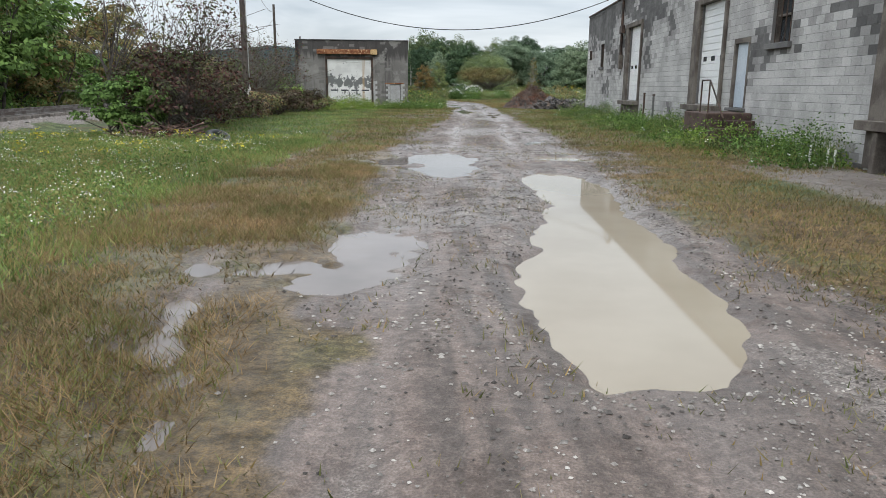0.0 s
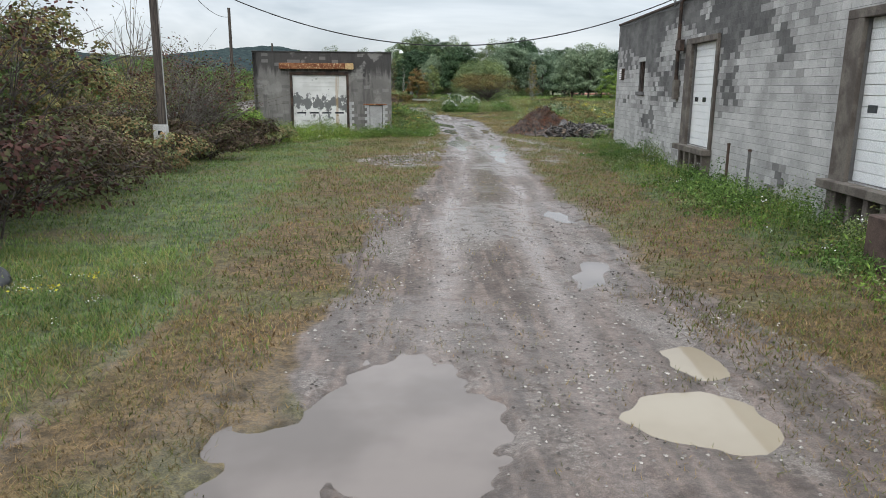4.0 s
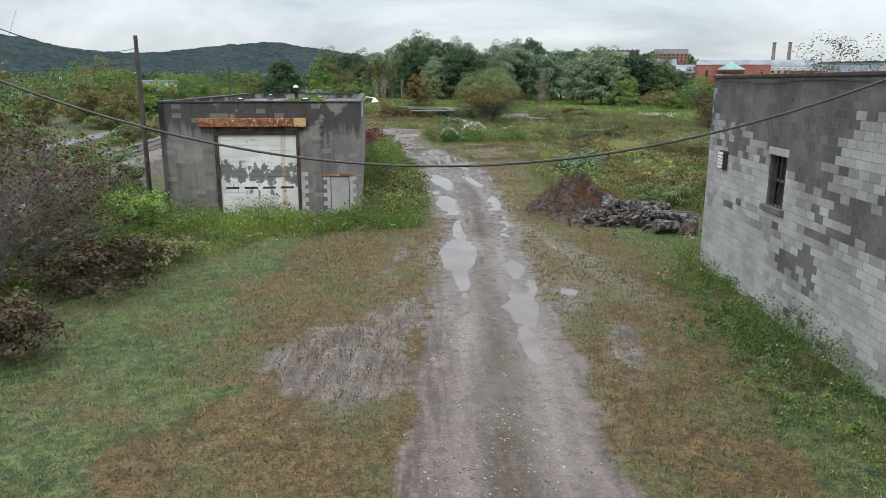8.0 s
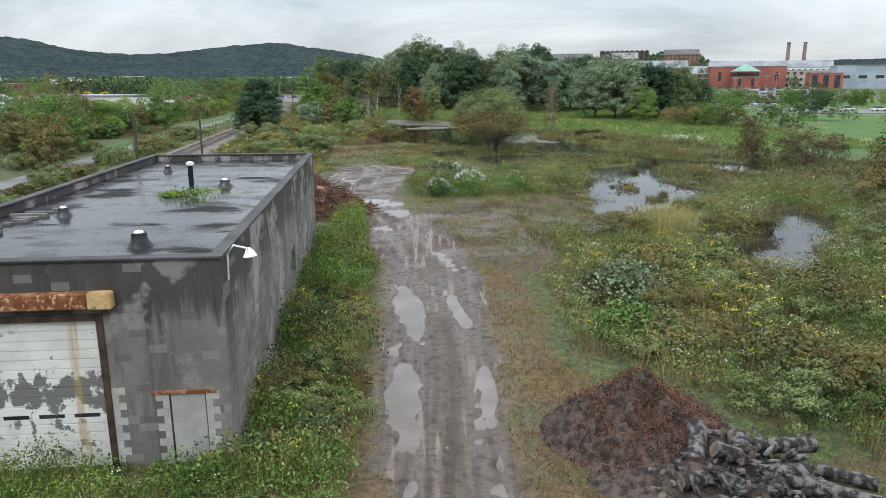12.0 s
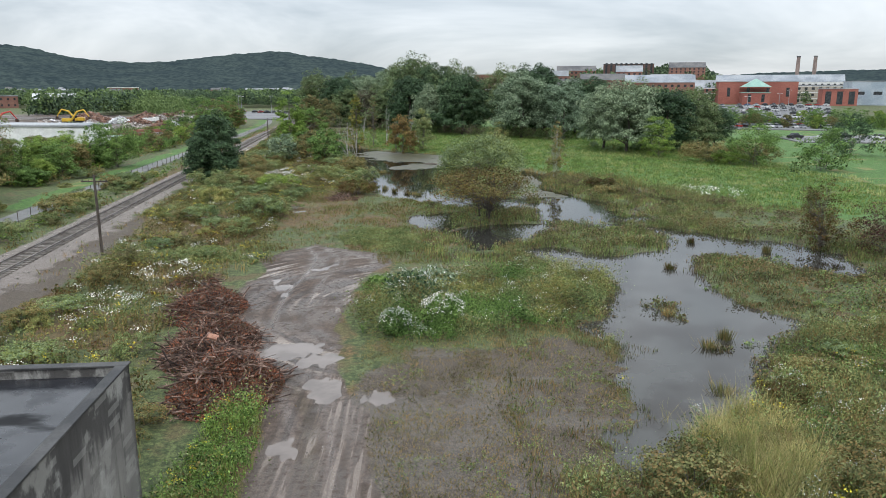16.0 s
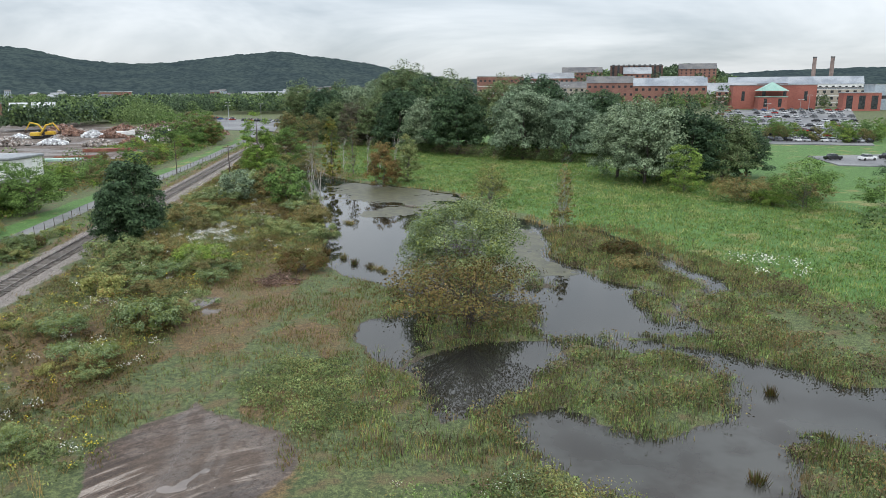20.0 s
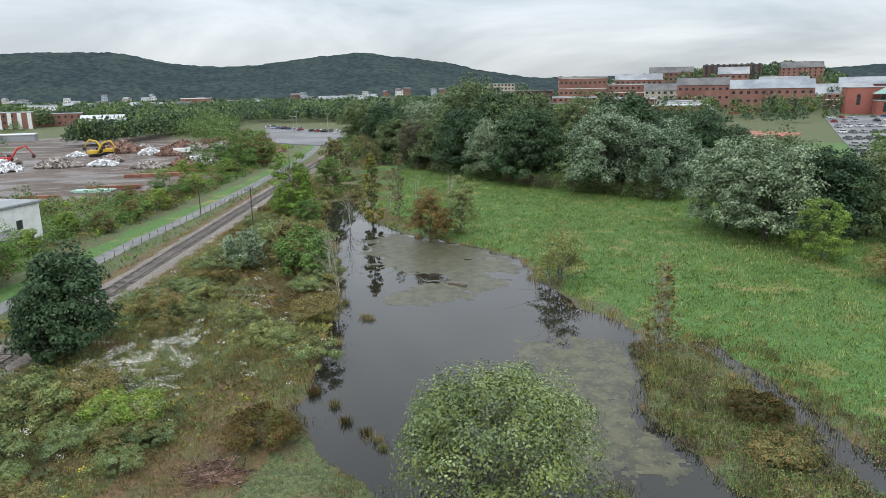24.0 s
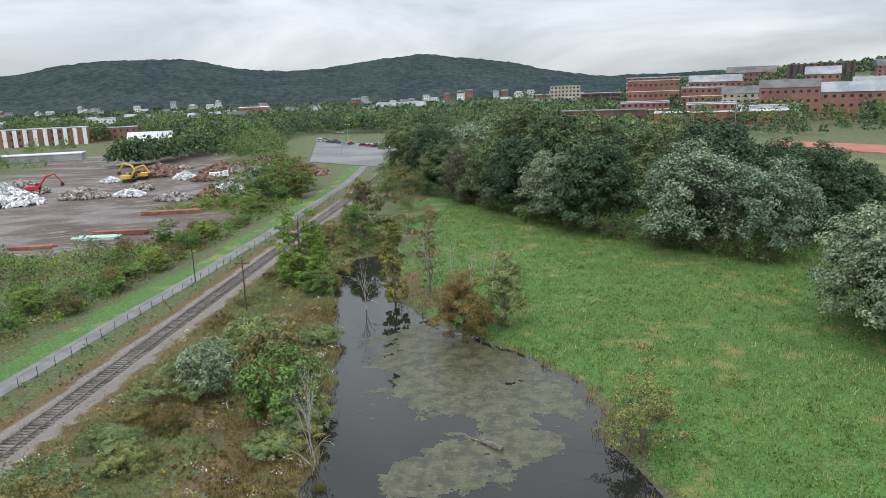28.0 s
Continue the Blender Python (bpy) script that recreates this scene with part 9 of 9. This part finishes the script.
facade("brick_porch", "red-brick block with tall window bays", "building", 266, 520, 20, 14, 5, 17, -18, "brick_red", 1, 3, "roof_grey", (3.4, 8))
facade("grey_hall", "large grey metal-clad hall", "building", 306, 530, 50, 30, 6, 22, -20, "roof_blue", 1, 5, "roof_grey", (5, 2))
facade("pale_row", "long pale row of buildings", "building", 300, 620, 60, 16, 10, 21, -16, "white_paint", 2, 10, "roof_dark", (2, 1.6))
M["chimney"] = stuffmat("chimney", (0.20, 0.155, 0.14), (0.28, 0.215, 0.19), 0.3, 0.9, 0.1, 3)
for a, b in ((311, 663), (322, 657)):
    ch = thing("chimney", "tall slim dull brown factory chimney", "chimney", "factory chimneys", m=Matrix.Translation((a, b, 5)))
    part("shaft", tube(np.array([[0, 0, 0], [0, 0, 18], [0, 0, 35]]), [1.9, 1.65, 1.4], 14), M["chimney"], ch)
    part("cap", tube(np.array([[0, 0, 35], [0, 0, 36]]), [1.6, 1.6], 14), M["roof_dark"], ch)
# the campus rows on the slope: middle, width, depth, eaves height, turn, wall, roof, flat
ROWS = ((187, 723, 23, 16, 29.5, -14, "brick", "roof_grey", False), (151, 670, 37, 15, 21.5, -12, "brick", "roof_dark", False), (179, 608, 50, 16, 19.0, -16, "brick", "roof_slate", False), (262, 652, 42, 14, 20.5, -20, "brick", "roof_slate", False),
        (309, 648, 58, 16, 20.0, -24, "white_paint", "roof_slate", False), (283, 578, 45, 15, 16.5, -26, "stone_tan", "roof_slate", True), (77, 832, 45, 16, 29.5, -4, "brick", "roof_slate", True), (104, 727, 31, 16, 23.0, -6, "brick", "roof_slate", True),
        (137, 702, 46, 15, 17.8, -10, "stone_tan", "roof_dark", False), (120, 770, 40, 15, 26.5, -8, "brick", "roof_grey", False), (58, 690, 34, 15, 14.0, -2, "brick", "roof_slate", True), (96, 640, 30, 15, 13.5, -8, "brick", "roof_grey", True),
        (215, 690, 34, 14, 22.0, -18, "brick", "roof_grey", False), (160, 830, 40, 15, 33.0, -10, "brick", "roof_dark", False), (228, 610, 26, 14, 15.0, -20, "brick", "roof_slate", True))
M["roof_slate"] = stuffmat("roof_slate", (0.20, 0.22, 0.245), (0.30, 0.32, 0.34), 0.1, 0.85, 0.1, 3)
WORDS = {"brick": "red-brick", "stone_tan": "tan stone", "white_paint": "white-walled", "roof_grey": "grey", "roof_dark": "dark grey", "roof_slate": "pale blue-grey"}
for cx, cy, ww, dd, top, turn_, wl, rf, fl in ROWS:
    facade("campus_house", WORDS[wl] + " campus block with a " + WORDS[rf] + (" flat roof" if fl else " gabled roof"), "building", cx, cy, ww, dd, min(gz_at(cx, cy), top - 6) - 1, top, turn_, wl, 3, int(ww / 4.2), rf, (1.9, 1.7), flat=fl, group="campus blocks", trim="white_paint" if fl else None, sink=False)
# houses among the trees
HM = ("white_paint", "brick", "stone_tan", "roof_blue", "white_paint")
rh = np.random.default_rng(91)
made = 0
while made < 85:
    hy = rh.uniform(640, 1750)
    hx = 14 + (hy - 120) * math.tan(rh.uniform(-0.76, 0.02 if hy > 900 else -0.2))
    if -210 < hx < -50 and hy < 780:
        continue
    q = rh.integers(0, 5)
    ww, hh = rh.uniform(9, 16), rh.uniform(6, 9)
    zb = gz_at(hx, hy) + max(0, (hy - 1100) * 0.03)
    facade("house", ("white clapboard house with a grey roof", "red-brick house with a dark roof", "tan house with a grey roof", "pale blue-grey house with a grey roof", "white house with a dark roof")[q], "house", hx, hy, ww, 9, zb + 2, zb + 2 + hh, rh.uniform(-30, 30), HM[q], 2, 3, ("roof_grey", "roof_dark")[q % 2], (1.4, 1.6), flat=False, group="houses of the town", sink=False)
    made += 1

# ---- car parks and cars ----
def draped(pts, n=18, lift=0.25, depth=1.5):
    """A four-cornered sheet laid over the land, with a skirt."""
    u, w = np.meshgrid(np.linspace(0, 1, n), np.linspace(0, 1, n))
    c = np.array(pts, float)
    p = c[0] * ((1 - u) * (1 - w))[..., None] + c[1] * (u * (1 - w))[..., None] + c[2] * (u * w)[..., None] + c[3] * ((1 - u) * w)[..., None]
    top = np.concatenate([p, (ground_h(p[..., 0], p[..., 1]) + lift)[..., None]], -1).reshape(-1, 3)
    i, j = np.meshgrid(np.arange(n - 1), np.arange(n - 1))
    q = (j * n + i).ravel()
    fcs = np.stack([q, q + 1, q + n + 1, q + n], -1)
    rim = np.concatenate([np.arange(n), np.arange(2 * n - 1, n * n, n), np.arange(n * n - 2, n * n - n - 1, -1), np.arange(n * n - 2 * n, 0, -n)])
    m = len(rim)
    k = np.arange(m)
    skirt = np.stack([rim, n * n + k, n * n + (k + 1) % m, rim[(k + 1) % m]], -1)
    return np.concatenate([top, top[rim] - np.array([0, 0, depth])]), np.concatenate([fcs, skirt])


def lot(name, pts, label):
    return solo(name, draped(pts), M["asphalt_grey"], label, "car park", kind="structure")


M["asphalt_grey"] = stuffmat("asphalt_grey", (0.12, 0.12, 0.125), (0.18, 0.18, 0.18), 0.05, 0.75, 0.1, 2)
LOT1, LOT2, LOT3 = ((-104, 438), (-63, 412), (-80, 505), (-152, 575)), ((112, 322), (150, 312), (262, 520), (186, 540)), ((104, 250), (150, 240), (172, 288), (108, 272))
lot("parking_1", LOT1, "wide wet grey car park beyond the railway")
lot("parking_2", LOT2, "full car park before the brick halls")
lot("parking_3", LOT3, "small car park behind the meadow")
PAINT = {}
for nm, c1 in (("white", (0.7, 0.7, 0.7)), ("silver", (0.42, 0.43, 0.45)), ("black", (0.02, 0.02, 0.022)), ("red", (0.30, 0.03, 0.025)), ("blue", (0.05, 0.09, 0.2)), ("grey", (0.14, 0.145, 0.15))):
    PAINT[nm] = stuffmat("car_" + nm, c1, tuple(k * 1.1 for k in c1), 1, 0.25, 0, 5, spec=0.6)


def car(colour):
    t = thing("car", colour + " car parked in a full row", "car", "parked cars")
    part("body", bevel_box((-2.2, -0.88, 0.3), (2.2, 0.88, 0.95), 0.14, 2), PAINT[colour], t)
    bm = bevel_box((-1.4, -0.78, 0.93), (1.0, 0.78, 1.5), 0.05)
    for vv in bm.verts:
        if vv.co.z > 1.2:
            vv.co.x = vv.co.x * 0.72 - 0.1
            vv.co.y *= 0.86
    part("cabin", bm, M["glass_dark"], t)
    part("roof", bevel_box((-1.05, -0.62, 1.49), (0.6, 0.62, 1.54), 0.02), PAINT[colour], t)
    for a in (-1.35, 1.35):
        for b in (-0.86, 0.86):
            part("wheel", tube(np.array([[a, b - 0.1, 0.32], [a, b + 0.1, 0.32]]), [0.32, 0.32], 10), M["cable"], t)
    return t


cars, rc = {}, np.random.default_rng(17)


def park(x, y, yaw):
    colour = ("white", "silver", "black", "red", "blue", "grey")[int(rc.choice(6, p=(0.25, 0.25, 0.16, 0.08, 0.08, 0.18)))]
    m = pose(x, y, gz_at(x, y) + 0.25, 0, 0, yaw)
    if colour not in cars:
        cars[colour] = car(colour)
        cars[colour].matrix_basis = m
    else:
        copy_thing(cars[colour], m)


for r in range(8):
    for c in range(15):
        if rc.random() < 0.86:
            u, w = (c + 0.5) / 15, (r + 0.5) / 8
            a = np.array(LOT2[0]) * (1 - u) * (1 - w) + np.array(LOT2[1]) * u * (1 - w) + np.array(LOT2[2]) * u * w + np.array(LOT2[3]) * (1 - u) * w
            park(a[0], a[1], 100 + rc.normal(0, 3))
for r in range(2):
    for c in range(14):
        if rc.random() < 0.6:
            u, w = (c + 0.5) / 14, 0.86 + 0.09 * r
            a = np.array(LOT1[0]) * (1 - u) * (1 - w) + np.array(LOT1[1]) * u * (1 - w) + np.array(LOT1[2]) * u * w + np.array(LOT1[3]) * (1 - u) * w
            park(a[0], a[1], 60 + rc.normal(0, 4))
for a, b, w in ((109, 262, 10), (117, 261, 10), (124, 264, 15), (131, 259, 15), (140, 258, 10), (148, 262, 5)):
    park(a, b, w)
# lamp posts of the car parks
for a, b, z, h in ((-100, 470, 3.2, 11), (-120, 540, 3.2, 11), (-90, 500, 3.2, 11), (160, 410, 9.3, 11), (190, 440, 9.3, 11), (215, 480, 9.3, 11), (72, 545, 3, 20), (96, 560, 3, 20), (30, 560, 3, 18)):
    lp = thing("lamp_post", "tall slim grey lamp post", "lamp post", "car park lamps", m=Matrix.Translation((a, b, gz_at(a, b) - 0.3)))
    part("shaft", tube(np.array([[0, 0, 0], [0, 0, h]]), [0.16, 0.1], 8), M["roof_grey"], lp)
    part("arm", bevel_box((-1.3, -0.12, h), (1.3, 0.12, h + 0.15), 0.03), M["roof_grey"], lp)
    for s in (-1.2, 1.2):
        part("lantern", bevel_box((s - 0.4, -0.2, h - 0.1), (s + 0.4, 0.2, h + 0.02), 0.03), M["white_paint"], lp)

# ---- scrapyard ----
def scrap_heap(x, y, rx, ry, h, n, size, mat, label, seed):
    rg = np.random.default_rng(seed)
    t = thing("scrap_heap", label, "scrap heap", "heaps of the scrapyard")
    part("core", mesh_np("scrap_core", *heap(x, y, rx * 0.95, ry * 0.95, h * 0.75, seed, 30), M["soil"], True), None, t)
    a, r = rg.uniform(0, 6.28, n), np.sqrt(rg.random(n))
    c = np.stack([x + np.cos(a) * r * rx, y + np.sin(a) * r * ry, gz_at(x, y) + 0.3 + h * np.clip(1 - r ** 1.3, 0.02, 1) * rg.uniform(0.7, 1.1, n)], -1)
    s = size * rg.uniform(0.4, 1.5, (n, 3)) * np.array([1.0, 0.7, 0.35])
    corners = np.array([[-1, -1, -1], [1, -1, -1], [1, 1, -1], [-1, 1, -1], [-1, -1, 1], [1, -1, 1], [1, 1, 1], [-1, 1, 1]]) * 0.5
    q = rg.normal(size=(n, 4))
    q /= np.linalg.norm(q, axis=1)[:, None]
    w_, x_, y_, z_ = q.T
    R = np.stack([1 - 2 * (y_ * y_ + z_ * z_), 2 * (x_ * y_ - z_ * w_), 2 * (x_ * z_ + y_ * w_), 2 * (x_ * y_ + z_ * w_), 1 - 2 * (x_ * x_ + z_ * z_), 2 * (y_ * z_ - x_ * w_), 2 * (x_ * z_ - y_ * w_), 2 * (y_ * z_ + x_ * w_), 1 - 2 * (x_ * x_ + y_ * y_)], -1).reshape(-1, 3, 3)
    v = np.einsum("nij,nkj->nki", R, corners[None] * s[:, None]) + c[:, None]
    part("scrap", mesh_np("scrap", v.reshape(-1, 3), (BOXF[None] + 8 * np.arange(n)[:, None, None]).reshape(-1, 4), M[mat]), None, t)["kind"] = "stuff"


M["scrap_white"] = stuffmat("scrap_white", (0.50, 0.51, 0.53), (0.70, 0.70, 0.70), 0.6, 0.5, 0, 5, island=0.45, c3=(0.25, 0.22, 0.2))
M["scrap_rust"] = stuffmat("scrap_rust", (0.13, 0.07, 0.05), (0.24, 0.14, 0.10), 0.6, 0.8, 0, 5, island=0.5, c3=(0.30, 0.28, 0.27))
M["scrap_mix"] = stuffmat("scrap_mix", (0.16, 0.12, 0.10), (0.34, 0.31, 0.28), 0.6, 0.8, 0, 5, island=0.6, c3=(0.5, 0.5, 0.5))
for k, (x, y, rx, ry, h, n, s, mt, lb) in enumerate(((-158, 325, 13, 9, 5.5, 900, 1.3, "scrap_white", "tall heap of white scrap appliances"), (-140, 338, 8, 6, 2.6, 400, 1.2, "scrap_mix", "heap of mixed grey scrap"), (-125, 340, 5, 4, 2, 220, 1.0, "scrap_white", "small heap of pale scrap"), (-105, 332, 6, 4, 1.8, 220, 1.0, "scrap_mix", "low heap of mixed scrap"),
                                                       (-150, 395, 11, 6, 4, 500, 1.6, "scrap_rust", "heap of rusty scrap metal"), (-128, 405, 10, 5, 3.2, 420, 1.6, "scrap_rust", "heap of rust-brown scrap"), (-108, 400, 9, 5, 3.0, 380, 1.6, "scrap_mix", "heap of mixed scrap and timber"), (-118, 425, 16, 5, 3.4, 500, 1.8, "scrap_rust", "long rusty heap at the back of the yard"), (-86, 392, 8, 4, 3.2, 320, 1.6, "scrap_rust", "dark heap of roots and scrap"), (-172, 350, 9, 6, 3.5, 400, 1.3, "scrap_mix", "heap of mixed scrap"))):
    scrap_heap(x, y, rx, ry, h, n, s, mt, lb, 900 + k)


rq = np.random.default_rng(64)
for k in range(14):
    mt, lb = (("scrap_rust", "low rusty heap of scrap metal"), ("scrap_mix", "low heap of mixed scrap and rubble"), ("scrap_white", "small pale heap of scrap sheet"))[k % 3]
    scrap_heap(rq.uniform(-160, -90), rq.uniform(335, 420), rq.uniform(2.5, 6), rq.uniform(2, 4), rq.uniform(1.0, 2.6), 150, 1.2, mt, lb, 930 + k)


def beams(x, y, yaw, n, ln, mat, label, seed):
    rg = np.random.default_rng(seed)
    t = thing("beam_stack", label, "stack", m=pose(x, y, gz_at(x, y), 0, 0, yaw))
    for k in range(n):
        a, b = k % 6, k // 6
        part("beam", bevel_box((-ln / 2 + rg.uniform(-0.8, 0.8), a * 0.55, b * 0.32), (ln / 2 + rg.uniform(-0.8, 0.8), a * 0.55 + 0.42, b * 0.32 + 0.3), 0.03), M[mat], t)


M["steel_red"] = stuffmat("steel_red", (0.20, 0.08, 0.055), (0.28, 0.13, 0.09), 0.4, 0.7, 0, 5)
M["steel_green"] = stuffmat("steel_green", (0.30, 0.45, 0.38), (0.42, 0.55, 0.48), 0.4, 0.7, 0, 5)
beams(-90, 306, 18, 16, 14, "steel_red", "stack of rust-red steel beams", 1)
beams(-84, 318, 18, 12, 13, "steel_red", "stack of rust-red steel beams", 2)
beams(-86, 279, 14, 14, 12, "steel_red", "stack of rust-red steel beams beside green ones", 3)
beams(-88, 273, 14, 12, 9, "steel_green", "stack of pale green steel beams", 4)
beams(-96, 264, 14, 8, 8, "steel_red", "low stack of rusty beams", 5)
M["yellow"] = stuffmat("yellow", (0.55, 0.34, 0.03), (0.62, 0.42, 0.06), 1, 0.5, 0, 5)
M["red_paint"] = stuffmat("red_paint", (0.42, 0.03, 0.03), (0.50, 0.06, 0.05), 1, 0.5, 0, 5)


def excavator(x, y, yaw, mat, label):
    t = thing("excavator", label, "excavator", m=pose(x, y, gz_at(x, y), 0, 0, yaw))
    for s in (-1.2, 1.2):
        part("track", bevel_box((-2.2, s - 0.35, 0), (2.2, s + 0.35, 0.95), 0.3, 2), M["cable"], t)
    part("turntable", tube(np.array([[0, 0, 0.9], [0, 0, 1.2]]), [0.9, 0.9], 14), M["steel_dark"], t)
    part("body", bevel_box((-2.6, -1.4, 1.2), (1.2, 1.4, 2.6), 0.15, 2), M[mat], t)
    part("cab", bevel_box((0.2, 0.2, 1.3), (1.9, 1.35, 3.4), 0.12, 2), M["glass_dark"], t)
    part("boom", tube(np.array([[1.2, -0.4, 2.0], [3.6, -0.4, 5.4], [6.4, -0.4, 6.2]]), [0.42, 0.4, 0.3], 6), M[mat], t)
    part("stick", tube(np.array([[6.3, -0.4, 6.3], [8.4, -0.4, 3.2]]), [0.3, 0.2], 6), M[mat], t)
    part("bucket", bevel_box((7.8, -1.0, 1.9), (9.0, 0.2, 3.2), 0.2, 2), M["steel_dark"], t)


excavator(-150, 376, 8, "yellow", "yellow excavator with its boom raised over scrap")
excavator(-150, 384, 195, "yellow", "yellow excavator working among scrap heaps")
excavator(-166, 348, 40, "red_paint", "red material handler with a long arm")
M["tarp"] = stuffmat("tarp", (0.03, 0.05, 0.04), (0.05, 0.08, 0.06), 1, 0.6, 0, 5)
for a, b, yw, mt in ((-118, 384, 30, "white_paint"), (-104, 390, 10, "tarp"), (-98, 388, 60, "scrap_mix")):
    tk = thing("truck", "worn truck standing in the scrapyard", "truck", m=pose(a, b, gz_at(a, b), 0, 0, yw))
    part("bed", bevel_box((-3.6, -1.2, 0.9), (1.2, 1.2, 2.4), 0.06), M[mt], tk)
    part("cab", bevel_box((1.3, -1.15, 0.7), (3.2, 1.15, 2.7), 0.15, 2), M["white_paint"], tk)
    for u in (-2.6, -1.4, 2.2):
        for w in (-1.05, 1.05):
            part("wheel", tube(np.array([[u, w - 0.15, 0.5], [u, w + 0.15, 0.5]]), [0.5, 0.5], 12), M["cable"], tk)
# playing-field flats behind the wood
M["turf"] = stuffmat("turf", (0.085, 0.105, 0.042), (0.13, 0.14, 0.058), 0.05, 0.95, 0, 1)
M["clay"] = stuffmat("clay", (0.28, 0.10, 0.07), (0.34, 0.14, 0.10), 0.05, 0.9, 0, 1)
for nm, pts, z, mt, lb in (("playing_field", ((62, 352), (100, 344), (120, 420), (78, 440)), 2.6, "turf", "mown sports field behind the wood"), ("running_track", ((92, 470), (128, 430), (142, 452), (104, 500)), 4.0, "clay", "red running track"), ("clay_court", ((-40, 520), (0, 515), (10, 560), (-40, 565)), 3.4, "clay", "red clay sports court")):
    solo(nm, draped(pts, 14, 0.3 if mt == "turf" else 0.4), M[mt], lb, "sports field", kind="structure")

# yellow diamond road sign beyond the railway
sg = thing("road_sign", "yellow diamond warning sign on a grey post", "road sign", m=pose(-50, 129.6, gz_at(-50, 129.6), 0, 0, -28))
part("post", tidy(tube(np.array([[0, 0.05, -0.3], [0, 0.05, 3.3]]), [0.04, 0.04], 8)), M["roof_grey"], sg)
plate = bevel_box((-0.42, -0.015, -0.42), (0.42, 0.015, 0.42), 0.01)
for vv in plate.verts:
    vv.co = Matrix.Rotation(radians(45), 3, "Y") @ vv.co + Vector((0, 0, 2.7))
part("plate", plate, M["yellow"], sg, "yellow diamond plate")
part("mark", bevel_box((-0.06, -0.03, 2.45), (0.06, -0.017, 2.95), 0.004), M["cable"], sg, "black bar")

# sunken log and drift in the pond
lg = thing("sunken_log", "grey waterlogged log lying in the pond", "log", m=pose(6.4, 197.0, -0.05, 0, 0, -28))
part("trunk", tidy(tube(np.array([[-1.7, 0, -0.1], [-0.6, 0.05, 0.06], [0.5, 0, 0.1], [1.5, -0.1, 0.02]]), [0.1, 0.2, 0.3, 0.24], 10)), M["bark"], lg)
for k, (a, b, c) in enumerate(((-0.9, 0.8, 0.35), (-1.2, -0.6, 0.3), (0.2, 0.7, 0.3))):
    part("branch", tidy(tube(np.array([[a, 0, 0], [a - 0.5, b * 0.6, c * 0.7], [a - 0.9, b, c]]), [0.07, 0.05, 0.015], 6)), M["bark"], lg)
